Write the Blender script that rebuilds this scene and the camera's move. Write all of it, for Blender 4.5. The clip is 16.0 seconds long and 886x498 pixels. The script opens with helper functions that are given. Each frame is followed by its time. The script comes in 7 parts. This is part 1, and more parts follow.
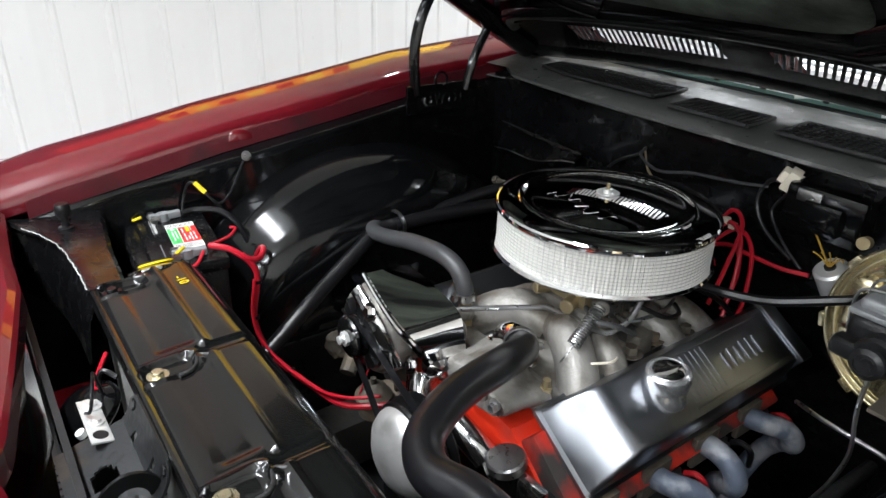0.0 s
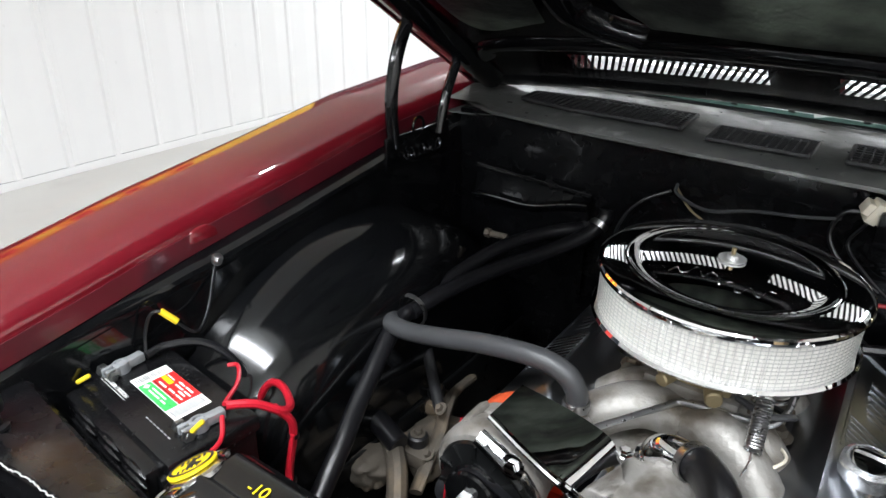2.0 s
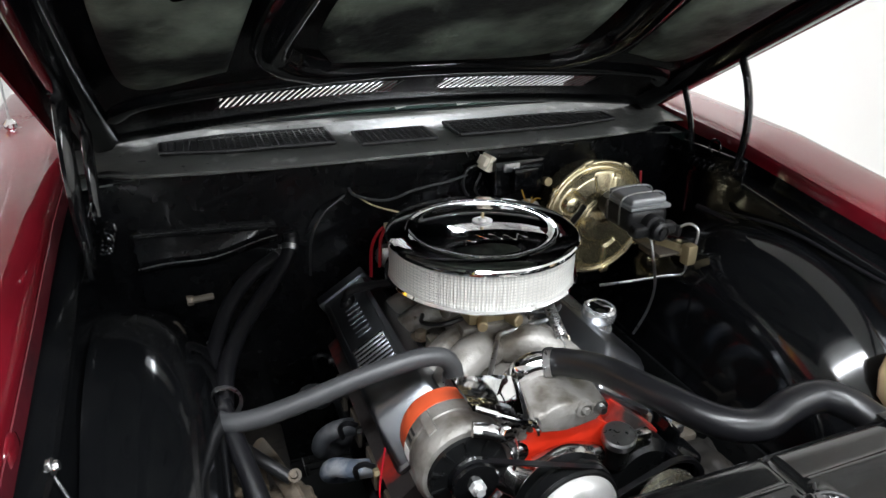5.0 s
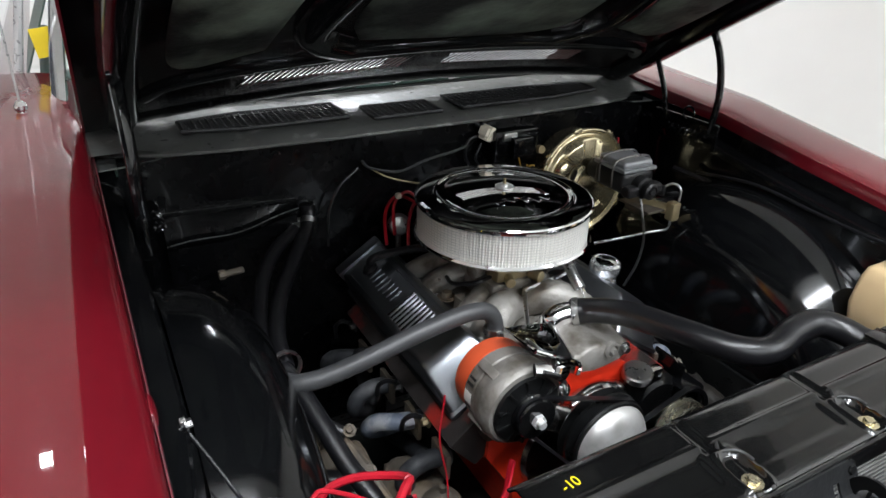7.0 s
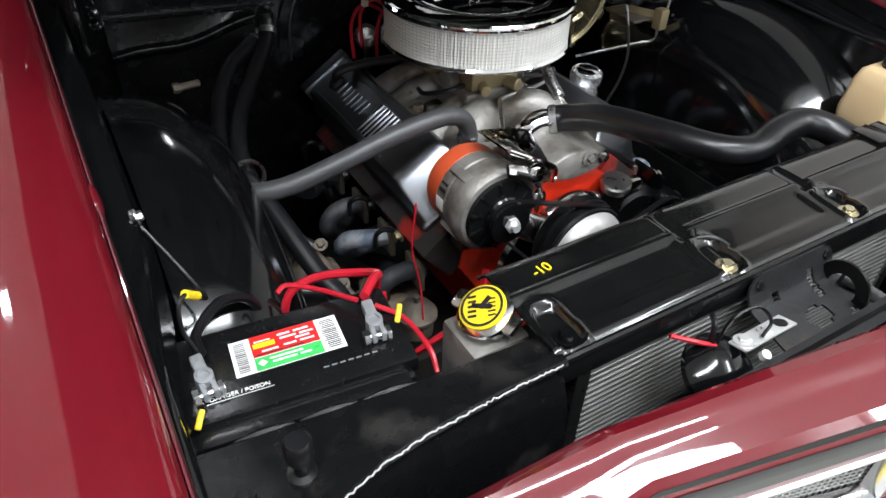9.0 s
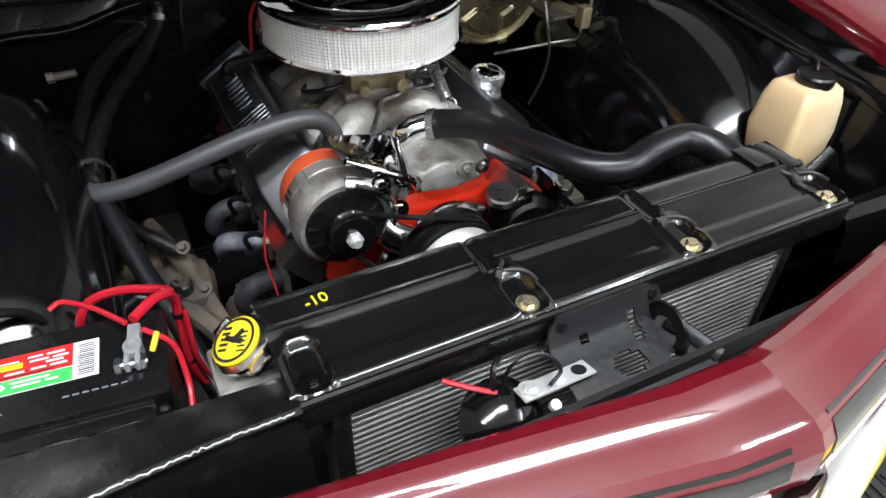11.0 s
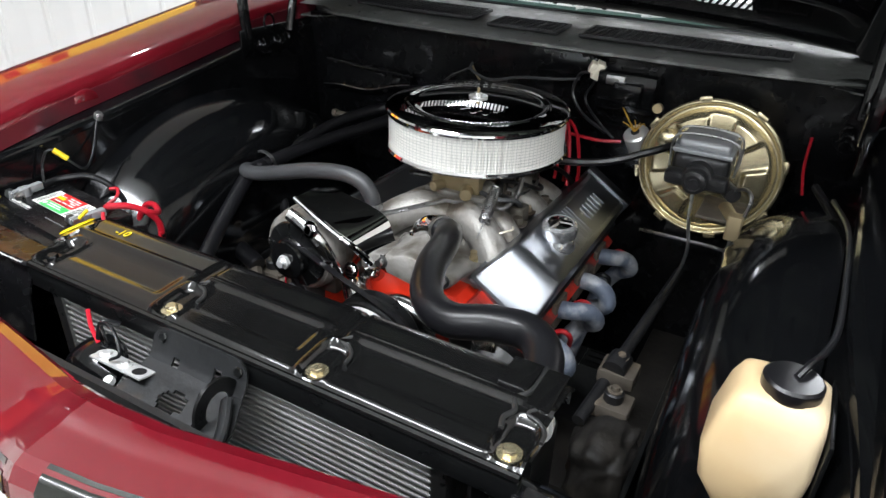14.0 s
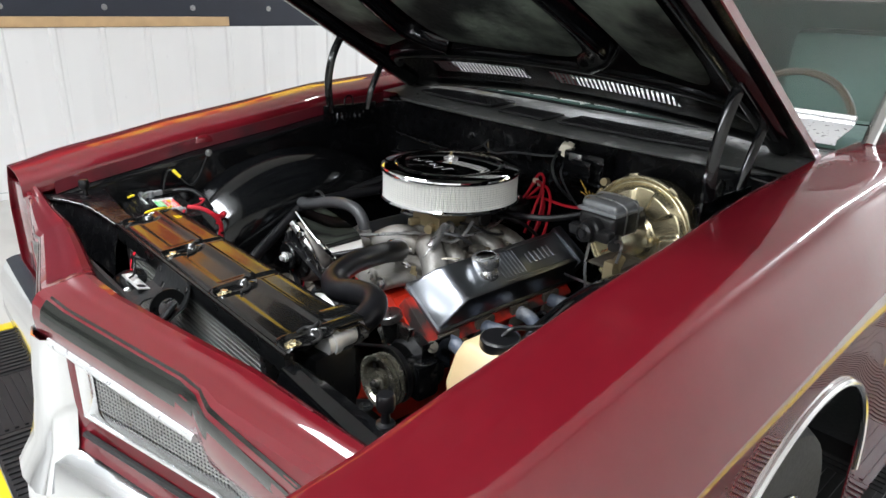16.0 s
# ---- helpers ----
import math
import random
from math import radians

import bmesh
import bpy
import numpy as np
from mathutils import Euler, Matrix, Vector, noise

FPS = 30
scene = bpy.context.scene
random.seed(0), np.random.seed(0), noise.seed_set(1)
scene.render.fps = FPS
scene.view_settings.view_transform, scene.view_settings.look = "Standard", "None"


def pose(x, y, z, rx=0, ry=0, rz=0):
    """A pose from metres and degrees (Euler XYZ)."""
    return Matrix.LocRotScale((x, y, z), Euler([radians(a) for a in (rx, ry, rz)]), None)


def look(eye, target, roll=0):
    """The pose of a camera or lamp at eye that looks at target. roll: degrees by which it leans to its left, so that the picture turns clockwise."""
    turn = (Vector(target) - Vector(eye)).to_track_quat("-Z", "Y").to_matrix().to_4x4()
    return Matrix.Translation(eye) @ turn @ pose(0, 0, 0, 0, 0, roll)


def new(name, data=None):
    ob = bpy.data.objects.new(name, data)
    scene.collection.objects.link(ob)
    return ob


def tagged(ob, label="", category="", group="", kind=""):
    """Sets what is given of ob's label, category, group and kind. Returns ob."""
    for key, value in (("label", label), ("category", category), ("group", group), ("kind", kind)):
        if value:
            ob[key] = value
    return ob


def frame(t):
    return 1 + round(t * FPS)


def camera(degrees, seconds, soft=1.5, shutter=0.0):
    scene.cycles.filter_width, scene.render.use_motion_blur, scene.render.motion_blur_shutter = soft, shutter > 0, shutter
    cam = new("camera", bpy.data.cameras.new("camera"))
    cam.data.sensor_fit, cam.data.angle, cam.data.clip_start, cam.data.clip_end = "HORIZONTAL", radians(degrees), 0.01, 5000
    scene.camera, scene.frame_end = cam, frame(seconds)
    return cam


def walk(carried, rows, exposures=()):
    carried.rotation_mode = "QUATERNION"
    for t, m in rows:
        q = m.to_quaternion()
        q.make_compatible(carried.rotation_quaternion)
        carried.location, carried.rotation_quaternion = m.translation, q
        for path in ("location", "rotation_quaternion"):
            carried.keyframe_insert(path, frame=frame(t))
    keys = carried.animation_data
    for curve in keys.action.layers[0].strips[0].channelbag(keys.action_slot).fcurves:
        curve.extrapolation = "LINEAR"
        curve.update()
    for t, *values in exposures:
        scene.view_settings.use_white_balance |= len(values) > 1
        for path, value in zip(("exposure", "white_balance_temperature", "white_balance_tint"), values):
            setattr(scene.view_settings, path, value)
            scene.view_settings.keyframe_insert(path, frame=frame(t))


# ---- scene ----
cam = camera(66.9, 16.0)
PATH = [
    (0, (0.647, -0.118, 1.392), (-0.795, 0.956, 0.518), 2.0),
    (0.5, (0.537, -0.234, 1.415), (-0.8, 0.973, 0.545), 1.8),
    (1, (0.401, -0.269, 1.418), (-0.842, 1.038, 0.554), 1.7),
    (1.5, (0.279, -0.221, 1.408), (-0.894, 1.151, 0.547), 1.5),
    (2, (0.149, -0.214, 1.415), (-0.884, 1.264, 0.549), 1.3),
    (2.5, (-0.001, -0.256, 1.435), (-0.788, 1.363, 0.564), 1.3),
    (3, (-0.068, -0.302, 1.436), (-0.502, 1.448, 0.569), 1.2),
    (3.5, (-0.17, -0.362, 1.454), (-0.223, 1.439, 0.587), 1.3),
    (4, (-0.272, -0.355, 1.463), (-0.076, 1.449, 0.622), 1.5),
    (4.2, (-0.321, -0.337, 1.461), (0.003, 1.453, 0.63), 1.3),
    (6.3, (-0.645, -0.347, 1.507), (0.185, 1.25, 0.635), 1.6),
    (6.5, (-0.671, -0.34, 1.508), (0.176, 1.246, 0.632), 1.7),
    (7, (-0.704, -0.335, 1.491), (0.173, 1.225, 0.598), 1.7),
    (7.5, (-0.728, -0.34, 1.441), (0.165, 1.19, 0.513), 1.9),
    (8, (-0.722, -0.356, 1.398), (0.139, 1.099, 0.33), 1.7),
    (8.5, (-0.707, -0.364, 1.394), (0.128, 1.019, 0.214), 1.7),
    (9, (-0.683, -0.346, 1.391), (0.132, 0.989, 0.144), 1.8),
    (9.5, (-0.647, -0.347, 1.397), (0.153, 0.958, 0.109), 1.7),
    (10, (-0.581, -0.357, 1.392), (0.211, 0.939, 0.091), 1.6),
    (10.2, (-0.541, -0.369, 1.398), (0.25, 0.924, 0.093), 1.7),
    (12.3, (-0.113, -0.443, 1.395), (0.159, 1.116, 0.172), 1.7),
    (12.5, (-0.041, -0.447, 1.388), (0.115, 1.14, 0.181), 1.4),
    (13, (0.164, -0.424, 1.387), (0.033, 1.221, 0.257), 1.5),
    (13.5, (0.378, -0.465, 1.384), (-0.097, 1.185, 0.357), 1.7),
    (14, (0.554, -0.449, 1.378), (-0.284, 1.087, 0.41), 1.9),
    (14.5, (0.727, -0.395, 1.391), (-0.308, 1.056, 0.484), 2.4),
    (15, (0.941, -0.373, 1.407), (-0.282, 0.966, 0.564), 2.6),
    (15.5, (1.064, -0.374, 1.405), (-0.25, 0.916, 0.623), 2.4),
    (16, (1.208, -0.448, 1.406), (-0.163, 0.819, 0.689), 2.0),
]
walk(cam, [(t, look(eye, target, roll)) for t, eye, target, roll in PATH], [(0, -0.14), (1.5, -0.08), (3.5, 0.08), (5.0, -0.05), (7.0, -0.32), (9.0, -0.22), (12.5, -0.16), (14.5, -0.04), (16, -0.26)])

# ---- world and light ----
world = bpy.data.worlds.new("shop_air")
world.use_nodes = True
world.node_tree.nodes["Background"].inputs[0].default_value = (0.9, 0.95, 1.0, 1)
world.node_tree.nodes["Background"].inputs[1].default_value = 0.05
scene.world = world
scene.view_settings.exposure = 0.0


def area_lamp(name, loc, target, sx, sy, watts, colour=(0.94, 0.985, 1.045)):
    data = bpy.data.lights.new(name, "AREA")
    data.shape, data.size, data.size_y, data.energy, data.color = "RECTANGLE", sx, sy, watts, colour
    ob = new(name, data)
    ob.matrix_world = look(loc, target)
    return ob


# lamps under the unseen ceiling fixtures, placed from highlights and for fill: x, y, length along x, length along y,
# watts
CEIL = 3.3
LAMPS = [(-0.95, 1.45, 0.08, 0.08, 6), (-2.3, 5.2, 0.16, 2.4, 70), (-0.3, -0.8, 2.4, 0.26, 120), (1.1, 4.2, 0.16, 2.4, 110), (1.2, 6.5, 2.4, 0.16, 110), (-0.3, -3.2, 2.4, 0.16, 110), (1.9, -2.4, 0.16, 2.4, 80)]
for lx, ly, sx, sy, watts in LAMPS:
    area_lamp("ceiling_lamp", (lx, ly, CEIL - 0.29), (lx, ly, 0), sx, sy, watts)
    # added upward fill that brightens the ceiling
    if watts > 20:
        area_lamp("ceiling_lamp", (lx, ly, CEIL - 0.22), (lx, ly, CEIL), sx, sy, watts * 0.22)


# ---- materials ----
def mat(name, colour, rough=0.5, metal=0.0, vary=0.12, scale=8.0, bump=0.0, bump_scale=60.0, coat=0.0, rough_vary=0.1, spec=0.5, second=None, mix_scale=3.0, mix_lo=0.5, mix_hi=0.65, island=0.0, trans=0.0):
    m = bpy.data.materials.new(name)
    m.use_nodes = True
    nt = m.node_tree
    n, l = nt.nodes, nt.links
    b = n["Principled BSDF"]
    b.inputs["Roughness"].default_value, b.inputs["Metallic"].default_value = rough, metal
    b.inputs["Coat Weight"].default_value, b.inputs["Coat Roughness"].default_value = coat, 0.04
    b.inputs["Specular IOR Level"].default_value = spec
    b.inputs["Transmission Weight"].default_value = trans
    tc = n.new("ShaderNodeTexCoord")
    big = n.new("ShaderNodeTexNoise")
    big.inputs["Scale"].default_value, big.inputs["Detail"].default_value = scale, 5
    l.new(tc.outputs["Object"], big.inputs["Vector"])
    ramp = n.new("ShaderNodeMix")
    ramp.data_type = "RGBA"
    ramp.inputs[6].default_value = (*[c * (1 - vary) for c in colour], 1)
    ramp.inputs[7].default_value = (*[min(1, c * (1 + vary)) for c in colour], 1)
    l.new(big.outputs["Fac"], ramp.inputs[0])
    out = ramp.outputs[2]
    if second:
        patch = n.new("ShaderNodeTexNoise")
        patch.inputs["Scale"].default_value, patch.inputs["Detail"].default_value = mix_scale, 6
        l.new(tc.outputs["Object"], patch.inputs["Vector"])
        mr = n.new("ShaderNodeMapRange")
        mr.inputs[1].default_value, mr.inputs[2].default_value = mix_lo, mix_hi
        l.new(patch.outputs["Fac"], mr.inputs[0])
        mx = n.new("ShaderNodeMix")
        mx.data_type = "RGBA"
        l.new(mr.outputs[0], mx.inputs[0])
        l.new(out, mx.inputs[6])
        mx.inputs[7].default_value = (*second, 1)
        out = mx.outputs[2]
    if island:
        oi = n.new("ShaderNodeObjectInfo")
        hs = n.new("ShaderNodeHueSaturation")
        mr2 = n.new("ShaderNodeMapRange")
        mr2.inputs[3].default_value, mr2.inputs[4].default_value = 1 - island, 1 + island
        l.new(oi.outputs["Random"], mr2.inputs[0])
        l.new(mr2.outputs[0], hs.inputs["Value"])
        l.new(out, hs.inputs["Color"])
        out = hs.outputs[0]
    l.new(out, b.inputs["Base Color"])
    if rough_vary:
        fine = n.new("ShaderNodeTexNoise")
        fine.inputs["Scale"].default_value, fine.inputs["Detail"].default_value = scale * 4, 4
        l.new(tc.outputs["Object"], fine.inputs["Vector"])
        rr = n.new("ShaderNodeMapRange")
        rr.inputs[3].default_value, rr.inputs[4].default_value = max(0.02, rough - rough_vary), min(1, rough + rough_vary)
        l.new(fine.outputs["Fac"], rr.inputs[0])
        l.new(rr.outputs[0], b.inputs["Roughness"])
    if bump:
        bn = n.new("ShaderNodeTexNoise")
        bn.inputs["Scale"].default_value, bn.inputs["Detail"].default_value = bump_scale, 5
        l.new(tc.outputs["Object"], bn.inputs["Vector"])
        bp = n.new("ShaderNodeBump")
        bp.inputs["Strength"].default_value, bp.inputs["Distance"].default_value = bump, 0.004
        l.new(bn.outputs["Fac"], bp.inputs["Height"])
        l.new(bp.outputs[0], b.inputs["Normal"])
    return m


def glow(name, colour, strength):
    m = bpy.data.materials.new(name)
    m.use_nodes = True
    b = m.node_tree.nodes["Principled BSDF"]
    b.inputs["Base Color"].default_value = (*colour, 1)
    b.inputs["Emission Color"].default_value = (*colour, 1)
    b.inputs["Emission Strength"].default_value = strength
    return m


RED = mat("burgundy_paint", (0.112, 0.0038, 0.0088), 0.35, 0.0, 0.08, 30, bump=0.012, bump_scale=5, coat=1.0, rough_vary=0.04, spec=0.1)
RED.node_tree.nodes["Principled BSDF"].inputs["Coat IOR"].default_value = 1.75
RED.node_tree.nodes["Principled BSDF"].inputs["Coat Roughness"].default_value = 0.025
RED_IN = mat("burgundy_overspray", (0.09, 0.006, 0.012), 0.4, 0.0, 0.3, 14, coat=0.4, second=(0.012, 0.010, 0.011), mix_scale=7, mix_lo=0.52, mix_hi=0.72)
BLACK = mat("black_gloss_paint", (0.0028, 0.0030, 0.0034), 0.11, 0.0, 0.3, 9, bump=0.025, bump_scale=7, coat=0.2, rough_vary=0.05, spec=0.3, second=(0.006, 0.006, 0.006), mix_scale=5, mix_lo=0.55, mix_hi=0.8)
BLACKS = mat("black_satin_paint", (0.0045, 0.0048, 0.005), 0.3, 0.0, 0.3, 9, bump=0.08, bump_scale=50, rough_vary=0.1, spec=0.35, second=(0.012, 0.0115, 0.011), mix_scale=6, mix_lo=0.6, mix_hi=0.85)
BLACKM = mat("black_matt", (0.003, 0.003, 0.0034), 0.6, 0.0, 0.3, 20, bump=0.2, bump_scale=90)
PANEL = mat("black_panel_paint", (0.0045, 0.0045, 0.0046), 0.15, 0.0, 0.3, 9, bump=0.02, bump_scale=10, coat=0.3, rough_vary=0.06, second=(0.02, 0.019, 0.018), mix_scale=9, mix_lo=0.62, mix_hi=0.9)
FIREW = mat("firewall_black", (0.0024, 0.0026, 0.003), 0.26, 0.0, 0.3, 9, bump=0.12, bump_scale=10, spec=0.2, coat=0.15, second=(0.008, 0.008, 0.008), mix_scale=6, mix_lo=0.6, mix_hi=0.85)
BLACK.node_tree.nodes["Principled BSDF"].inputs["Coat Roughness"].default_value = 0.07
WINGM = mat("dusty_black_paint", (0.004, 0.004, 0.0045), 0.26, 0.0, 0.3, 9, bump=0.12, bump_scale=40, rough_vary=0.12, second=(0.03, 0.028, 0.026), mix_scale=16, mix_lo=0.55, mix_hi=0.8)
STRIPE = mat("dark_grey_stripe", (0.012, 0.013, 0.011), 0.18, 0.0, 0.2, 20, coat=0.35, rough_vary=0.05, spec=0.4)
COWL = mat("dusty_grey_cowl", (0.085, 0.088, 0.084), 0.34, 0.1, 0.45, 14, bump=0.2, bump_scale=60, rough_vary=0.16, second=(0.30, 0.30, 0.29), mix_scale=13, mix_lo=0.57, mix_hi=0.70)
PAD = mat("hood_insulation", (0.005, 0.006, 0.0055), 0.6, 0.0, 0.5, 9, bump=0.5, bump_scale=60, spec=0.3, second=(0.17, 0.205, 0.165), mix_scale=7, mix_lo=0.42, mix_hi=0.8)
RUBBER = mat("black_rubber", (0.006, 0.006, 0.007), 0.3, 0.0, 0.25, 25, bump=0.015, bump_scale=60, rough_vary=0.05, spec=0.4)
HEATER = mat("grey_rubber_hose", (0.042, 0.043, 0.045), 0.42, 0.0, 0.25, 22, bump=0.08, bump_scale=150)
CHROME = mat("chrome", (0.86, 0.86, 0.87), 0.04, 1.0, 0.03, 20, rough_vary=0.02)
CHROME_B = mat("bumper_chrome", (0.80, 0.81, 0.82), 0.12, 1.0, 0.04, 6, rough_vary=0.04)
FINS = mat("radiator_aluminium", (0.78, 0.78, 0.77), 0.38, 0.6, 0.12, 30)
TUBEM = mat("dull_aluminium", (0.30, 0.30, 0.29), 0.42, 0.6, 0.25, 40, second=(0.22, 0.21, 0.19), mix_scale=20, mix_lo=0.5, mix_hi=0.75)
BRIGHT = mat("satin_bright_trim", (0.62, 0.62, 0.62), 0.3, 0.5, 0.06, 20)
CHROME_W = mat("worn_chrome", (0.62, 0.62, 0.62), 0.17, 1.0, 0.15, 18, rough_vary=0.1, second=(0.35, 0.34, 0.31), mix_scale=9, mix_lo=0.55, mix_hi=0.8)
POLISHED = mat("polished_aluminium", (0.27, 0.283, 0.305), 0.30, 1.0, 0.05, 8, rough_vary=0.05)
CAST = mat("cast_aluminium", (0.27, 0.258, 0.238), 0.48, 0.4, 0.22, 22, bump=0.3, bump_scale=150, second=(0.11, 0.095, 0.075), mix_scale=20, mix_lo=0.45, mix_hi=0.68)
CASTD = mat("grimy_cast_aluminium", (0.16, 0.145, 0.12), 0.6, 0.3, 0.3, 30, bump=0.3, bump_scale=150, second=(0.06, 0.05, 0.04), mix_scale=18, mix_lo=0.48, mix_hi=0.7)
STEEL = mat("bare_steel", (0.42, 0.42, 0.42), 0.3, 1.0, 0.15, 30, rough_vary=0.1)
DIRTY = mat("dirty_metal", (0.10, 0.085, 0.068), 0.65, 0.4, 0.4, 18, bump=0.4, bump_scale=90, second=(0.20, 0.15, 0.10), mix_scale=16, mix_lo=0.5, mix_hi=0.7)
# DIRTY made far darker, with the shade deep in the bay in its colour
DIRTY_SHADED = mat("shaded_dirty_metal", (0.012, 0.0105, 0.009), 0.6, 0.1, 0.4, 18, bump=0.4, bump_scale=90, second=(0.03, 0.025, 0.02), mix_scale=16, mix_lo=0.5, mix_hi=0.75)
PULLEY = mat("tan_zinc", (0.55, 0.53, 0.44), 0.25, 0.8, 0.2, 20, second=(0.25, 0.22, 0.16), mix_scale=14, mix_lo=0.5, mix_hi=0.75)
GOLD = mat("gold_zinc", (0.70, 0.60, 0.37), 0.25, 0.9, 0.04, 5, rough_vary=0.05, second=(0.76, 0.69, 0.50), mix_scale=4, mix_lo=0.35, mix_hi=0.75)
BRASS = mat("brass", (0.36, 0.29, 0.17), 0.5, 0.7, 0.15, 30)
ORANGE = mat("orange_engine_paint", (0.72, 0.035, 0.012), 0.35, 0.0, 0.15, 14, bump=0.12, bump_scale=60, coat=0.3, second=(0.45, 0.02, 0.01), mix_scale=10, mix_lo=0.5, mix_hi=0.8)
HEADM = mat("grimy_head", (0.035, 0.03, 0.028), 0.5, 0.2, 0.3, 20, bump=0.3, bump_scale=80, second=(0.50, 0.024, 0.012), mix_scale=9, mix_lo=0.42, mix_hi=0.56)
ORANGE2 = mat("orange_rear_housing", (0.62, 0.09, 0.03), 0.45, 0.0, 0.15, 20)
PAPER = mat("white_filter_paper", (0.78, 0.77, 0.73), 0.75, 0.0, 0.06, 30)
MESHW = mat("galvanised_mesh", (0.6, 0.6, 0.58), 0.45, 0.6, 0.1, 30)
LATCHM = mat("grey_latch_steel", (0.020, 0.021, 0.022), 0.42, 0.4, 0.35, 20, bump=0.2, bump_scale=90, second=(0.075, 0.048, 0.030), mix_scale=11, mix_lo=0.55, mix_hi=0.75)
IRON = mat("grey_cast_iron", (0.016, 0.016, 0.017), 0.38, 0.2, 0.3, 30, bump=0.25, bump_scale=150)
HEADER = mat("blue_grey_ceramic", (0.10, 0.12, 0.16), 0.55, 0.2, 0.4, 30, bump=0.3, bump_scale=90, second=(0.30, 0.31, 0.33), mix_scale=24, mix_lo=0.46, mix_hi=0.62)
# HEADER darkened: the passenger tubes' shade is put into the colour
HEADERD = mat("shaded_ceramic", (0.022, 0.024, 0.028), 0.65, 0.2, 0.3, 25, bump=0.2, bump_scale=120, second=(0.10, 0.10, 0.105), mix_scale=18, mix_lo=0.5, mix_hi=0.75)
SPUN = mat("spun_steel", (0.60, 0.595, 0.58), 0.42, 0.6, 0.12, 30, rough_vary=0.1, second=(0.36, 0.35, 0.33), mix_scale=20, mix_lo=0.5, mix_hi=0.75)
CAPM = mat("satin_chrome", (0.78, 0.79, 0.80), 0.20, 0.9, 0.04, 8, rough_vary=0.0)
GRILLE_P = mat("weathered_plastic", (0.012, 0.0125, 0.013), 0.5, 0.0, 0.3, 40, second=(0.04, 0.04, 0.04), mix_scale=20, mix_lo=0.55, mix_hi=0.8)
# dimmer HEADM with less orange; colours in the shade on the passenger's head
HEADG = mat("shaded_head", (0.03, 0.026, 0.025), 0.55, 0.2, 0.3, 20, bump=0.3, bump_scale=80, second=(0.30, 0.016, 0.010), mix_scale=9, mix_lo=0.54, mix_hi=0.64)
TAN = mat("aged_tan_plastic", (0.60, 0.44, 0.245), 0.42, 0.0, 0.12, 7, bump=0.02, bump_scale=12, second=(0.68, 0.57, 0.39), mix_scale=5, mix_lo=0.42, mix_hi=0.7, rough_vary=0.08)
REDW = mat("red_cable", (0.42, 0.010, 0.022), 0.32, 0.0, 0.1, 40)
REDD = mat("dark_red_boot", (0.28, 0.008, 0.012), 0.4, 0.0, 0.15, 40)
AMBERW = mat("amber_wire", (0.42, 0.24, 0.03), 0.5, 0.0, 0.2, 60)
YELLOW = mat("yellow_plastic", (0.75, 0.55, 0.02), 0.4, 0.0, 0.1, 40)
WHITEP = mat("off_white_plastic", (0.72, 0.66, 0.54), 0.45, 0.0, 0.1, 40)
BATT = mat("battery_plastic", (0.0055, 0.0055, 0.006), 0.24, 0.0, 0.2, 40, bump=0.08, bump_scale=200)
LEAD = mat("grey_lead", (0.32, 0.33, 0.34), 0.45, 0.5, 0.2, 60, bump=0.2, bump_scale=150)
LABEL_W = mat("white_label", (0.82, 0.82, 0.80), 0.35, 0.0, 0.03, 40)
LABEL_R = mat("red_label", (0.65, 0.02, 0.02), 0.3, 0.0, 0.05, 40)
LABEL_G = mat("green_label", (0.05, 0.45, 0.10), 0.3, 0.0, 0.05, 40)
LABEL_Y = mat("yellow_label", (0.85, 0.62, 0.02), 0.22, 0.0, 0.05, 40)
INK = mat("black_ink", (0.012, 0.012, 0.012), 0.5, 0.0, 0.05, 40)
TYRE = mat("tyre_rubber", (0.016, 0.016, 0.017), 0.65, 0.0, 0.2, 30, bump=0.2)
FLOOR = mat("sealed_concrete", (0.55, 0.54, 0.51), 0.35, 0.0, 0.12, 2.5, bump=0.05, bump_scale=30, second=(0.42, 0.41, 0.39), mix_scale=2, mix_lo=0.5, mix_hi=0.75)
TILE = mat("black_floor_tile", (0.016, 0.016, 0.017), 0.45, 0.0, 0.2, 20, island=0.15)
WALLW = mat("white_ribbed_steel", (0.74, 0.735, 0.725), 0.3, 0.0, 0.03, 3, bump=0.03, bump_scale=4, rough_vary=0.06)
NAVY = mat("navy_wall", (0.016, 0.02, 0.032), 0.5, 0.0, 0.25, 6, bump=0.1, bump_scale=40)
WOOD = mat("pale_wood_trim", (0.50, 0.33, 0.17), 0.5, 0.0, 0.2, 12)
CLOTH = mat("white_sheet", (0.80, 0.79, 0.76), 0.6, 0.0, 0.03, 3)
CEILM = mat("white_ceiling", (0.80, 0.81, 0.80), 0.6, 0.0, 0.05, 3)
GREENV = mat("dark_green_vinyl", (0.055, 0.095, 0.082), 0.45, 0.0, 0.15, 10)
WHEELW = mat("brown_rim", (0.06, 0.03, 0.018), 0.35, 0.0, 0.2, 20)
SIGN_O = glow("orange_lit_sign", (0.85, 0.30, 0.03), 1.3)
SIGN_Y = glow("yellow_lit_sign", (0.90, 0.58, 0.06), 1.3)
SIGN_R = glow("red_lit_sign", (0.60, 0.04, 0.03), 0.7)
GLASS = bpy.data.materials.new("windshield_glass")
GLASS.use_nodes = True
_b = GLASS.node_tree.nodes["Principled BSDF"]
_b.inputs["Base Color"].default_value = (0.80, 0.93, 0.88, 1)
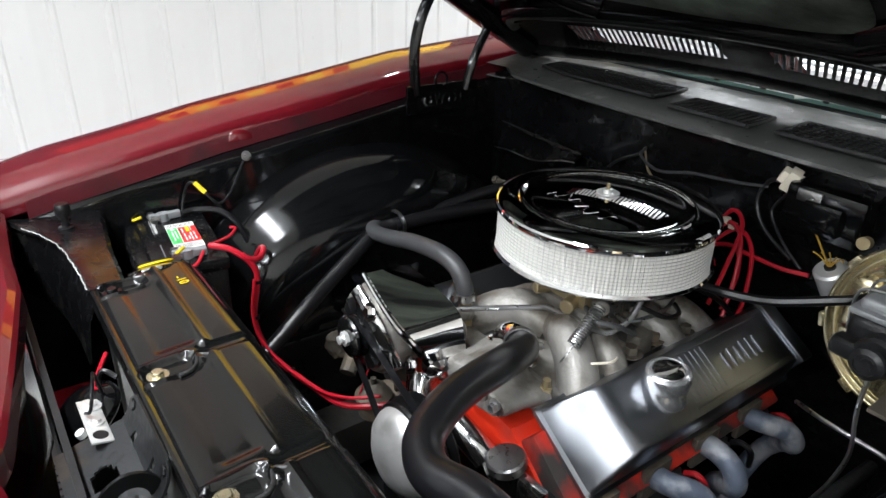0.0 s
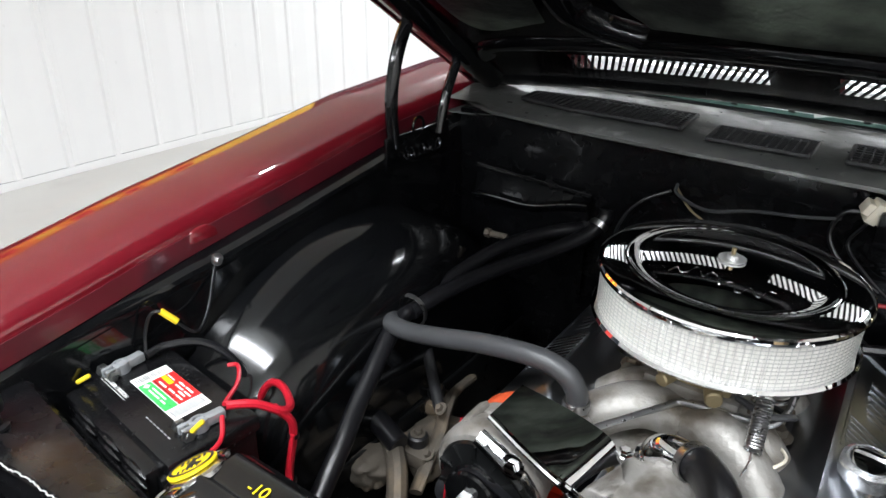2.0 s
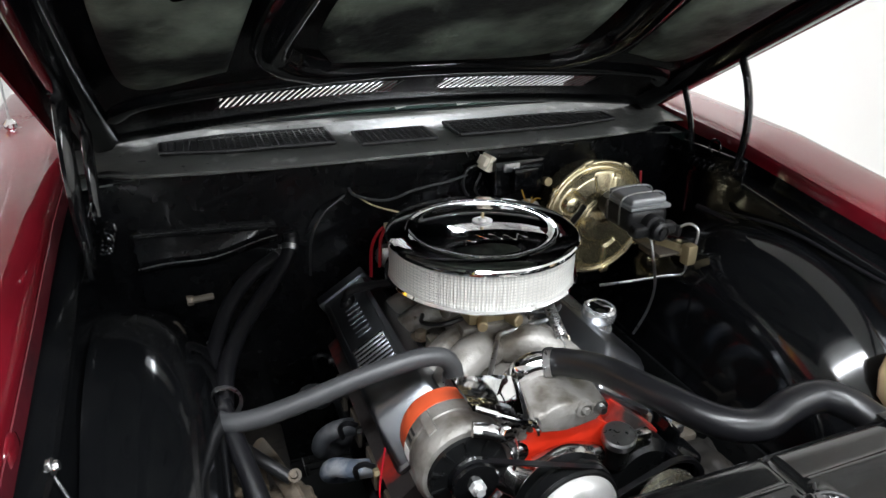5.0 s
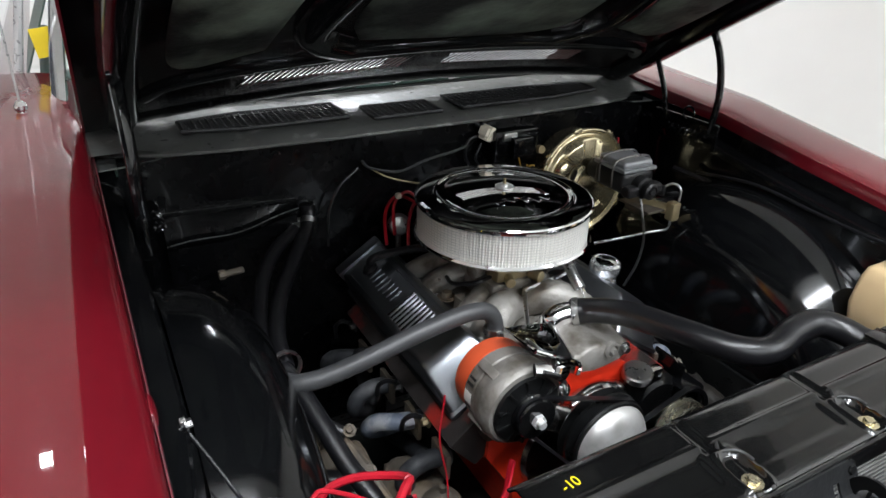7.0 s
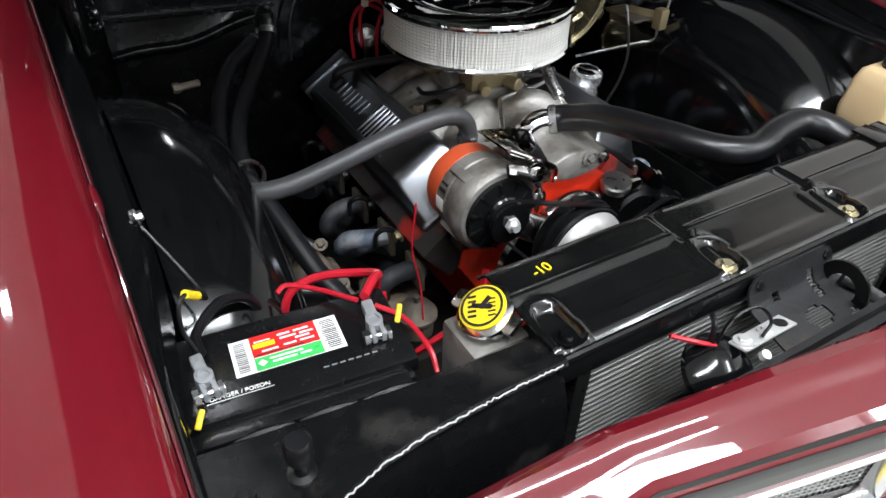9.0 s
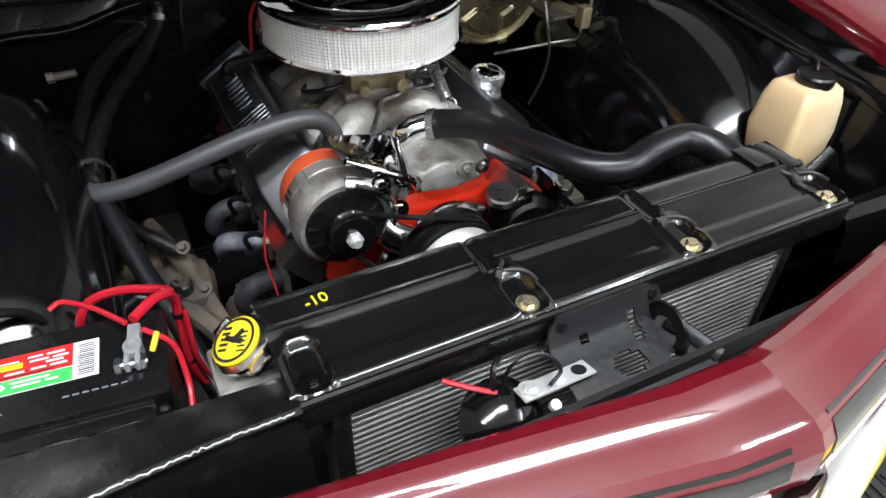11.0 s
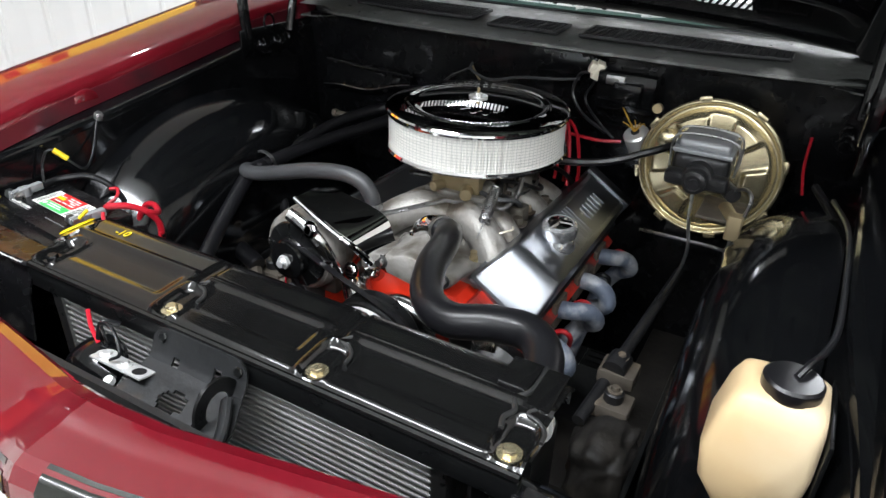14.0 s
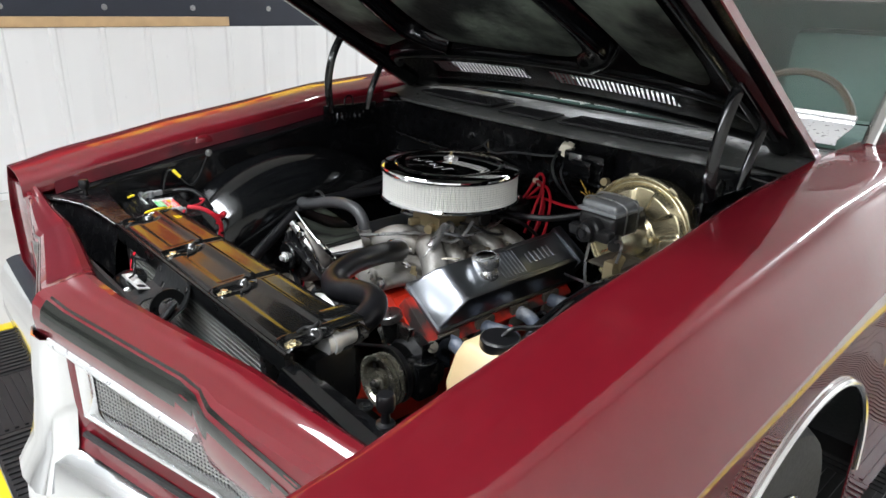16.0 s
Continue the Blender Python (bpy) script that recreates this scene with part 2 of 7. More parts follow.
_b.inputs["Roughness"].default_value, _b.inputs["Transmission Weight"].default_value, _b.inputs["IOR"].default_value = 0.02, 1.0, 1.45
TUBE_GLOW = glow("lamp_diffuser", (0.97, 0.98, 1.0), 2.5)


# ---- mesh helpers ----
def bm_new():
    return bmesh.new()


def part(name, bm, material, parent=None, label="", smooth=35):
    me = bpy.data.meshes.new(name)
    bmesh.ops.recalc_face_normals(bm, faces=bm.faces)
    bm.to_mesh(me)
    bm.free()
    me.materials.append(material)
    if smooth:
        me.polygons.foreach_set("use_smooth", [True] * len(me.polygons))
        me.set_sharp_from_angle(angle=radians(smooth))
    ob = new(name, me)
    if parent:
        ob.parent = parent
        if parent.type == "EMPTY":
            ob.matrix_parent_inverse = Matrix.Translation(-parent.location)
    if label:
        ob["label"] = label
    return ob


def thing(name, loc, label, category, group="", kind=""):
    ob = new(name)
    ob.location = loc
    ob.empty_display_size = 0.05
    return tagged(ob, label, category, group, kind)


def grid(bm, rows, close_u=False, close_v=False, cap=False):
    """Faces between rows of points. close_u joins the last row to the first, close_v each row's end to its start."""
    vs = [[bm.verts.new(p) for p in r] for r in rows]
    nu, nv = len(vs), len(vs[0])
    for i in range(nu if close_u else nu - 1):
        for j in range(nv if close_v else nv - 1):
            a, b, c, d = vs[i][j], vs[i][(j + 1) % nv], vs[(i + 1) % nu][(j + 1) % nv], vs[(i + 1) % nu][j]
            try:
                bm.faces.new((a, b, c, d))
            except ValueError:
                pass
    if cap:
        for r in (vs[0], vs[-1]):
            bm.faces.new(r)
    return bm


def sheet(rows, th, close_v=False):
    bm = grid(bm_new(), rows, close_v=close_v)
    bmesh.ops.recalc_face_normals(bm, faces=bm.faces)
    bmesh.ops.solidify(bm, geom=bm.faces[:], thickness=th)
    return bm


def box(bm, x0, x1, y0, y1, z0, z1, bev=0.0, m=None, seg=2):
    tmp = bm_new()
    bmesh.ops.create_cube(tmp, size=1.0, matrix=Matrix.Translation(((x0 + x1) / 2, (y0 + y1) / 2, (z0 + z1) / 2)) @ Matrix.Diagonal((abs(x1 - x0), abs(y1 - y0), abs(z1 - z0), 1)))
    if bev:
        bmesh.ops.bevel(tmp, geom=tmp.edges[:], offset=bev, segments=seg, affect="EDGES", profile=0.6)
    return merge(bm, tmp, m)


def merge(bm, src, m=None):
    if m is not None:
        src.transform(m)
    me = bpy.data.meshes.new("tmp")
    src.to_mesh(me)
    src.free()
    bm.from_mesh(me)
    bpy.data.meshes.remove(me)
    return bm


def lathe(bm, profile, seg=32, m=None):
    """Turn (radius, height) pairs about z."""
    tmp = bm_new()
    rings = []
    for r, z in profile:
        if r < 1e-6:
            rings.append([tmp.verts.new((0, 0, z))])
        else:
            rings.append([tmp.verts.new((r * math.cos(2 * math.pi * k / seg), r * math.sin(2 * math.pi * k / seg), z)) for k in range(seg)])
    for a, b in zip(rings, rings[1:]):
        for k in range(seg):
            q = [a[k % len(a)], a[(k + 1) % len(a)], b[(k + 1) % len(b)], b[k % len(b)]]
            q = list(dict.fromkeys(q))
            if len(q) > 2:
                try:
                    tmp.faces.new(q)
                except ValueError:
                    pass
    return merge(bm, tmp, m)


def along(p, q):
    """A pose at p whose z axis points to q."""
    d = Vector(q) - Vector(p)
    return Matrix.Translation(p) @ d.to_track_quat("Z", "Y").to_matrix().to_4x4()


def rod(bm, p, q, r, seg=12, r2=None, bev=0.0):
    ln = (Vector(q) - Vector(p)).length
    r2 = r if r2 is None else r2
    prof = [(0, 0), (r - bev, 0), (r, bev), (r2, ln - bev), (r2 - bev, ln), (0, ln)] if bev else [(0, 0), (r, 0), (r2, ln), (0, ln)]
    return lathe(bm, prof, seg, along(p, q))


def spline(points, n=8):
    pts = [Vector(p) for p in points]
    pts = [2 * pts[0] - pts[1]] + pts + [2 * pts[-1] - pts[-2]]
    out = []
    for i in range(1, len(pts) - 2):
        p0, p1, p2, p3 = pts[i - 1 : i + 3]
        for k in range(n):
            t = k / n
            out.append(0.5 * (2 * p1 + (p2 - p0) * t + (2 * p0 - 5 * p1 + 4 * p2 - p3) * t * t + (3 * p1 - p0 - 3 * p2 + p3) * t**3))
    return out + [pts[-2]]


def pipe(bm, points, r, seg=10, n=8, raw=False, flat=1.0):
    """A tube through the points. r: a radius or a function of 0..1."""
    path = [Vector(p) for p in points] if raw else spline(points, n)
    rows, up = [], None
    for i, p in enumerate(path):
        d = (path[min(i + 1, len(path) - 1)] - path[max(i - 1, 0)]).normalized()
        if up is None:
            up = d.orthogonal().normalized()
        up = (up - d * up.dot(d)).normalized()
        side = d.cross(up)
        rr = r(i / (len(path) - 1)) if callable(r) else r
        rows.append([p + rr * (math.cos(2 * math.pi * k / seg) * up + flat * math.sin(2 * math.pi * k / seg) * side) for k in range(seg)])
    return grid(bm, rows, close_v=True, cap=True)


def hexbolt(bm, p, q, r=0.008, h=0.007, washer=True):
    m = along(p, q)
    if washer:
        lathe(bm, [(0, 0), (r * 1.7, 0), (r * 1.7, 0.002), (0, 0.002)], 16, m)
    return lathe(bm, [(r * 1.0, 0.001), (r, h * 0.8), (r * 0.85, h), (0, h)], 6, m)


def interp(table, v):
    for (a, fa), (b, fb) in zip(table, table[1:]):
        if v <= b:
            t = max(0.0, (v - a) / (b - a))
            return fa + (fb - fa) * t
    return table[-1][1]


def smooth01(a, b, v):
    t = min(1.0, max(0.0, (v - a) / (b - a)))
    return t * t * (3 - 2 * t)


def lettering(name, text, size, m, material, parent=None, label="", depth=0.0004):
    cu = bpy.data.curves.new(name, "FONT")
    cu.body, cu.size, cu.extrude, cu.align_x, cu.align_y = text, size, depth, "CENTER", "CENTER"
    ob = bpy.data.objects.new(name, cu)
    me = bpy.data.meshes.new_from_object(ob)
    bpy.data.objects.remove(ob)
    bpy.data.curves.remove(cu)
    bm = bm_new()
    bm.from_mesh(me)
    bpy.data.meshes.remove(me)
    bm.transform(m)
    return part(name, bm, material, parent, label, smooth=0)


# ---- the shop ----
WX, EX, SY, NY = -3.95, 2.7, -6.0, 9.0
b = box(bm_new(), WX - 0.3, EX + 0.3, SY - 0.3, NY + 0.3, -0.12, 0.0)
tagged(part("floor", b, FLOOR, smooth=0), "pale sealed concrete shop floor with faint stains", "floor", kind="structure")
b = box(bm_new(), WX - 0.3, EX + 0.3, SY - 0.3, NY + 0.3, CEIL, CEIL + 0.1)
tagged(part("ceiling", b, CEILM, smooth=0), "pale plain shop ceiling above the car", "ceiling", kind="structure")
b = box(bm_new(), WX - 0.2, WX - 0.02, SY - 0.3, NY + 0.3, 0, CEIL)
wall_west = tagged(part("wall_west", b, NAVY, smooth=0), "dark navy shop wall with white ribbed steel wainscot panels", "wall", kind="structure")
b = box(bm_new(), EX + 0.06, EX + 0.2, SY - 0.3, NY + 0.3, 0, CEIL)
tagged(part("wall_east", b, CLOTH, smooth=0), "plain white shop wall behind hanging white sheet", "wall", kind="structure")
b = box(bm_new(), WX - 0.02, EX + 0.06, NY, NY + 0.2, 0, CEIL)
tagged(part("wall_north", b, WALLW, smooth=0), "plain white shop wall behind the car", "wall", kind="structure")
b = box(bm_new(), WX - 0.02, EX + 0.06, SY - 0.2, SY, 0, CEIL)
tagged(part("wall_south", b, WALLW, smooth=0), "plain white shop wall facing the car", "wall", kind="structure")

# ribbed steel wainscot, one panel three ribs wide
WAINSCOT, RIB = 1.10, 0.305
b = bm_new()
prof = []
for k in range(3):
    y = k * RIB
    prof += [(0, y), (0, y + 0.10), (0.0016, y + 0.11), (0.0016, y + 0.135), (0, y + 0.145), (0, y + 0.225), (0.011, y + 0.24), (0.011, y + 0.262), (0, y + 0.277)]
prof.append((0, 3 * RIB - 0.0006))
rows = [[(x, y, z) for x, y in prof] for z in (0.05, WAINSCOT)]
grid(b, rows)
bmesh.ops.recalc_face_normals(b, faces=b.faces)
bmesh.ops.solidify(b, geom=b.faces[:], thickness=0.0015)
first = part("panel", b, WALLW, wall_west, "white ribbed steel panel", smooth=20)
first.location = (WX, -5.6, 0)
for k in range(1, 16):
    o = first.copy()
    scene.collection.objects.link(o)
    o.location = (WX, -5.6 + 3 * RIB * k, 0)
b = box(bm_new(), WX, WX + 0.012, SY, NY, 0.0, 0.048, 0.003)
tagged(part("baseboard", b, WALLW), "white steel base trim along the wall", "trim", kind="structure")
b = box(bm_new(), WX - 0.015, WX + 0.02, SY, 1.98, WAINSCOT + 0.003, WAINSCOT + 0.07, 0.004)
tagged(part("trim", b, WOOD), "pale wooden cap board on the wainscot", "trim", kind="structure")
b = bm_new()
for k in range(14):
    y = -2.0 + 0.62 * k
    hexbolt(b, (WX - 0.02, y, WAINSCOT + 0.13), (WX + 1, y, WAINSCOT + 0.13), 0.012, 0.01)
tagged(part("screw_row", b, STEEL, wall_west), "bright screw heads")

b = box(bm_new(), WX - 0.018, WX + 0.004, SY, NY, 2.77, CEIL - 0.002)
tagged(part("trim", b, WALLW, smooth=0), "pale upper band of the wall under the ceiling", "trim", kind="structure")
# painted sign on the dark upper wall
sign = thing("wall_sign", (WX, 1.5, 2.10), "long lit orange and yellow sign with red end", "sign")
b = box(bm_new(), WX - 0.018, WX + 0.01, 0.554, 2.0, 2.10, 2.75, 0.004)
part("board", b, SIGN_O, sign)
b = box(bm_new(), WX - 0.018, WX + 0.01, 2.004, 3.2, 2.10, 2.75, 0.004)
part("board", b, SIGN_Y, sign, "yellow end of the board")
b = box(bm_new(), WX - 0.018, WX + 0.01, -0.1, 0.55, 2.10, 2.75, 0.004)
part("board", b, SIGN_R, sign, "red end of the board")
for k in range(7):
    y = 0.62 + 0.22 * k
    b = box(bm_new(), WX + 0.0105, WX + 0.014, y, y + 0.13, 2.22, 2.64, 0.001)
    part("letter_bar", b, SIGN_Y if k % 2 else SIGN_R, sign)

# hanging white sheet on the east side
b = bm_new()
rows = []
for j in range(9):
    z = 0.03 + (CEIL - 0.1) * j / 8
    rows.append([(EX + 0.03 * math.sin(2.1 * y + 0.5 * math.sin(y * 1.3)) + 0.018 * math.sin(5.7 * y + z * 0.5) * (1 - 0.08 * j), y, z) for y in np.linspace(SY + 0.05, NY - 0.05, 160)])
tagged(part("white_sheet", sheet(rows, 0.004), CLOTH, smooth=60), "white sheet hanging in soft vertical folds along the wall", "curtain")

# ceiling fixtures that hold the lamps
for i, (lx, ly, sx, sy, watts) in enumerate(LAMPS):
    fx = thing("ceiling_light", (lx, ly, CEIL), "long white strip light hung under the ceiling", "light", "strip lights")
    b = box(bm_new(), lx - sx / 2 - 0.01, lx + sx / 2 + 0.01, ly - sy / 2 - 0.01, ly + sy / 2 + 0.01, CEIL - 0.255, CEIL - 0.23, 0.006)
    for q in (-0.4, 0.4):
        rod(b, (lx + q * sx * (sx > sy), ly + q * sy * (sy >= sx), CEIL - 0.24), (lx + q * sx * (sx > sy), ly + q * sy * (sy >= sx), CEIL), 0.006, 8)
    part("housing", b, CEILM, fx)
    b = box(bm_new(), lx - sx / 2, lx + sx / 2, ly - sy / 2, ly + sy / 2, CEIL - 0.275, CEIL - 0.258, 0.004)
    part("diffuser", b, TUBE_GLOW, fx, "glowing white diffuser")


# ---- car body ----
car = thing("car", (0, 1.0, 0), "burgundy coupe with its hood open and a black engine bay", "car")
EDGE = [(-0.34, 0.875), (-0.08, 0.912), (0.0, 0.930), (0.15, 0.955), (0.30, 0.983), (0.55, 1.018), (0.80, 1.056), (1.15, 1.082), (1.6, 1.092), (2.6, 1.10)]
ARCH_Y, ARCH_Z, ARCH_R = 0.70, 0.40, 0.385


def edge_z(y):
    return interp(EDGE, y)


def low_z(y):
    d = ARCH_R**2 - (y - ARCH_Y) ** 2
    return max(0.24, ARCH_Z + math.sqrt(d)) if d > 0 else 0.24


def fender(s, y0, y1, name="fender"):
    rows = []
    n = 48
    for k in range(n + 1):
        y = y0 + (y1 - y0) * k / n
        z = edge_z(y) + (0.012 if s < 0 else 0.0)
        nose = smooth01(-0.02, -0.20, y)
        f = -0.06 * nose
        lo = low_z(y)
        up = 0.004
        sec = [(0.697, z - 0.030), (0.6975, z + 0.008), (0.700, z + 0.0165), (0.706, z + 0.0205), (0.718, z + 0.0232), (0.742, z + 0.0255), (0.77, z + 0.0268)] if s > 0 else [(0.697, z - 0.030), (0.698, z - 0.008 + up * 0.5), (0.703, z + up), (0.711, z + 0.007 + up), (0.724, z + 0.014 + up * 0.8), (0.745, z + 0.0225 + up * 0.25), (0.77, z + 0.0268)]
        sec += [(0.79, z + 0.0278), (0.82, z + 0.0286), (0.848, z + 0.0281), (0.857, z + 0.0262), (0.865, z + 0.0205), (0.905, z - 0.03), (0.935, z - 0.088), (0.943, z - 0.108), (0.947, z - 0.116), (0.943, z - 0.124), (0.9435, z - 0.134), (0.9420, z - 0.17), (0.9415, z - 0.20), (0.938, max(lo + 0.03, z - 0.28)), (0.930, lo)]
        rows.append([(s * (x + f * (x - 0.69) / 0.27), y, max(zz, lo)) for x, zz in sec])
    return part(name, sheet(rows, 0.0025), RED, car, "burgundy front fender", smooth=25)


def arch_trim(s):
    b = bm_new()
    pts = [(s * 0.934, ARCH_Y - ARCH_R * math.cos(a), ARCH_Z + ARCH_R * math.sin(a)) for a in np.linspace(0.1, math.pi - 0.1, 30)]
    pipe(b, pts, 0.008, 10, 1, raw=True)
    return part("arch_trim", b, CHROME_B, car, "bright wheel arch trim")


def lip(s):
    """Inner flange of the fender, painted black and burgundy."""
    rows, ledge = [], []
    for k in range(41):
        y = -0.06 + 1.20 * k / 40
        z = edge_z(y)
        z += 0.012 if s < 0 else 0.0
        f = 0.3 + 0.7 * smooth01(0.10, 0.38, y)
        rows.append([(s * x, y, z + dz) for x, dz in [(0.6965, -0.012), (0.6955, -0.03), (0.695, -0.045)]])
        ledge.append([(s * (0.697 - (0.697 - x) * f), y, z + dz) for x, dz in [(0.697, -0.0455), (0.689, -0.047), (0.676, -0.050), (0.664, -0.054), (0.660, -0.060), (0.660, -0.078)]])
    part("fender_flange", sheet(rows, 0.002), RED_IN if s < 0 else BLACK, car, "thin painted inner flange", smooth=25)
    part("fender_ledge", sheet(ledge, 0.002), BLACK, car, "black folded ledge under the fender edge", smooth=25)


def inner_fender(s):
    """Inner skirt beside the engine with the wheel house standing out of it."""
    rows = []
    for k in range(31):
        y = -0.02 + 1.02 * k / 30
        z = edge_z(y) + (0.012 if s < 0 else 0.0)
        f = 0.026 * (1 - smooth01(0.10, 0.38, y))
        rows.append([(s * (x + f), y, zz) for x, zz in ((0.661, z - 0.07), (0.660, z - 0.085), (0.657, z - 0.11), (0.652, z - 0.20), (0.650, 0.60), (0.650, 0.30))])
    skirt = part("inner_fender", sheet(rows, 0.003), BLACK, car, "black painted inner fender", smooth=50)
    rows = []
    CY, CZ = 0.60, 0.40
    for k in range(57):
        th = radians(-14 + 172 * k / 56)
        front = smooth01(70, 20, math.degrees(th))
        sec = [(0.652, 0.532), (0.640, 0.531), (0.622, 0.528)]
        for a in np.linspace(0.12, 1.0, 11):
            q = a * math.pi / 2
            sec.append((0.622 - 0.140 * math.sin(q), 0.528 - 0.125 * (1 - math.cos(q)) - 0.012 * math.sin(q)))
        sec += [(0.476, 0.34), (0.470, 0.24), (0.465, 0.12)]
        rows.append([(s * x, CY - r * math.cos(th), CZ + r * math.sin(th)) for x, r in sec])
    part("wheel_house", sheet(rows, 0.003), BLACK, skirt, "rounded black wheel house", smooth=60)
    b = box(bm_new(), s * 0.470, s * 0.462, 0.08, 1.0, 0.30, 0.60, 0.002)
    part("lower_skirt", b, BLACKS, skirt, "black lower skirt")


for s in (-1, 1):
    fender(s, -0.135 if s < 0 else -0.235, 1.535)
    arch_trim(s)
    lip(s)
    inner_fender(s)

# header panel across the nose, with a raised centre ridge
NC = 0.040


NOSE_Y = [(0, 0), (0.6, 0.78), (0.7, 0.88), (0.8, 0.965), (0.9, 1.0), (1.0, 0.985)]
NOSE_Z = [(0, 0.07), (0.10, 0.0), (0.20, 0.010), (0.25, 0.025), (0.30, 0.055), (0.35, 0.072), (0.4, 0.08), (0.6, 0.125), (0.7, 0.20), (0.8, 0.37), (0.9, 0.66), (1.0, 1.0)]


def nose_row(x, v):
    a = abs(x - NC)
    yr = -0.178 + interp([(0, 0), (0.03, 0.008), (0.42, 0.090), (0.73, 0.112)], a) - interp([(-0.65, 0.036), (-0.50, 0.033), (-0.40, 0.026), (-0.20, 0.011), (0.0, 0)], x)
    zr = interp([(0, 0.938), (0.025, 0.930), (0.07, 0.921), (0.42, 0.912), (0.73, 0.918)], a)
    yf = interp([(0, -0.273), (0.04, -0.263), (0.40, -0.178), (0.44, -0.180), (0.52, -0.165), (0.73, -0.125)], a)
    zf = interp([(0, 0.868), (0.40, 0.845), (0.44, 0.828), (0.73, 0.80)], a)
    drop = (0.006 + 0.012 * v) * interp([(-0.02, 1), (0.035, 0)], x)
    return Vector((x, yr + (yf - yr) * interp(NOSE_Y, v), zr + (zf - zr) * interp(NOSE_Z, v) - drop))


NX = sorted([-0.692, -0.60, -0.50, 0.60, 0.692, 0.722] + [NC + q * v for q in (-1, 1) for v in (0.008, 0.025, 0.04, 0.07, 0.12, 0.20, 0.28, 0.36, 0.40, 0.41, 0.43, 0.44, 0.48, 0.52)] + [NC])
rows = []
for x in NX:
    r = [nose_row(x, 0) + Vector((0, 0.006, -0.03)), nose_row(x, 0) + Vector((0, 0.004, -0.004))]
    r += [nose_row(x, v) for v in np.linspace(0, 1, 21)]
    r += [nose_row(x, 1) + Vector((0, 0.004, -0.012)), nose_row(x, 1) + Vector((0, 0.015, -0.018))]
    rows.append(r)
header = part("header_panel", sheet(rows, -0.003), RED, car, "burgundy nose panel with ridged centre", smooth=18)


def nose_strip(v0, v1, x0, x1, name, lift=0.0042):
    rs = []
    vs = sorted([v0, v1] + [k / 20 for k in range(21) if v0 < k / 20 < v1])
    for x in [x0] + [q for q in NX if x0 + 0.002 < q < x1 - 0.002] + [x1]:
        row = []
        for v in vs:
            v = min(0.97, v + interp([(0.42, 0), (0.455, 0.07), (0.68, 0.20)], x))
            n = (nose_row(x, v + 0.01) - nose_row(x, v - 0.01)).cross(Vector((1, 0, 0)))
            row.append(nose_row(x, v) - n.normalized() * -lift * (1 if n.z > 0 else -1))
        rs.append(row)
    part(name, sheet(rs, 0.0004), STRIPE, header, "dark grey stripe", smooth=40)


nose_strip(0.70, 0.735, -0.47, NC - 0.025, "thin_stripe")
nose_strip(0.78, 0.94, -0.47, NC - 0.025, "wide_stripe")
nose_strip(0.60, 0.635, NC + 0.025, 0.72, "thin_stripe")
nose_strip(0.68, 0.90, NC + 0.025, 0.72, "wide_stripe")

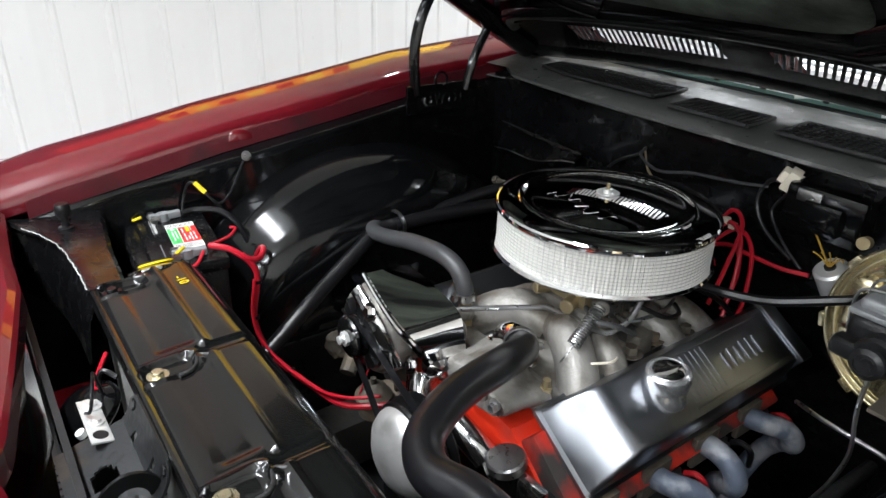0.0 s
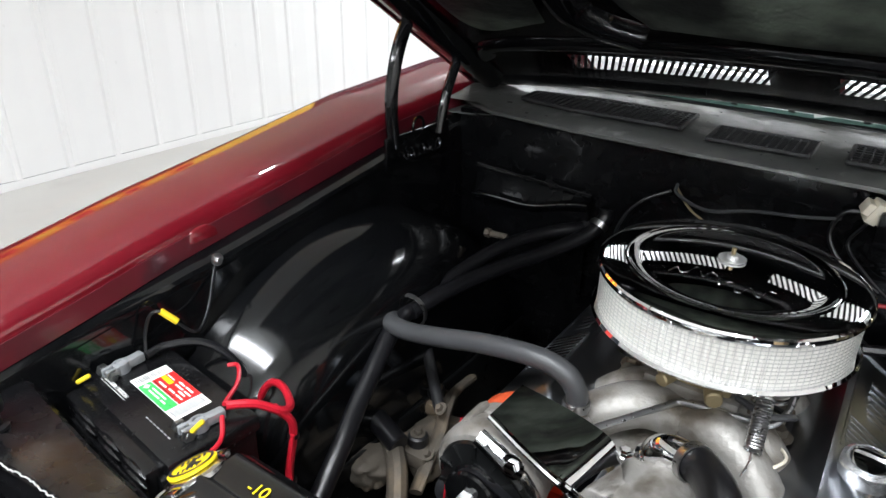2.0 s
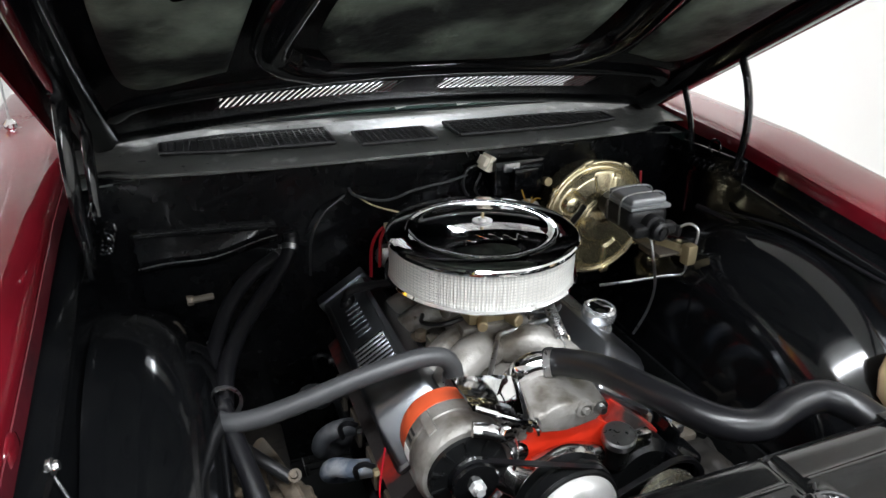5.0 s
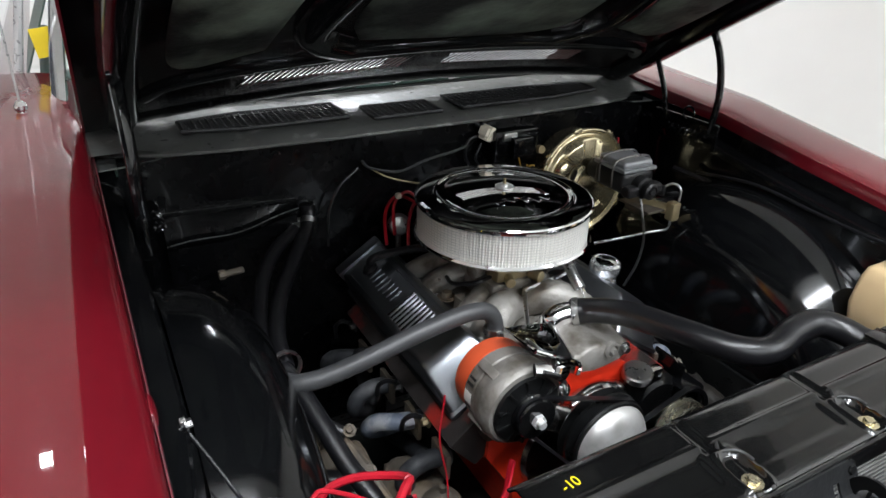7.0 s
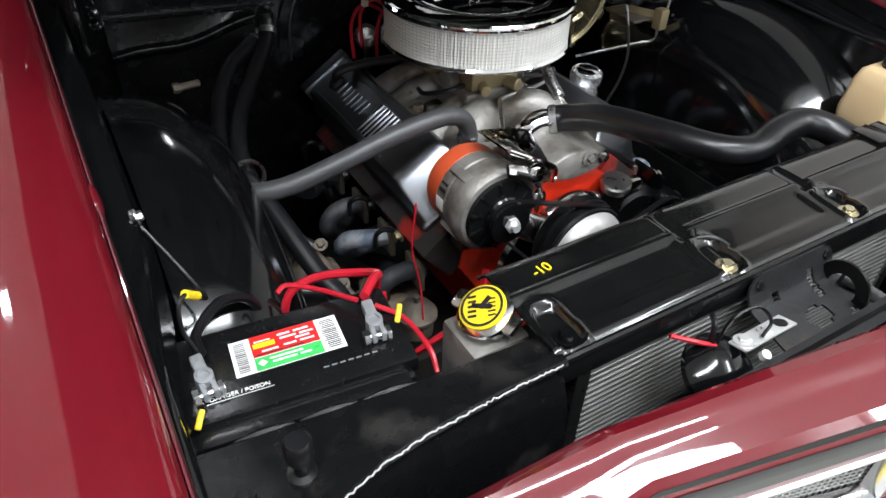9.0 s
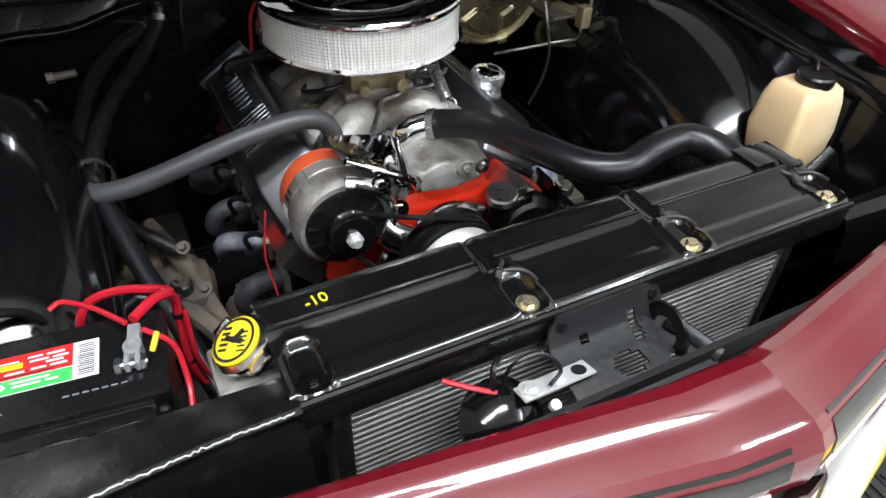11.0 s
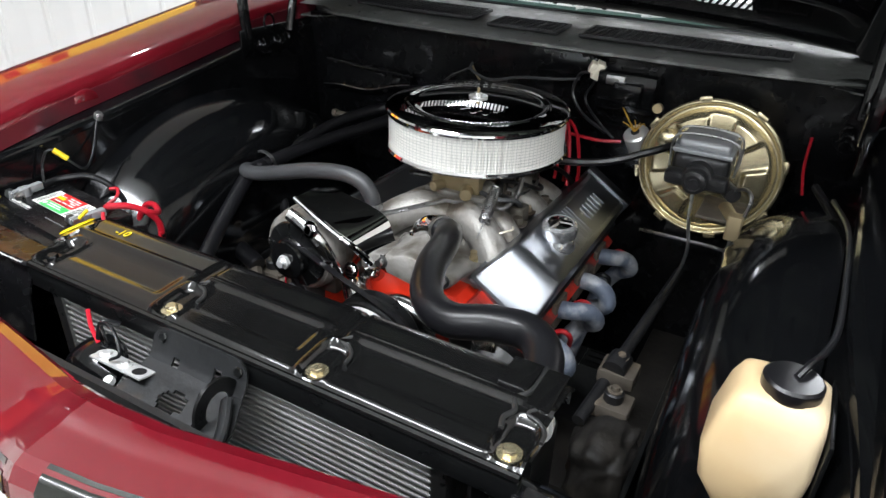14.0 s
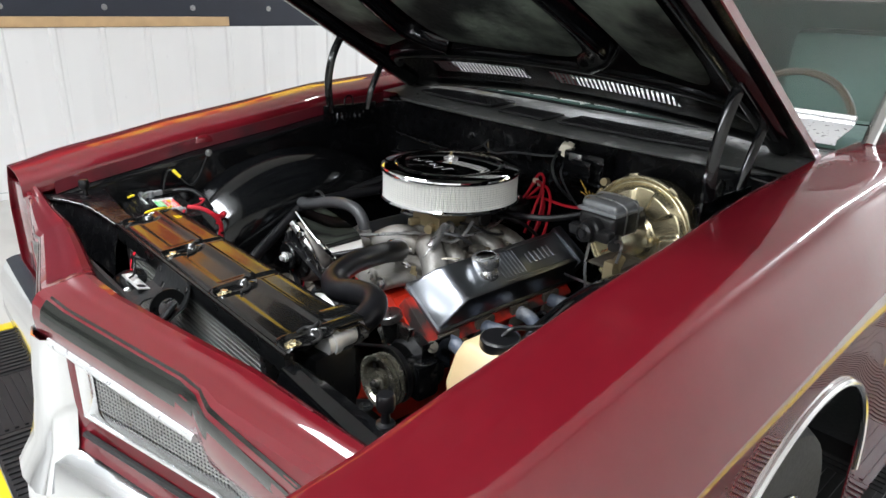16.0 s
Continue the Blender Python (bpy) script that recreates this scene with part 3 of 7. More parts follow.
# grille openings, bumper and centre post
for s in (-1, 1):
    P = lambda a, y, z: Vector((NC + s * a, y, z))
    outer = [P(0.028, -0.254, 0.852), P(0.40, -0.168, 0.834), P(0.60, -0.160, 0.815), P(0.60, -0.160, 0.652), P(0.40, -0.168, 0.652), P(0.028, -0.262, 0.652)]
    inner = [P(0.098, -0.238, 0.838), P(0.40, -0.152, 0.826), P(0.56, -0.140, 0.810), P(0.56, -0.140, 0.722), P(0.40, -0.152, 0.728), P(0.098, -0.238, 0.735)]
    mid = [(u + 2 * w) / 3 + Vector((0, 0.012, 0)) for u, w in zip(outer, inner)]
    # the black box is an added backing that keeps the opening dark
    grille = part("grille", box(bm_new(), NC + s * 0.03, NC + s * 0.60, -0.118, -0.114, 0.64, 0.82), BLACKM, car, "deep burgundy grille opening with bright mesh")
    part("grille_surround", grid(bm_new(), [outer, mid, [w + Vector((0, -0.004, 0)) for w in inner]], close_v=True), RED, grille, "burgundy inner surround", smooth=0)
    b = bm_new()
    for k in (3, 4):
        u, w = mid[k] + Vector((0, -0.012, -0.02)), mid[k + 1] + Vector((0, -0.012, -0.02))
        rod(b, u, w, 0.006, 6)
    part("surround_groove", b, INK, grille, "dark groove under the frame")
    b = bm_new()
    pipe(b, [P(0.030, -0.262, 0.852), P(0.20, -0.222, 0.842), P(0.395, -0.176, 0.831)], 0.0085, 8, 4)
    part("grille_moulding", b, BRIGHT, grille, "bright moulding under the nose panel")
    # flat bright frame with a raised lip
    c = sum(inner, Vector()) / 6
    lay = []
    for f, dy in ((1.05, 0.004), (1.05, -0.006), (1.02, -0.009), (0.97, -0.008), (0.95, -0.003), (0.945, 0.012)):
        lay.append([Vector((c.x + (p.x - c.x) * (1 + (f - 1) * 0.35), p.y + dy, c.z + (p.z - c.z) * (1 + (f - 1) * 1.7))) for p in inner])
    part("grille_frame", grid(bm_new(), lay, close_v=True), CHROME_B, grille, "bright inner frame", smooth=30)
    b = bm_new()
    back = [p + Vector((0, 0.014, 0)) for p in inner]
    A, B2, C2, D2, E2, F2 = back
    for k in range(1, 60):
        t = k / 60
        top = A.lerp(B2, t / 0.65) if t < 0.65 else B2.lerp(C2, (t - 0.65) / 0.35)
        low = F2.lerp(E2, t / 0.65) if t < 0.65 else E2.lerp(D2, (t - 0.65) / 0.35)
        rod(b, top, low, 0.0013, 4)
    for k in range(1, 14):
        t = k / 14
        rod(b, A.lerp(F2, t), B2.lerp(E2, t), 0.0013, 4)
        rod(b, B2.lerp(E2, t), C2.lerp(D2, t), 0.0013, 4)
    tagged(part("grille_mesh", b, TUBEM, grille, "silver wire mesh"), kind="stuff")

rs = []
for x in np.linspace(-0.95, 0.95, 39):
    a = abs(x - NC)
    y = -0.315 + 0.125 * min(1, a / 0.42) + 0.02 * (a / 0.9) ** 2
    rs.append([(x, y + 0.08, 0.655), (x, y + 0.02, 0.652), (x, y + 0.0, 0.644), (x, y - 0.022, 0.60), (x, y - 0.03, 0.50), (x, y, 0.42), (x, y + 0.05, 0.40)])
bumper = part("bumper", sheet(rs, 0.003), CHROME_B, car, "bright chrome front bumper", smooth=40)
rs = []
for z, w, y in ((0.60, 0.085, -0.335), (0.66, 0.060, -0.306), (0.74, 0.050, -0.294), (0.80, 0.046, -0.288), (0.858, 0.044, -0.280)):
    rs.append([(NC + w * u, y + dy, z) for u, dy in ((-1, 0.05), (-0.92, 0.015), (-0.7, 0.003), (0, -0.004), (0.7, 0.003), (0.92, 0.015), (1, 0.05))])
part("centre_post", sheet(rs, 0.003), CHROME_B, bumper, "chrome centre post", smooth=40)
# added black baffle; stops light from the grille reaching the bay
b = box(bm_new(), -0.69, 0.69, -0.112, -0.104, 0.30, 0.85)
box(b, -0.68, 0.68, -0.10, 0.05, 0.28, 0.30)
part("grille_blind", b, BLACKM, car, "added black panel that keeps the space behind the grille dark", smooth=0)
for s in (-1, 1):
    b = box(bm_new(), s * 0.66, s * 0.90, -0.126, -0.116, 0.50, 0.900, 0.003)
    part("headlight_panel", b, RED, car, "burgundy headlight surround")

# radiator support: side wings, front channel and stops
b = bm_new()
rows = []
WING = [(-0.700, -0.098), (-0.655, -0.078), (-0.60, -0.052), (-0.55, -0.036), (-0.50, -0.029), (-0.42, -0.024), (-0.338, -0.024)]
for x in np.linspace(-0.700, -0.338, 27):
    t = (x + 0.655) / 0.317
    yf = interp(WING, x)
    zf = 0.884 + 0.006 * t
    yb = interp([(-0.70, 0.064), (-0.50, 0.040), (-0.34, 0.030)], x)
    rows.append([(x, yb, zf - 0.13), (x, yb - 0.002, zf - 0.012), (x, yb - 0.009, zf - 0.003), (x, yf + 0.025, zf + 0.001), (x, yf + 0.012, zf + 0.004), (x, yf, zf + 0.004), (x, yf - 0.004, zf - 0.002), (x, yf + 0.004, zf - 0.012), (x, yf - 0.012, zf - 0.05), (x, yf - 0.022, zf - 0.12)])
support = part("radiator_support", sheet(rows, 0.003), WINGM, car, "black painted radiator support with rough welded edge", smooth=30)
b = bm_new()
edge = [Vector((x, interp(WING, x) - 0.003 + random.uniform(-0.0012, 0.0012), 0.886 + 0.006 * (x + 0.655) / 0.317 + random.uniform(-0.001, 0.001))) for x in np.linspace(-0.65, -0.345, 90)]
pipe(b, edge, 0.0010, 6, raw=True)
part("weld_edge", b, FINS, support, "bare rough metal edge")
rows = []
for x in np.linspace(0.405, 0.655, 10):
    t = (x - 0.405) / 0.25
    rows.append([(x, 0.030, 0.74), (x, 0.026, 0.82), (x, 0.018, 0.850), (x, 0.004, 0.867), (x, -0.012 - 0.010 * t, 0.874), (x, -0.028 - 0.015 * t, 0.868), (x, -0.036 - 0.015 * t, 0.852), (x, -0.040 - 0.015 * t, 0.80)])
part("radiator_support", sheet(rows, 0.003), BLACK, car, "black painted radiator support", smooth=30)
b = box(bm_new(), -0.722, -0.706, -0.10, 0.36, 0.50, 0.872, 0.002)
part("fender_apron", b, BLACKM, car, "black apron between battery and fender")
b = box(bm_new(), -0.345, 0.41, -0.024, -0.010, 0.853, 0.886, 0.004)
part("front_channel", b, BLACKS, car, "black channel above the radiator core")
for x, y, z in ((-0.611, -0.012, 0.885), (0.625, 0.0, 0.876)):
    b = lathe(bm_new(), [(0, 0), (0.013, 0), (0.013, 0.004), (0.007, 0.006), (0.0055, 0.022), (0.011, 0.024), (0.0125, 0.028), (0.0125, 0.044), (0.010, 0.048), (0, 0.048)], 20, Matrix.Translation((x, y, z)))
    part("hood_stop", b, RUBBER, car, "black rubber hood stop on a threaded stem")
    hexbolt(bm := bm_new(), (x - 0.05, y + 0.005, z), (x - 0.05, y + 0.005, z + 1), 0.006, 0.004)
    part("bolt", bm, BLACKS, car)

# firewall, cowl and heater box
b = box(bm_new(), -0.66, 0.66, 1.0, 1.02, 0.30, 1.06)
firewall = part("firewall", b, FIREW, car, "black painted firewall")
b = bm_new()
rows = []
for t in np.linspace(0, 1, 12):
    x = -0.60 + 0.27 * t
    zt = 0.948 - 0.012 * t
    zl = 0.885 + 0.004 * math.sin(9 * t) + 0.035 * t * t
    rows.append([(x, 0.998, zt + 0.003), (x, 0.984, zt + 0.002), (x, 0.980, zt - 0.003), (x, 0.983, zt - 0.008), (x, 0.982, (zt + zl) / 2), (x, 0.978, zl + 0.006), (x, 0.966, zl + 0.001), (x, 0.966, zl - 0.006), (x, 0.980, zl - 0.02), (x, 0.982, 0.70)])
hc = part("heater_cover", sheet(rows, 0.003), FIREW, firewall, "black sheet metal cover with wavy lip", smooth=30)
b = bm_new()
pipe(b, [(r[6][0], r[6][1] - 0.001, r[6][2] - 0.001) for r in rows], 0.0014, 6, 4)
part("bare_lip", b, STEEL, hc, "bright worn lip edge")
b = bm_new()
pipe(b, [(r[1][0], r[1][1] - 0.001, r[1][2]) for r in rows], 0.0012, 6, 2)
part("seam_edge", b, IRON, hc, "worn upper seam")
for x, z in ((-0.50, 0.965), (-0.25, 0.99), (-0.06, 1.02), (0.05, 1.0), (-0.31, 1.03), (0.30, 0.80), (-0.2, 0.93), (0.18, 0.92)):
    bm = hexbolt(bm_new(), (x, 1.0, z), (x, 0, z), 0.006, 0.006)
    part("bolt", bm, BLACK, firewall)


def cowl_lip(x):
    return 0.955 + 0.05 * smooth01(0.55, 0.70, abs(x)) + 0.10 * (x / 0.66) ** 4 * 0.5


rows = []
for x in np.linspace(-0.70, 0.70, 36):
    yl = cowl_lip(x)
    drop = 0.010 * smooth01(0.52, 0.70, abs(x))
    dent = -0.018 * math.exp(-(((abs(x) - 0.56) / 0.03) ** 2))
    rows.append([(x, 0.998, 1.058 - drop), (x, yl + 0.008, 1.060 - drop), (x, yl, 1.064 - drop), (x, yl, 1.070 - drop), (x, yl + 0.012, 1.076 - drop + dent * 0.4), (x, 1.0, 1.082 - drop * 0.6 + dent), (x, 1.08, 1.090 - drop * 0.4 + dent * 0.5), (x, 1.16, 1.098), (x, 1.20, 1.098), (x, 1.21, 1.085), (x, 1.30, 1.08)])
cowl = part("cowl_panel", sheet(rows, 0.003), COWL, car, "dusty grey cowl panel with black vent grilles", smooth=30)


def cowl_grille(x0, x1, y0, y1, z, nx, ny, skew=0.0):
    b = bm_new()

    def q(u, v):
        taper = 0.78 if skew else 0.0
        x = x0 + (x1 - x0) * u
        y = y0 + (y1 - y0) * v
        if skew < 0:
            y += (v - 0.5) * -0.045 * max(0, 0.35 - u) / 0.35
        if skew > 0:
            y += (v - 0.5) * -0.045 * max(0, u - 0.65) / 0.35
        return Vector((x, y, z + 0.002 + 0.03 * (y - y0)))

    ring = [q(u, 0) for u in np.linspace(0, 1, 12)] + [q(1, v) for v in np.linspace(0.2, 0.8, 3)] + [q(u, 1) for u in np.linspace(1, 0, 12)] + [q(0, v) for v in np.linspace(0.8, 0.2, 3)]
    for a, c in zip(ring, ring[1:] + ring[:1]):
        rod(b, a, c, 0.0042, 6)
    for k in range(1, nx):
        u = k / nx
        rod(b, q(u, 0), q(u, 1), 0.0022, 5)
    for k in range(1, ny):
        v = k / ny
        rod(b, q(0, v), q(1, v), 0.0016, 5)
    g = part("vent_grille", b, GRILLE_P, cowl, "black plastic cowl vent grille")
    # black sheet on the uncut cowl paints the shade below the bars
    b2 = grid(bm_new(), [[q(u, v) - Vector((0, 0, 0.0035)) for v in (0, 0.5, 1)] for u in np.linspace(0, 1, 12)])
    part("vent_shade_sheet", b2, INK, g, "black sheet for the shade under the bars", smooth=0)


cowl_grille(-0.53, -0.19, 1.015, 1.125, 1.090, 24, 8, -1)
cowl_grille(-0.135, 0.03, 0.995, 1.085, 1.086, 12, 9)
cowl_grille(0.085, 0.50, 0.995, 1.10, 1.088, 28, 7, 1)

# windshield base: seal, bright moulding, wiper arms, glass
b = bm_new()
pipe(b, [(x, 1.306, 1.162) for x in np.linspace(-0.70, 0.70, 20)], 0.007, 8, 1, raw=True)
# wide bright sheet added as a reflector behind the hood slots
rs = [[(x, 1.206, 1.112), (x, 1.208, 1.124), (x, 1.24, 1.131), (x, 1.275, 1.138), (x, 1.303, 1.146), (x, 1.308, 1.156)] for x in np.linspace(-0.70, 0.70, 20)]
merge(b, sheet(rs, 0.003))
part("windshield_moulding", b, BRIGHT, car, "bright windshield moulding, widened to show white through the hood slots")
rs = []
for x in np.linspace(-0.72, 0.72, 24):
    c = 0.10 * (x / 0.72) ** 2
    rs.append([(x * (1 - 0.12 * t), 1.30 + c * 0.6 + 0.54 * t, 1.145 + 0.33 * t) for t in np.linspace(0, 1, 8)])
glass = part("windshield", sheet(rs, 0.004), GLASS, car, "clear windshield", smooth=60)
glass.visible_shadow = False
b = bm_new()
rs = [[(x, 1.205, 1.090), (x, 1.208, 1.100), (x, 1.216, 1.102), (x, 1.222, 1.096)] for x in np.linspace(-0.70, 0.70, 20)]
part("cowl_seal", sheet(rs, 0.004), RUBBER, car, "black rubber cowl seal", smooth=40)
for x0, x1 in ((-0.33, -0.12), (0.0, 0.10), (0.16, 0.42)):
    b = bm_new()
    pipe(b, [(x0, 1.20, 1.112), ((x0 + x1) / 2, 1.205, 1.122), (x1, 1.21, 1.124)], 0.006, 6, 4, flat=0.5)
    part("wiper_arm", b, BRIGHT, car, "silver wiper arm")
# cabin behind the glass
b = box(bm_new(), -0.72, 0.72, 1.45, 1.75, 1.02, 1.10, 0.03)
part("dashboard", b, GREENV, car, "dark green padded dashboard")
b = bm_new()
ring = [(0.36 + 0.19 * math.cos(a), 1.80 + 0.06 * math.sin(a), 1.035 + 0.17 * math.sin(a)) for a in np.linspace(0, 2 * math.pi, 40, endpoint=False)]
pipe(b, ring + [ring[0]], 0.012, 8, raw=True)
rod(b, (0.36, 1.70, 1.0), (0.36, 1.80, 1.035), 0.03, 12)
rod(b, (0.18, 1.80, 1.035), (0.54, 1.80, 1.035), 0.009, 6)
part("steering_wheel", b, WHEELW, car, "brown rimmed steering wheel")
for x in (-0.36, 0.36):
    b = box(bm_new(), x - 0.26, x + 0.26, 2.35, 2.50, 0.55, 1.32, 0.06)
    part("seat_back", b, GREENV, car, "dark green vinyl seat back")
b = box(bm_new(), -0.68, 0.68, 2.86, 2.90, 0.45, 1.42, 0.02)
part("rear_seat", b, GREENV, car, "dark green rear seat back")
for s in (-1, 1):
    b = box(bm_new(), s * 0.74, s * 0.78, 1.60, 2.86, 0.40, 1.06, 0.02)
    part("door_trim", b, GREENV, car, "dark green door trim")
b = sheet([[(x, 1.87, 1.462), (x, 2.3, 1.486), (x, 2.9, 1.466)] for x in (-0.60, -0.3, 0, 0.3, 0.60)], 0.006)
part("headliner", b, GREENV, car, "dark green headliner", smooth=40)
# body shell behind the fenders
rs = []
for x, z in [(-0.95, 0.30), (-0.965, 0.75), (-0.95, 0.95), (-0.90, 1.04), (-0.80, 1.09)]:
    rs.append([(x, y, z) for y in np.linspace(1.541, 4.4, 6)])
part("door", sheet(rs, 0.003), RED, car, "burgundy door and side panel", smooth=30)
rs = [[(-x, y, z) for x, y, z in r] for r in rs]
part("door", sheet(rs, 0.003), RED, car, "burgundy door and side panel", smooth=30)
b = grid(bm_new(), [[(x, y, z) for x in (-0.60, -0.3, 0, 0.3, 0.60)] for y, z in ((1.86, 1.475), (2.3, 1.50), (3.0, 1.48), (3.6, 1.12), (4.4, 1.05))])
bmesh.ops.solidify(b, geom=b.faces[:], thickness=0.01)
part("roof", b, RED, car, "burgundy roof", smooth=30)
b = box(bm_new(), -0.90, 0.90, 1.4, 4.3, 0.25, 0.30)
part("cabin_floor", b, BLACKM, car, "black cabin floor", smooth=0)
for s in (-1, 1):
    b = bm_new()
    pipe(b, [(s * 0.735, 1.30, 1.10), (s * 0.71, 1.50, 1.24), (s * 0.655, 1.84, 1.475)], 0.022, 8, 6, flat=0.6)
    part("windshield_pillar", b, CHROME_W, car, "bright windshield pillar")
    b = bm_new()
    pipe(b, [(s * 0.655, 1.84, 1.475), (s * 0.66, 2.6, 1.49), (s * 0.72, 3.5, 1.12)], 0.02, 8, 6)
    part("roof_rail", b, CHROME_W, car)
# yellow card behind the passenger's glass
b = box(bm_new(), -0.765, -0.705, 1.55, 1.552, 1.162, 1.230, m=Matrix.Translation((-0.735, 1.55, 1.19)) @ Matrix.Rotation(radians(-8), 4, "Y") @ Matrix.Translation((0.735, -1.55, -1.19)))
part("window_card", b, YELLOW, car, "yellow paper card in the window")

# hood, propped open
HY, HZ, SL = 1.165, 1.060, math.tan(radians(30))


def hood_pt(x, d, up=0.0):
    """d: distance from the rear edge along the hood, up: out of its underside."""
    ca, sa = math.cos(radians(30)), math.sin(radians(30))
    crown = 0.048 * (1 - (x / 0.70) ** 2)
    if up > 0:
        up *= 1 - 0.62 * smooth01(0.55, 0.70, abs(x))
    return Vector((x, HY - d * ca + (crown + up) * sa * 0.9, HZ + d * sa + (crown + up) * ca))


XS = np.linspace(-0.70, 0.70, 29)


def in_slot(x, d, rear):
    return rear <= d <= 0.232 and (-0.41 < x < -0.06 or 0.045 < x < 0.41)


SX = sorted(set([round(v, 3) for v in np.linspace(-0.70, 0.70, 29)] + [-0.41, -0.06, 0.045, 0.41]))
SD = [0.05, 0.07, 0.09, 0.168, 0.232, 0.27, 0.4, 0.6, 0.8, 1.0, 1.15, 1.25]


def hood_skin(up, rear=0.168):
    b = bm_new()
    vs = {(i, j): b.verts.new(hood_pt(x, d, up)) for i, x in enumerate(SX) for j, d in enumerate(SD)}
    for i in range(len(SX) - 1):
        for j in range(len(SD) - 1):
            if not in_slot((SX[i] + SX[i + 1]) / 2, (SD[j] + SD[j + 1]) / 2, rear):
                b.faces.new((vs[i, j], vs[i + 1, j], vs[i + 1, j + 1], vs[i, j + 1]))
    return b


b = hood_skin(0.034, 0.07)
bmesh.ops.solidify(b, geom=b.faces[:], thickness=0.002)
hood = part("hood", b, RED, car, "open hood, burgundy outside and black underneath", smooth=30)
b = hood_skin(0.0)
bmesh.ops.solidify(b, geom=b.faces[:], thickness=0.002)
part("hood_inner_panel", b, BLACK, hood, "black stamped inner panel", smooth=30)
for s in (-1, 1):
    b = sheet([[hood_pt(s * 0.703, d, u) for u in (-0.002, 0.006, 0.034, 0.040)] for d in np.linspace(0.05, 1.25, 14)], 0.004)
    part("hood_edge", b, RED, hood, "burgundy folded hood edge")
b = sheet([[hood_pt(x, 1.25, u) for u in (-0.02, 0.036)] for x in XS], 0.004)
part("hood_lip", b, RED, hood, "burgundy front lip")


def hood_rib(path, w=0.03, h=0.022):
    b = bm_new()
    rows = []
    for i, (x, d) in enumerate(path):
        x0, d0 = path[max(0, i - 1)]
        x1, d1 = path[min(len(path) - 1, i + 1)]
        ln = math.hypot(x1 - x0, d1 - d0)
        nx, nd = -(d1 - d0) / ln, (x1 - x0) / ln
        rows.append([hood_pt(x + nx * a * w, d + nd * a * w, -h * k) for a, k in ((-1, -0.05), (-0.75, 0.6), (-0.45, 0.95), (0, 1.0), (0.45, 0.95), (0.75, 0.6), (1, -0.05))])
    part("rib", grid(b, rows), BLACK, hood, "rounded black stamped rib", smooth=60)


def bend(points, n=6):
    return [(p.x, p.y) for p in spline([(x, d, 0) for x, d in points], n)]


hood_rib(bend([(-0.60, 0.215), (-0.53, 0.272), (-0.25, 0.285), (0, 0.287), (0.25, 0.285), (0.53, 0.272), (0.60, 0.215)]), 0.026, 0.010)
hood_rib([(x, 0.085) for x in np.linspace(-0.62, 0.62, 20)], 0.028, 0.007)
for s in (-1, 1):
    hood_rib(bend([(s * 0.24, 0.34), (s * 0.31, 0.40), (s * 0.33, 0.5), (s * 0.26, 0.85), (s * 0.16, 1.14)]), 0.035, 0.028)
    hood_rib(bend([(s * 0.63, 0.10), (s * 0.635, 0.5), (s * 0.62, 0.9), (s * 0.58, 1.18)]), 0.03, 0.026)
hood_rib(bend([(-0.58, 1.19), (0, 1.2), (0.58, 1.19)]), 0.04, 0.03)


def pad(points, n=14):
    b = bm_new()
    c = Vector((sum(p[0] for p in points) / len(points), sum(p[1] for p in points) / len(points)))
    ring = bend(points + [points[0]], 5)[:-1]
    rows = []
    for f, u in ((1.0, -0.001), (0.97, -0.005), (0.85, -0.009), (0.5, -0.010), (0.15, -0.011)):
        rows.append([hood_pt(c.x + (x - c.x) * f, c.y + (d - c.y) * f, u) for x, d in ring])
    vs = grid(b, rows, close_v=True)
    part("insulation_pad", b, PAD, hood, "mottled dark green insulation pad", smooth=60)


pad([(-0.22, 0.36), (0.0, 0.335), (0.22, 0.36), (0.26, 0.5), (0.2, 0.85), (0.1, 1.1), (-0.1, 1.1), (-0.2, 0.85), (-0.26, 0.5)])
for s in (-1, 1):
    pad([(s * 0.40, 0.37), (s * 0.54, 0.34), (s * 0.57, 0.5), (s * 0.55, 0.9), (s * 0.48, 1.1), (s * 0.30, 1.1), (s * 0.36, 0.7)])
for x0, x1 in ((-0.41, -0.06), (0.045, 0.41)):
    for k in range(27):
        x = x0 + (x1 - x0) * k / 26
        b = bm_new()
        lean = 0.012
        for j in range(1):
            a, c = hood_pt(x - lean, 0.166, 0.0), hood_pt(x + lean, 0.234, 0.0)
            a2, c2 = hood_pt(x - lean, 0.166, 0.001), hood_pt(x + lean, 0.234, 0.001)
            w = Vector((0.0033, 0, 0))
            grid(b, [[a - w, a + w, a2 + w, a2 - w], [c - w, c + w, c2 + w, c2 - w]], close_v=True, cap=True)
        part("slat", b, BLACKS, hood, smooth=0)
for x in (-0.13, -0.03, 0.09):
    part("clip", rod(bm_new(), hood_pt(x, 0.062, -0.003), hood_pt(x, 0.062, -0.006), 0.006, 8), BLACKM, hood)

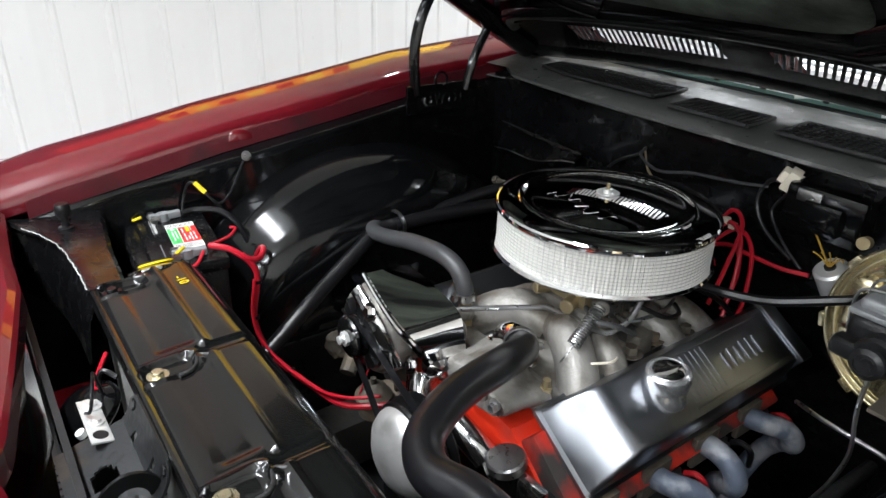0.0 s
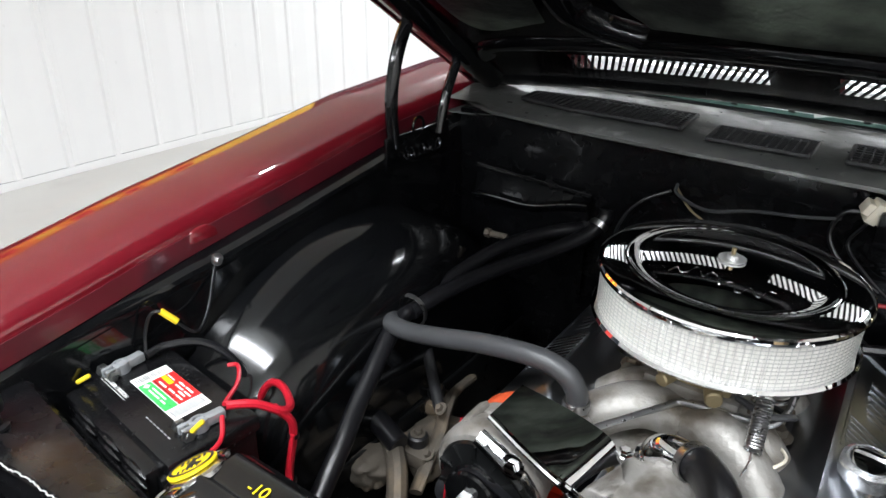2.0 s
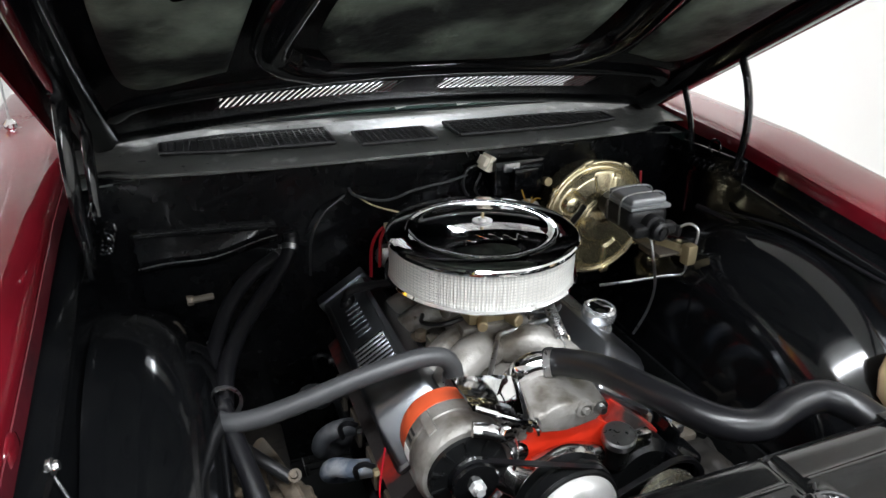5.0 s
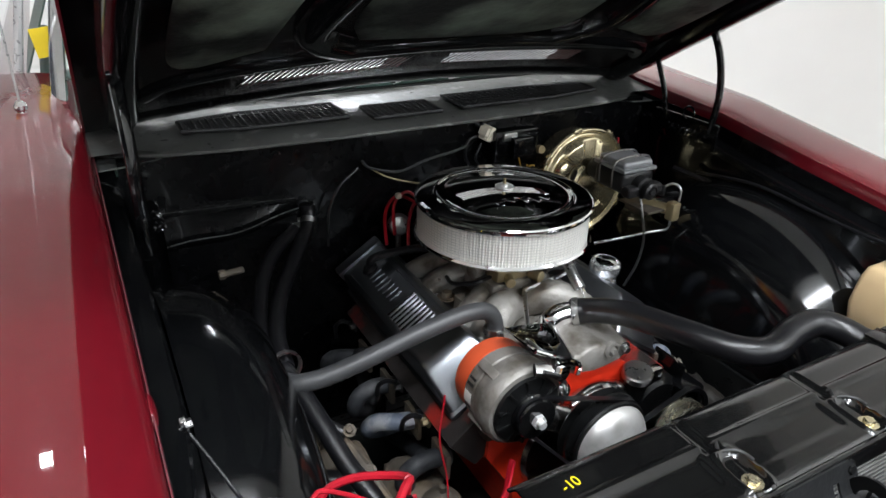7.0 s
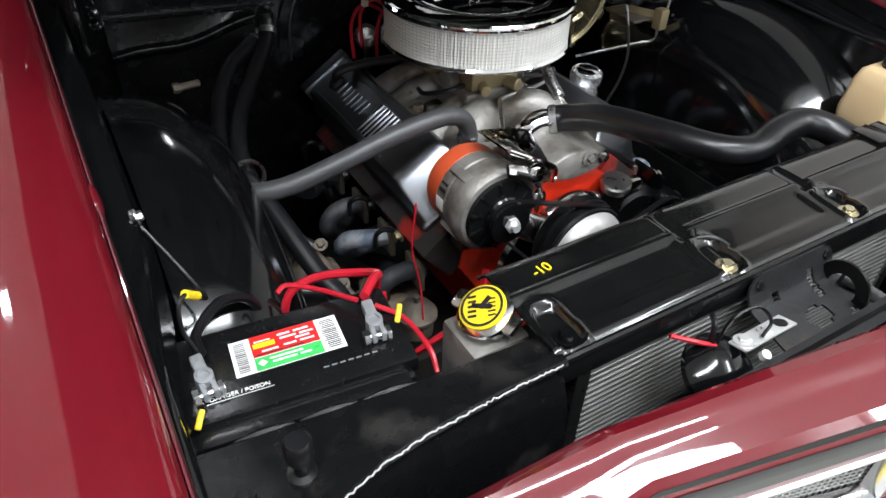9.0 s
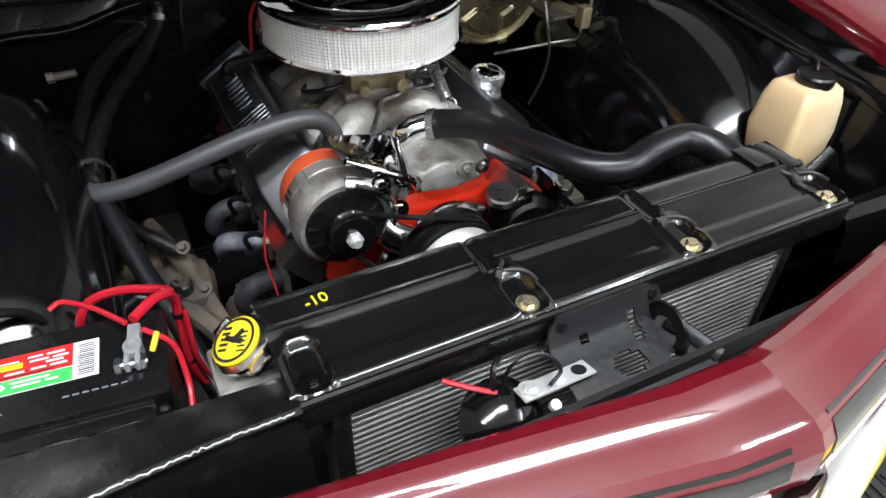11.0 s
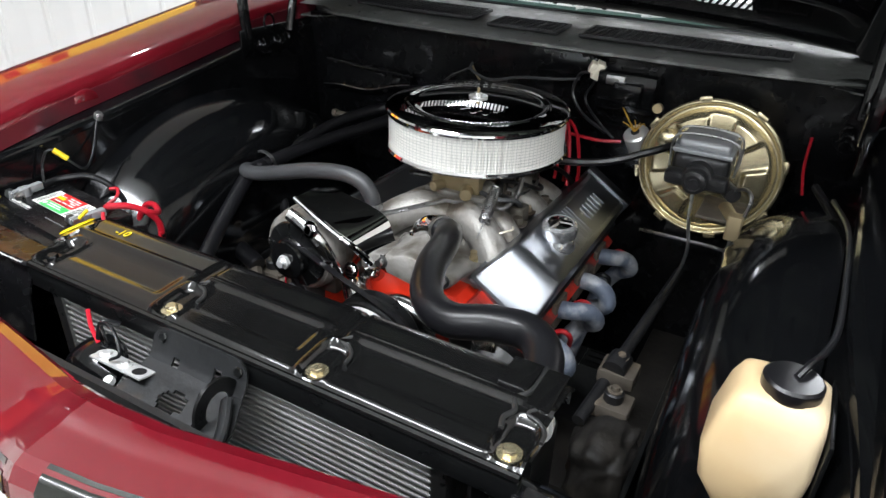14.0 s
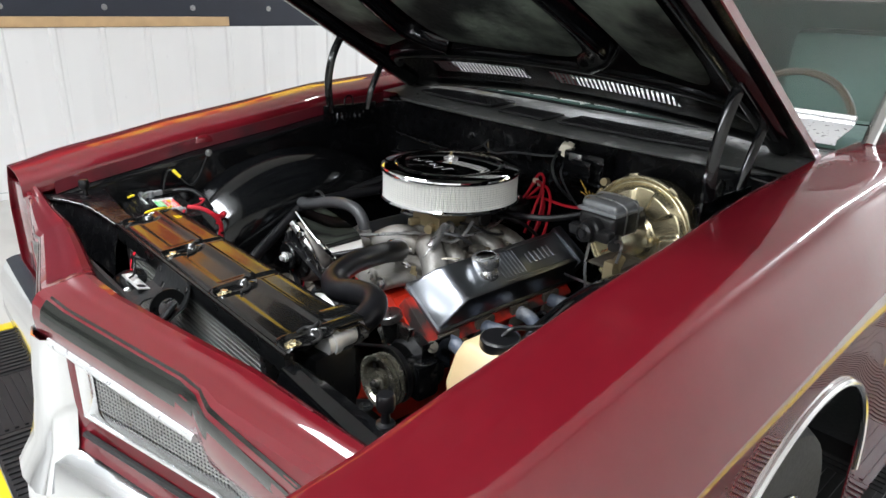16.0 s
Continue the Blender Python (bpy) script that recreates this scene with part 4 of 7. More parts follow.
# hood hinges
for s in (-1, 1):
    X = s * 0.646
    b = box(bm_new(), X - 0.004, X + 0.004, 0.725, 0.93, 0.985, 1.052, 0.003)
    hinge = part("hood_hinge", b, BLACK, car, "black steel hood hinge with coil spring")
    b = bm_new()
    pipe(b, [(X, 0.752, 1.03), (X, 0.745, 1.09), (X, 0.748, 1.15), (X, 0.768, 1.215), (X, 0.802, 1.272)], 0.0125, 10, 6, flat=0.7)
    part("hinge_arm", b, BLACK, hinge, "curved black front arm")
    b = bm_new()
    pipe(b, [(X - s * 0.006, 0.890, 1.03), (X - s * 0.006, 0.912, 1.10), (X - s * 0.006, 0.958, 1.185)], 0.0105, 10, 6, flat=0.7)
    part("hinge_arm", b, BLACK, hinge, "straight black rear arm")
    b = box(bm_new(), X - 0.012, X + 0.012, 0.76, 1.02, 1.200, 1.210, 0.002, Matrix.Translation((X, 0.89, 1.205)) @ Matrix.Rotation(radians(-30), 4, "X") @ Matrix.Translation((-X, -0.89, -1.205)))
    part("hinge_plate", b, BLACK, hinge)
    b = bm_new()
    helix = [(X - s * 0.022 + 0.010 * math.cos(a), 0.755 + 0.11 * a / 40, 1.018 + 0.010 * math.sin(a)) for a in np.linspace(0, 40, 150)]
    pipe(b, helix, 0.0025, 5, raw=True)
    part("hinge_spring", b, BLACK, hinge, "dark coil spring")
    b = bm_new()
    pipe(b, [(X - s * 0.010, 0.815 + 0.017 * math.cos(a), 1.062 + 0.017 * math.sin(a)) for a in np.linspace(-1.2, 4.0, 22)], 0.003, 6, raw=True)
    part("spring_hook", b, BLACK, hinge, "wire loop")

# front wheels
for s in (-1, 1):
    m = Matrix.Translation((s * 0.80, ARCH_Y, 0.335)) @ Matrix.Rotation(radians(90) * s, 4, "Y")
    b = lathe(bm_new(), [(0.19, -0.10), (0.27, -0.105), (0.315, -0.095), (0.33, -0.07), (0.335, 0), (0.33, 0.07), (0.315, 0.095), (0.27, 0.105), (0.19, 0.10)], 48, m)
    wheel = part("front_wheel", b, TYRE, car, "black tyre on a bright rim")
    b = lathe(bm_new(), [(0.195, 0.105), (0.19, 0.09), (0.175, 0.06), (0.06, 0.05), (0.05, 0.075), (0, 0.08)], 40, m)
    part("rim", b, CHROME_W, wheel, "bright steel rim")
    b = lathe(bm_new(), [(0.195, 0.108), (0.19, 0.112), (0.17, 0.10), (0.165, 0.08)], 40, m)
    part("trim_ring", b, CHROME, wheel, "polished trim ring")

# antenna on the passenger fender
ant = part("antenna", lathe(bm_new(), [(0, 0), (0.016, 0), (0.018, 0.006), (0.014, 0.014), (0.009, 0.018), (0.008, 0.03), (0.012, 0.034), (0.012, 0.042), (0.006, 0.05), (0, 0.05)], 20, Matrix.Translation((-0.80, 1.19, edge_z(1.19) + 0.012))), CHROME, car, "chrome antenna base and thin mast")
b = rod(bm_new(), (-0.80, 1.19, 1.14), (-0.80, 1.24, 1.9), 0.0022, 6)
part("mast", b, STEEL, ant)

b = lathe(bm_new(), [(0, 0.012), (0.012, 0.011), (0.03, 0.006), (0.045, -0.004), (0.05, -0.02)], 24, Matrix.Translation((-0.697, 0.345, edge_z(0.345) - 0.004)) @ Matrix.Diagonal((0.14, 0.6, 0.7, 1)))
part("fender_boss", b, RED, car, "raised burgundy boss on the fender edge", smooth=60)

# frame and dirty suspension deep in the bay
b = box(bm_new(), -0.45, -0.36, 0.0, 1.3, 0.30, 0.42, 0.01)
box(b, 0.36, 0.45, 0.0, 1.3, 0.30, 0.42, 0.01)
box(b, -0.45, 0.45, 0.48, 0.68, 0.24, 0.34, 0.02)
part("frame", b, DIRTY_SHADED, car, "dirty steel chassis frame, coloured darker for shade")
# added sheet, not a car part: hides the floor and keeps the bottom dark
b = box(bm_new(), -0.66, 0.66, 0.03, 1.0, 0.22, 0.235)
part("bay_bottom_blind", b, BLACKM, car, "added black sheet that keeps the bay bottom dark", smooth=0)
# passenger side glass with dark interior trim behind it
b = sheet([[(-0.80, y, 1.10), (-0.72, y, 1.29), (-0.64, y, 1.47)] for y in (1.62, 2.0, 2.4)], 0.004)
part("interior_trim", b, GREENV, car, "dark green interior trim behind the glass", smooth=0)
b = bm_new()
pipe(b, [(-0.815, 1.56, 1.10), (-0.775, 1.56, 1.29), (-0.74, 1.60, 1.45)], 0.010, 8, 4)
part("vent_window_frame", b, BRIGHT, car, "bright vent window frame")


# ---- radiator and its cover ----
radiator = thing("radiator", (0, 0.03, 0.42), "aluminium crossflow radiator with grey side tank behind the grille", "radiator")
for k in range(42):
    z = 0.850 - 0.0102 * k
    b = box(bm_new(), -0.290, 0.312, -0.014, 0.03, z - 0.0022, z + 0.0022, 0.0008, seg=1)
    part("tube", b, TUBEM, radiator)
b = box(bm_new(), -0.290, 0.312, -0.004, 0.026, 0.42, 0.853)
part("core", b, BLACKS, radiator, "dark fin core", smooth=0)
for x in (-0.30, 0.322):
    b = box(bm_new(), x - 0.010, x + 0.010, -0.018, 0.035, 0.41, 0.855, 0.003)
    part("core_side", b, STEEL, radiator, "bare aluminium core side")
b = box(bm_new(), -0.402, -0.328, 0.044, 0.112, 0.42, 0.862, 0.006)
part("side_tank", b, CAST, radiator, "bare metal side tank")
b = box(bm_new(), 0.335, 0.405, 0.03, 0.11, 0.42, 0.86, 0.01)
part("side_tank", b, BLACKS, radiator, "black side tank")
b = rod(bm_new(), (0.386, 0.055, 0.872), (0.374, 0.128, 0.873), 0.0215, 20)
rod(b, (0.384, 0.066, 0.872), (0.382, 0.078, 0.872), 0.026, 20)
part("inlet", b, FINS, radiator, "bare metal inlet neck")
CAPP = Matrix.Translation((-0.356, 0.078, 0.866)) @ Matrix.Rotation(radians(-29), 4, "Y")
b = lathe(bm_new(), [(0.0, -0.03), (0.022, -0.03), (0.022, 0.004), (0.0, 0.004)], 24, CAPP)
part("filler_neck", b, CHROME_W, radiator, "bare metal filler neck")
b = lathe(bm_new(), [(0, 0), (0.024, 0), (0.026, 0.006), (0.024, 0.016), (0.030, 0.018), (0.033, 0.022), (0.033, 0.027), (0.028, 0.030), (0.024, 0.031)], 32, CAPP)
for a in (0.3, 0.3 + math.pi):
    box(b, -0.012, 0.012, 0.028, 0.044, 0.018, 0.028, 0.004, CAPP @ Matrix.Rotation(a, 4, "Z"))
cap = part("radiator_cap", b, CHROME_W, radiator, "bright radiator cap with yellow warning disc")
b = lathe(bm_new(), [(0, 0.0315), (0.020, 0.0315), (0.027, 0.0322), (0.027, 0.0345), (0.022, 0.036), (0, 0.036)], 32, CAPP)
part("cap_disc", b, LABEL_Y, cap, "yellow printed disc")
b = bm_new()
box(b, -0.003, 0.003, -0.012, 0.012, 0.0362, 0.0366, m=CAPP @ Matrix.Rotation(0.7, 4, "Z"))
box(b, -0.003, 0.014, -0.003, 0.003, 0.0362, 0.0367, m=CAPP @ Matrix.Rotation(0.2, 4, "Z"))
for k in range(5):
    box(b, -0.016, -0.006, -0.012 + 0.006 * k, -0.009 + 0.006 * k, 0.0362, 0.0366, m=CAPP @ Matrix.Rotation(-0.6, 4, "Z"))
    box(b, 0.007, 0.016, -0.014 + 0.005 * k, -0.012 + 0.005 * k, 0.0362, 0.0366, m=CAPP @ Matrix.Rotation(-0.6, 4, "Z"))
ring = lathe(bm_new(), [(0.0215, 0.0362), (0.0245, 0.0362), (0.0245, 0.0366), (0.0215, 0.0366)], 32, CAPP)
merge(b, ring)
part("cap_print", b, INK, cap, "black warning print", smooth=0)

BOLTX = (-0.319, -0.079, 0.153, 0.389)
cover = thing("radiator_cover", (0, 0.05, 0.885), "glossy black stamped radiator top panel in three fields", "radiator cover")


def cover_z(x, y):
    """Stamped shape of the panel."""
    z = 0.901
    seam = min(abs(x + 0.092), abs(x - 0.139))
    chan = smooth01(0.012, 0.005, seam)
    bead = smooth01(0.060, 0.066, y) * (1 - smooth01(0.070, 0.076, y))
    z += 0.0045 * bead * (1 - chan)
    field = smooth01(0.010, 0.016, y) * (1 - smooth01(0.050, 0.060, y)) * smooth01(0.020, 0.030, seam)
    z -= 0.0025 * field
    z -= 0.075 * max(0.0, 0.058 - max(y, -0.012))
    z -= 0.010 * smooth01(-0.012, -0.022, y)
    z -= 0.004 * chan * smooth01(0.05, 0.06, y)
    z -= 0.016 * smooth01(0.115, 0.132, y)
    for bx in BOLTX:
        d = ((abs(x - bx) / 0.016) ** 4 + (abs(y - 0.016) / 0.029) ** 4) ** 0.25
        z -= 0.0065 * smooth01(1.15, 0.92, d)
        z += 0.0030 * smooth01(1.5, 1.25, d) * smooth01(1.0, 1.2, d)
    return z


XX = sorted(set([round(v, 4) for v in np.linspace(-0.345, 0.41, 220)]))
YY = [-0.024, -0.020, -0.015, -0.010, -0.005, 0.0, 0.005, 0.01, 0.015, 0.02, 0.025, 0.03, 0.035, 0.04, 0.045, 0.05, 0.055, 0.06, 0.065, 0.07, 0.075, 0.08, 0.09, 0.10, 0.115, 0.122, 0.128, 0.133]
part("cover_panel", sheet([[(x, y, cover_z(x, y)) for y in YY] for x in XX], 0.003), PANEL, cover, "glossy black stamped sheet", smooth=60)
b = bm_new()
pipe(b, [(x, -0.021, 0.8885) for x in np.linspace(-0.345, 0.41, 12)], 0.005, 8, raw=True)
part("rolled_edge", b, PANEL, cover, "rolled front edge")
for i, bx in enumerate(BOLTX):
    b = hexbolt(bm_new(), (bx, 0.002, 0.8902), (bx, 0.0, 1.5), 0.0078, 0.008)
    part("bolt", b, BLACK if i == 0 else GOLD, cover, "black bolt" if i == 0 else "gold zinc bolt")
# black pipes draw the shade along the S shaped steps of the stamping
for bx in BOLTX[1:]:
    b = bm_new()
    pipe(b, [(bx + 0.004, 0.064, 0.9015), (bx - 0.003, 0.052, 0.9005), (bx + 0.012, 0.046, 0.9003), (bx + 0.022, 0.036, 0.8996), (bx + 0.024, 0.022, 0.8986)], 0.0026, 8, 6)
    part("step_shade_line", b, INK, cover, "black S shaped line for the shade of a stamped step")
b = box(bm_new(), 0.338, 0.374, 0.080, 0.128, 0.9015, 0.906, 0.002)
part("end_tab", b, PANEL, cover, "raised black end tab")
b = box(bm_new(), 0.379, 0.405, 0.060, 0.126, 0.9015, 0.906, 0.002)
part("end_tab", b, PANEL, cover, "raised black end tab")
b = bm_new()
pipe(b, [(0.3765, 0.130, 0.9015), (0.3765, 0.085, 0.903), (0.366, 0.066, 0.902), (0.372, 0.050, 0.9005), (0.366, 0.036, 0.8996), (0.370, 0.022, 0.8986)], 0.0032, 8, 6)
part("step_shade_line", b, INK, cover, "black S shaped line for the shade of a stamped step")
lettering("paint_mark", "-10", 0.020, Matrix.Translation((-0.284, 0.092, 0.9022)) @ Matrix.Rotation(radians(6), 4, "Z"), LABEL_Y, cover, "yellow hand painted mark")

# ---- hood latch and horn relay in front of the radiator ----
latch = thing("hood_latch", (0.01, -0.06, 0.80), "dark grey steel hood latch plate with round hole", "latch")
LATCH = [(-0.026, 0.890), (-0.029, 0.880), (-0.033, 0.868), (-0.039, 0.856), (-0.045, 0.8495), (-0.055, 0.8465), (-0.068, 0.8435), (-0.080, 0.8400), (-0.095, 0.8360), (-0.110, 0.8315), (-0.122, 0.8280)]


def latch_pt(u, v, lift=0.0):
    """u: across, v: 0 at the channel to 1 at the front edge of the shelf."""
    k = min(9, int(v * 10))
    (y0, z0), (y1, z1) = LATCH[k], LATCH[k + 1]
    t = v * 10 - k
    n = Vector((0, z1 - z0, y0 - y1)).normalized()
    return Vector((u, y0 + (y1 - y0) * t, z0 + (z1 - z0) * t)) + n * lift


b = bm_new()
rs = []
for v in np.linspace(0, 1, 31):
    r = 0.020 * (1 - min(1.0, v / 0.18)) ** 2
    w0, w1 = -0.074 + r, 0.080 - r + 0.022 * smooth01(0.35, 0.8, v)
    rs.append([latch_pt(w0 + (w1 - w0) * q, v) for q in np.linspace(0, 1, 41)])
grid(b, rs)


def punched(c):
    round_hole = ((c.x - 0.006) / 0.022) ** 2 + ((c.y + 0.082) / 0.013) ** 2 < 1
    slot = abs(c.x - 0.036) < 0.006 and 0.845 < c.z < 0.868
    small = abs(c.x + 0.029) < 0.006 and 0.850 < c.z < 0.858
    side = ((c.x - 0.058) / 0.009) ** 2 + ((c.y + 0.098) / 0.006) ** 2 < 1
    return round_hole or slot or small or side


bmesh.ops.delete(b, geom=[f for f in b.faces if punched(f.calc_center_median())], context="FACES")
bmesh.ops.solidify(b, geom=b.faces[:], thickness=0.003)
part("plate", b, LATCHM, latch, "dark grey steel plate with rust tint", smooth=30)
b = bm_new()
pipe(b, [latch_pt(0.006 + 0.0235 * math.cos(a), 0.705 + 0.145 * math.sin(a), 0.001) for a in np.linspace(0, 2 * math.pi, 32)], 0.0022, 6, raw=True)
part("hole_rim", b, LATCHM, latch)
for u, v in ((-0.057, 0.12), (0.067, 0.13)):
    p = latch_pt(u, v)
    part("bolt", hexbolt(bm_new(), p, latch_pt(u, v, 0.1), 0.007, 0.006), BLACKS, latch)
for k in range(5):
    p = latch_pt(0.036, 0.22 + 0.055 * k, -0.001)
    part("spring_coil", rod(bm_new(), p - Vector((0.007, 0, 0)), p + Vector((0.007, 0, 0)), 0.0016, 6), STEEL, latch)
arc = [(radians(a), 0.026 + 0.004 * math.sin(radians(a))) for a in range(-10, 191, 15)]
b = sheet([[(0.066, -0.068 - (r + w) * math.cos(a), 0.846 + (r + w) * math.sin(a) * 1.1) for w in (-0.008, 0.008)] for a, r in arc], 0.004)
part("hook", b, BLACKS, latch, "curved black hook")
b = bm_new()
pipe(b, [(0.072, -0.060, 0.858), (0.090, -0.085, 0.848), (0.105, -0.115, 0.838)], 0.009, 10, 6, flat=0.7)
part("lever", b, LATCHM, latch, "grey release lever")

horn = thing("horn", (-0.15, -0.075, 0.80), "black round horn on a bright steel bracket", "horn")
b = lathe(bm_new(), [(0, 0), (0.040, 0), (0.046, 0.006), (0.046, 0.014), (0.030, 0.028), (0.014, 0.032), (0, 0.032)], 28, along((-0.150, -0.070, 0.812), (-0.150, -0.10, 0.862)))
part("horn_body", b, BLACK, horn)
m = Matrix.Translation((-0.088, -0.0735, 0.851)) @ Matrix.Rotation(radians(-14), 4, "X") @ Matrix.Rotation(radians(1), 4, "Z")
b = box(bm_new(), -0.044, 0.044, -0.012, 0.012, -0.0015, 0.0015, 0.001, m)
bracket = part("bracket", b, FINS, horn, "bright steel bracket")
part("bracket_hole", lathe(bm_new(), [(0, 0.0018), (0.0085, 0.0018), (0.0085, 0.0)], 18, m @ Matrix.Translation((0.030, 0, 0))), BLACKM, bracket)
for u in (-0.030, 0.004):
    part("bolt", hexbolt(bm_new(), m @ Vector((u, 0.001, 0.0015)), m @ Vector((u, 0.001, 1)), 0.0075 if u < 0 else 0.005, 0.005), FINS, bracket)
b = rod(bm_new(), (-0.096, -0.088, 0.830), (-0.096, -0.091, 0.837), 0.006, 14)
part("white_button", b, LABEL_W, horn)
b = bm_new()
pipe(b, [(-0.14, -0.055, 0.85), (-0.135, -0.06, 0.885), (-0.105, -0.065, 0.893), (-0.085, -0.075, 0.87), (-0.10, -0.08, 0.857)], 0.0022, 6)
pipe(b, [(-0.155, -0.06, 0.84), (-0.15, -0.05, 0.875), (-0.135, -0.035, 0.87)], 0.0035, 6)
part("horn_wire", b, RUBBER, horn)
b = bm_new()
pipe(b, [(-0.20, -0.035, 0.868), (-0.175, -0.05, 0.86), (-0.15, -0.06, 0.85)], 0.003, 6)
part("red_wire", b, REDW, horn, "short red wire")

# ---- engine ----
engine = thing("engine", (0, 0.68, 0.35), "small V8 engine with orange block and polished valve covers", "engine")
TILTY = 0.0
b = bm_new()
rows = []
for y in (0.415, 0.43, 0.90, 0.91):
    e = 0.0 if y in (0.43, 0.90) else -0.006
    rows.append([(x * (1 + e * 4), y, z) for x, z in [(-0.10, 0.40), (-0.12, 0.52), (-0.185, 0.62), (-0.18, 0.69), (-0.11, 0.745), (0, 0.752), (0.11, 0.745), (0.18, 0.69), (0.185, 0.62), (0.12, 0.52), (0.10, 0.40)]])
grid(b, rows, close_v=True, cap=True)
part("block", b, ORANGE, engine, "orange painted engine block", smooth=20)
b = bm_new()
lathe(b, [(0, 0), (0.10, 0), (0.105, 0.004), (0.10, 0.014), (0.05, 0.020), (0, 0.020)], 30, along((0, 0.416, 0.58), (0, 0.3, 0.58)))
part("timing_cover", b, CHROME_W, engine, "chrome timing cover")
for s in (-1, 1):
    b = bm_new()
    m = Matrix.Translation((s * 0.178, 0.665, 0.688)) @ Matrix.Rotation(s * radians(40), 4, "Y")
    box(b, -0.070, 0.066, -0.245, 0.245, -0.05, 0.035, 0.006, m)
    part("cylinder_head", b, HEADM if s > 0 else HEADG, engine, "grimy cylinder head with flaking orange paint")


def valve_cover(s):
    """Polished cover, flat top, ribbed between; seated on the tilted head."""
    ang = radians(33) * s
    m = Matrix.Translation((0.180 if s > 0 else -0.174, 0.690 if s > 0 else 0.700, 0.738)) @ Matrix.Rotation(ang, 4, "Y")
    b = bm_new()
    L, W, H = 0.243, 0.066, 0.074
    rows = []
    for f, h in ((1.09, -0.004), (1.09, 0.004), (1.0, 0.007), (0.985, 0.02), (0.93, H - 0.012), (0.90, H - 0.003), (0.86, H)):
        ring = []
        w, l2 = W * f if f > 1 else W * (f - 0.0), L + (W * f - W)
        if f < 1.0:
            w, l2 = W - (1 - f) * 0.16, L - (1 - f) * 0.32
        lf = l2 - 0.028 * min(1, max(0, (h - 0.010) / (H - 0.013)))
        r = 0.008
        for cx, cy, a0 in ((w - r, l2 - r, 0), (-w + r, l2 - r, 90), (-w + r, -lf + r, 180), (w - r, -lf + r, 270)):
            for k in range(5):
                a = radians(a0 + 22.5 * k)
                ring.append((cx + r * math.cos(a), cy + r * math.sin(a), h))
        rows.append(ring)
    grid(b, rows, close_v=True)
    b.faces.new(list(b.verts)[-len(rows[0]):])
    b.transform(m)
    vc = part("valve_cover", b, POLISHED, engine, "polished aluminium valve cover", smooth=22)
    f0, l0 = (-0.105, 0.025) if s < 0 else (-0.045, 0.058)
    for k in range(9 if s < 0 else 7):
        b = box(bm_new(), -0.036, 0.032, f0 + 0.012 * k, f0 + 0.006 + 0.012 * k, H - 0.001, H + (0.0025 if s < 0 else 0.0012), 0.001, m)
        part("fin", b, CHROME_W if s < 0 else POLISHED, vc)
    for k in range(8 if s < 0 else 6):
        w = random.uniform(0.006, 0.011)
        b = box(bm_new(), -0.014 + random.uniform(-0.004, 0.004), 0.016, l0 + 0.017 * k, l0 + w + 0.017 * k, H - 0.001, H + 0.002, 0.001, m)
        part("raised_letter", b, POLISHED, vc)
    for x in (-0.040, 0.040):
        b = box(bm_new(), x - 0.0015, x + 0.0015, -0.11 if s < 0 else -0.05, 0.185, H - 0.001, H + 0.0018, 0.0006, m)
        part("bead", b, POLISHED, vc)
    for y in (-0.16, 0.16):
        for x in (-0.058, 0.058):
            c = m @ Vector((x, y, 0.004))
            part("bolt", hexbolt(bm_new(), c, c + (m.to_3x3() @ Vector((0, 0, 1))), 0.006, 0.006), STEEL, vc)
    b = box(bm_new(), -0.060, 0.060, L - 0.030, L + 0.002, 0.0, H + 0.002, 0.006, m)
    part("end_block", b, POLISHED, vc, "bright rear end of the cover")
    return vc, m, H


vcd, md, VH = valve_cover(1)
vcp, mp, VH = valve_cover(-1)
# oil filler breather on the driver's cover
c0 = Vector((0.219, 0.606, 0.790))
ax = Vector((0.02, -0.12, 1)).normalized()
b = lathe(bm_new(), [(0, 0), (0.031, 0), (0.032, 0.005), (0.028, 0.016), (0.025, 0.022), (0.028, 0.027), (0.032, 0.030), (0.033, 0.044), (0.031, 0.050), (0.026, 0.053), (0.023, 0.051), (0, 0.050)], 36, along(c0, c0 + ax))
cap = part("filler_cap", b, CAPM, vcd, "chrome push-in oil filler cap")
part("cap_top", lathe(bm_new(), [(0, 0.0505), (0.022, 0.0512), (0.0225, 0.0530), (0.019, 0.0542), (0, 0.0535)], 30, along(c0, c0 + ax)), CHROME, cap, "mirror chrome cap top")
# breather hose on the passenger's cover
c1 = mp @ Vector((0.0, 0.15, VH))
b = bm_new()
pipe(b, [c1 + Vector((0, 0, -0.005)), c1 + Vector((0.0, 0, 0.022)), c1 + Vector((0.03, -0.005, 0.034)), c1 + Vector((0.10, -0.03, 0.045)), c1 + Vector((0.16, -0.06, 0.05))], 0.0095, 10, 6)
part("breather_hose", b, RUBBER, vcp, "black breather hose")
b = lathe(bm_new(), [(0, 0), (0.016, 0), (0.018, 0.006), (0.012, 0.012), (0, 0.012)], 16, Matrix.Translation(c1) @ mp.to_3x3().to_4x4())
part("grommet", b, RUBBER, vcp)

# intake manifold: plenum, runners and water crossover
b = bm_new()
rows = []
for y, w, z in ((0.47, 0.10, 0.745), (0.50, 0.125, 0.765), (0.60, 0.12, 0.78), (0.70, 0.12, 0.785), (0.82, 0.12, 0.78), (0.89, 0.11, 0.76)):
    rows.append([(-w - 0.02, y, 0.70), (-w, y, z - 0.03), (-w * 0.55, y, z - 0.005), (0, y, z), (w * 0.55, y, z - 0.005), (w, y, z - 0.03), (w + 0.02, y, 0.70)])
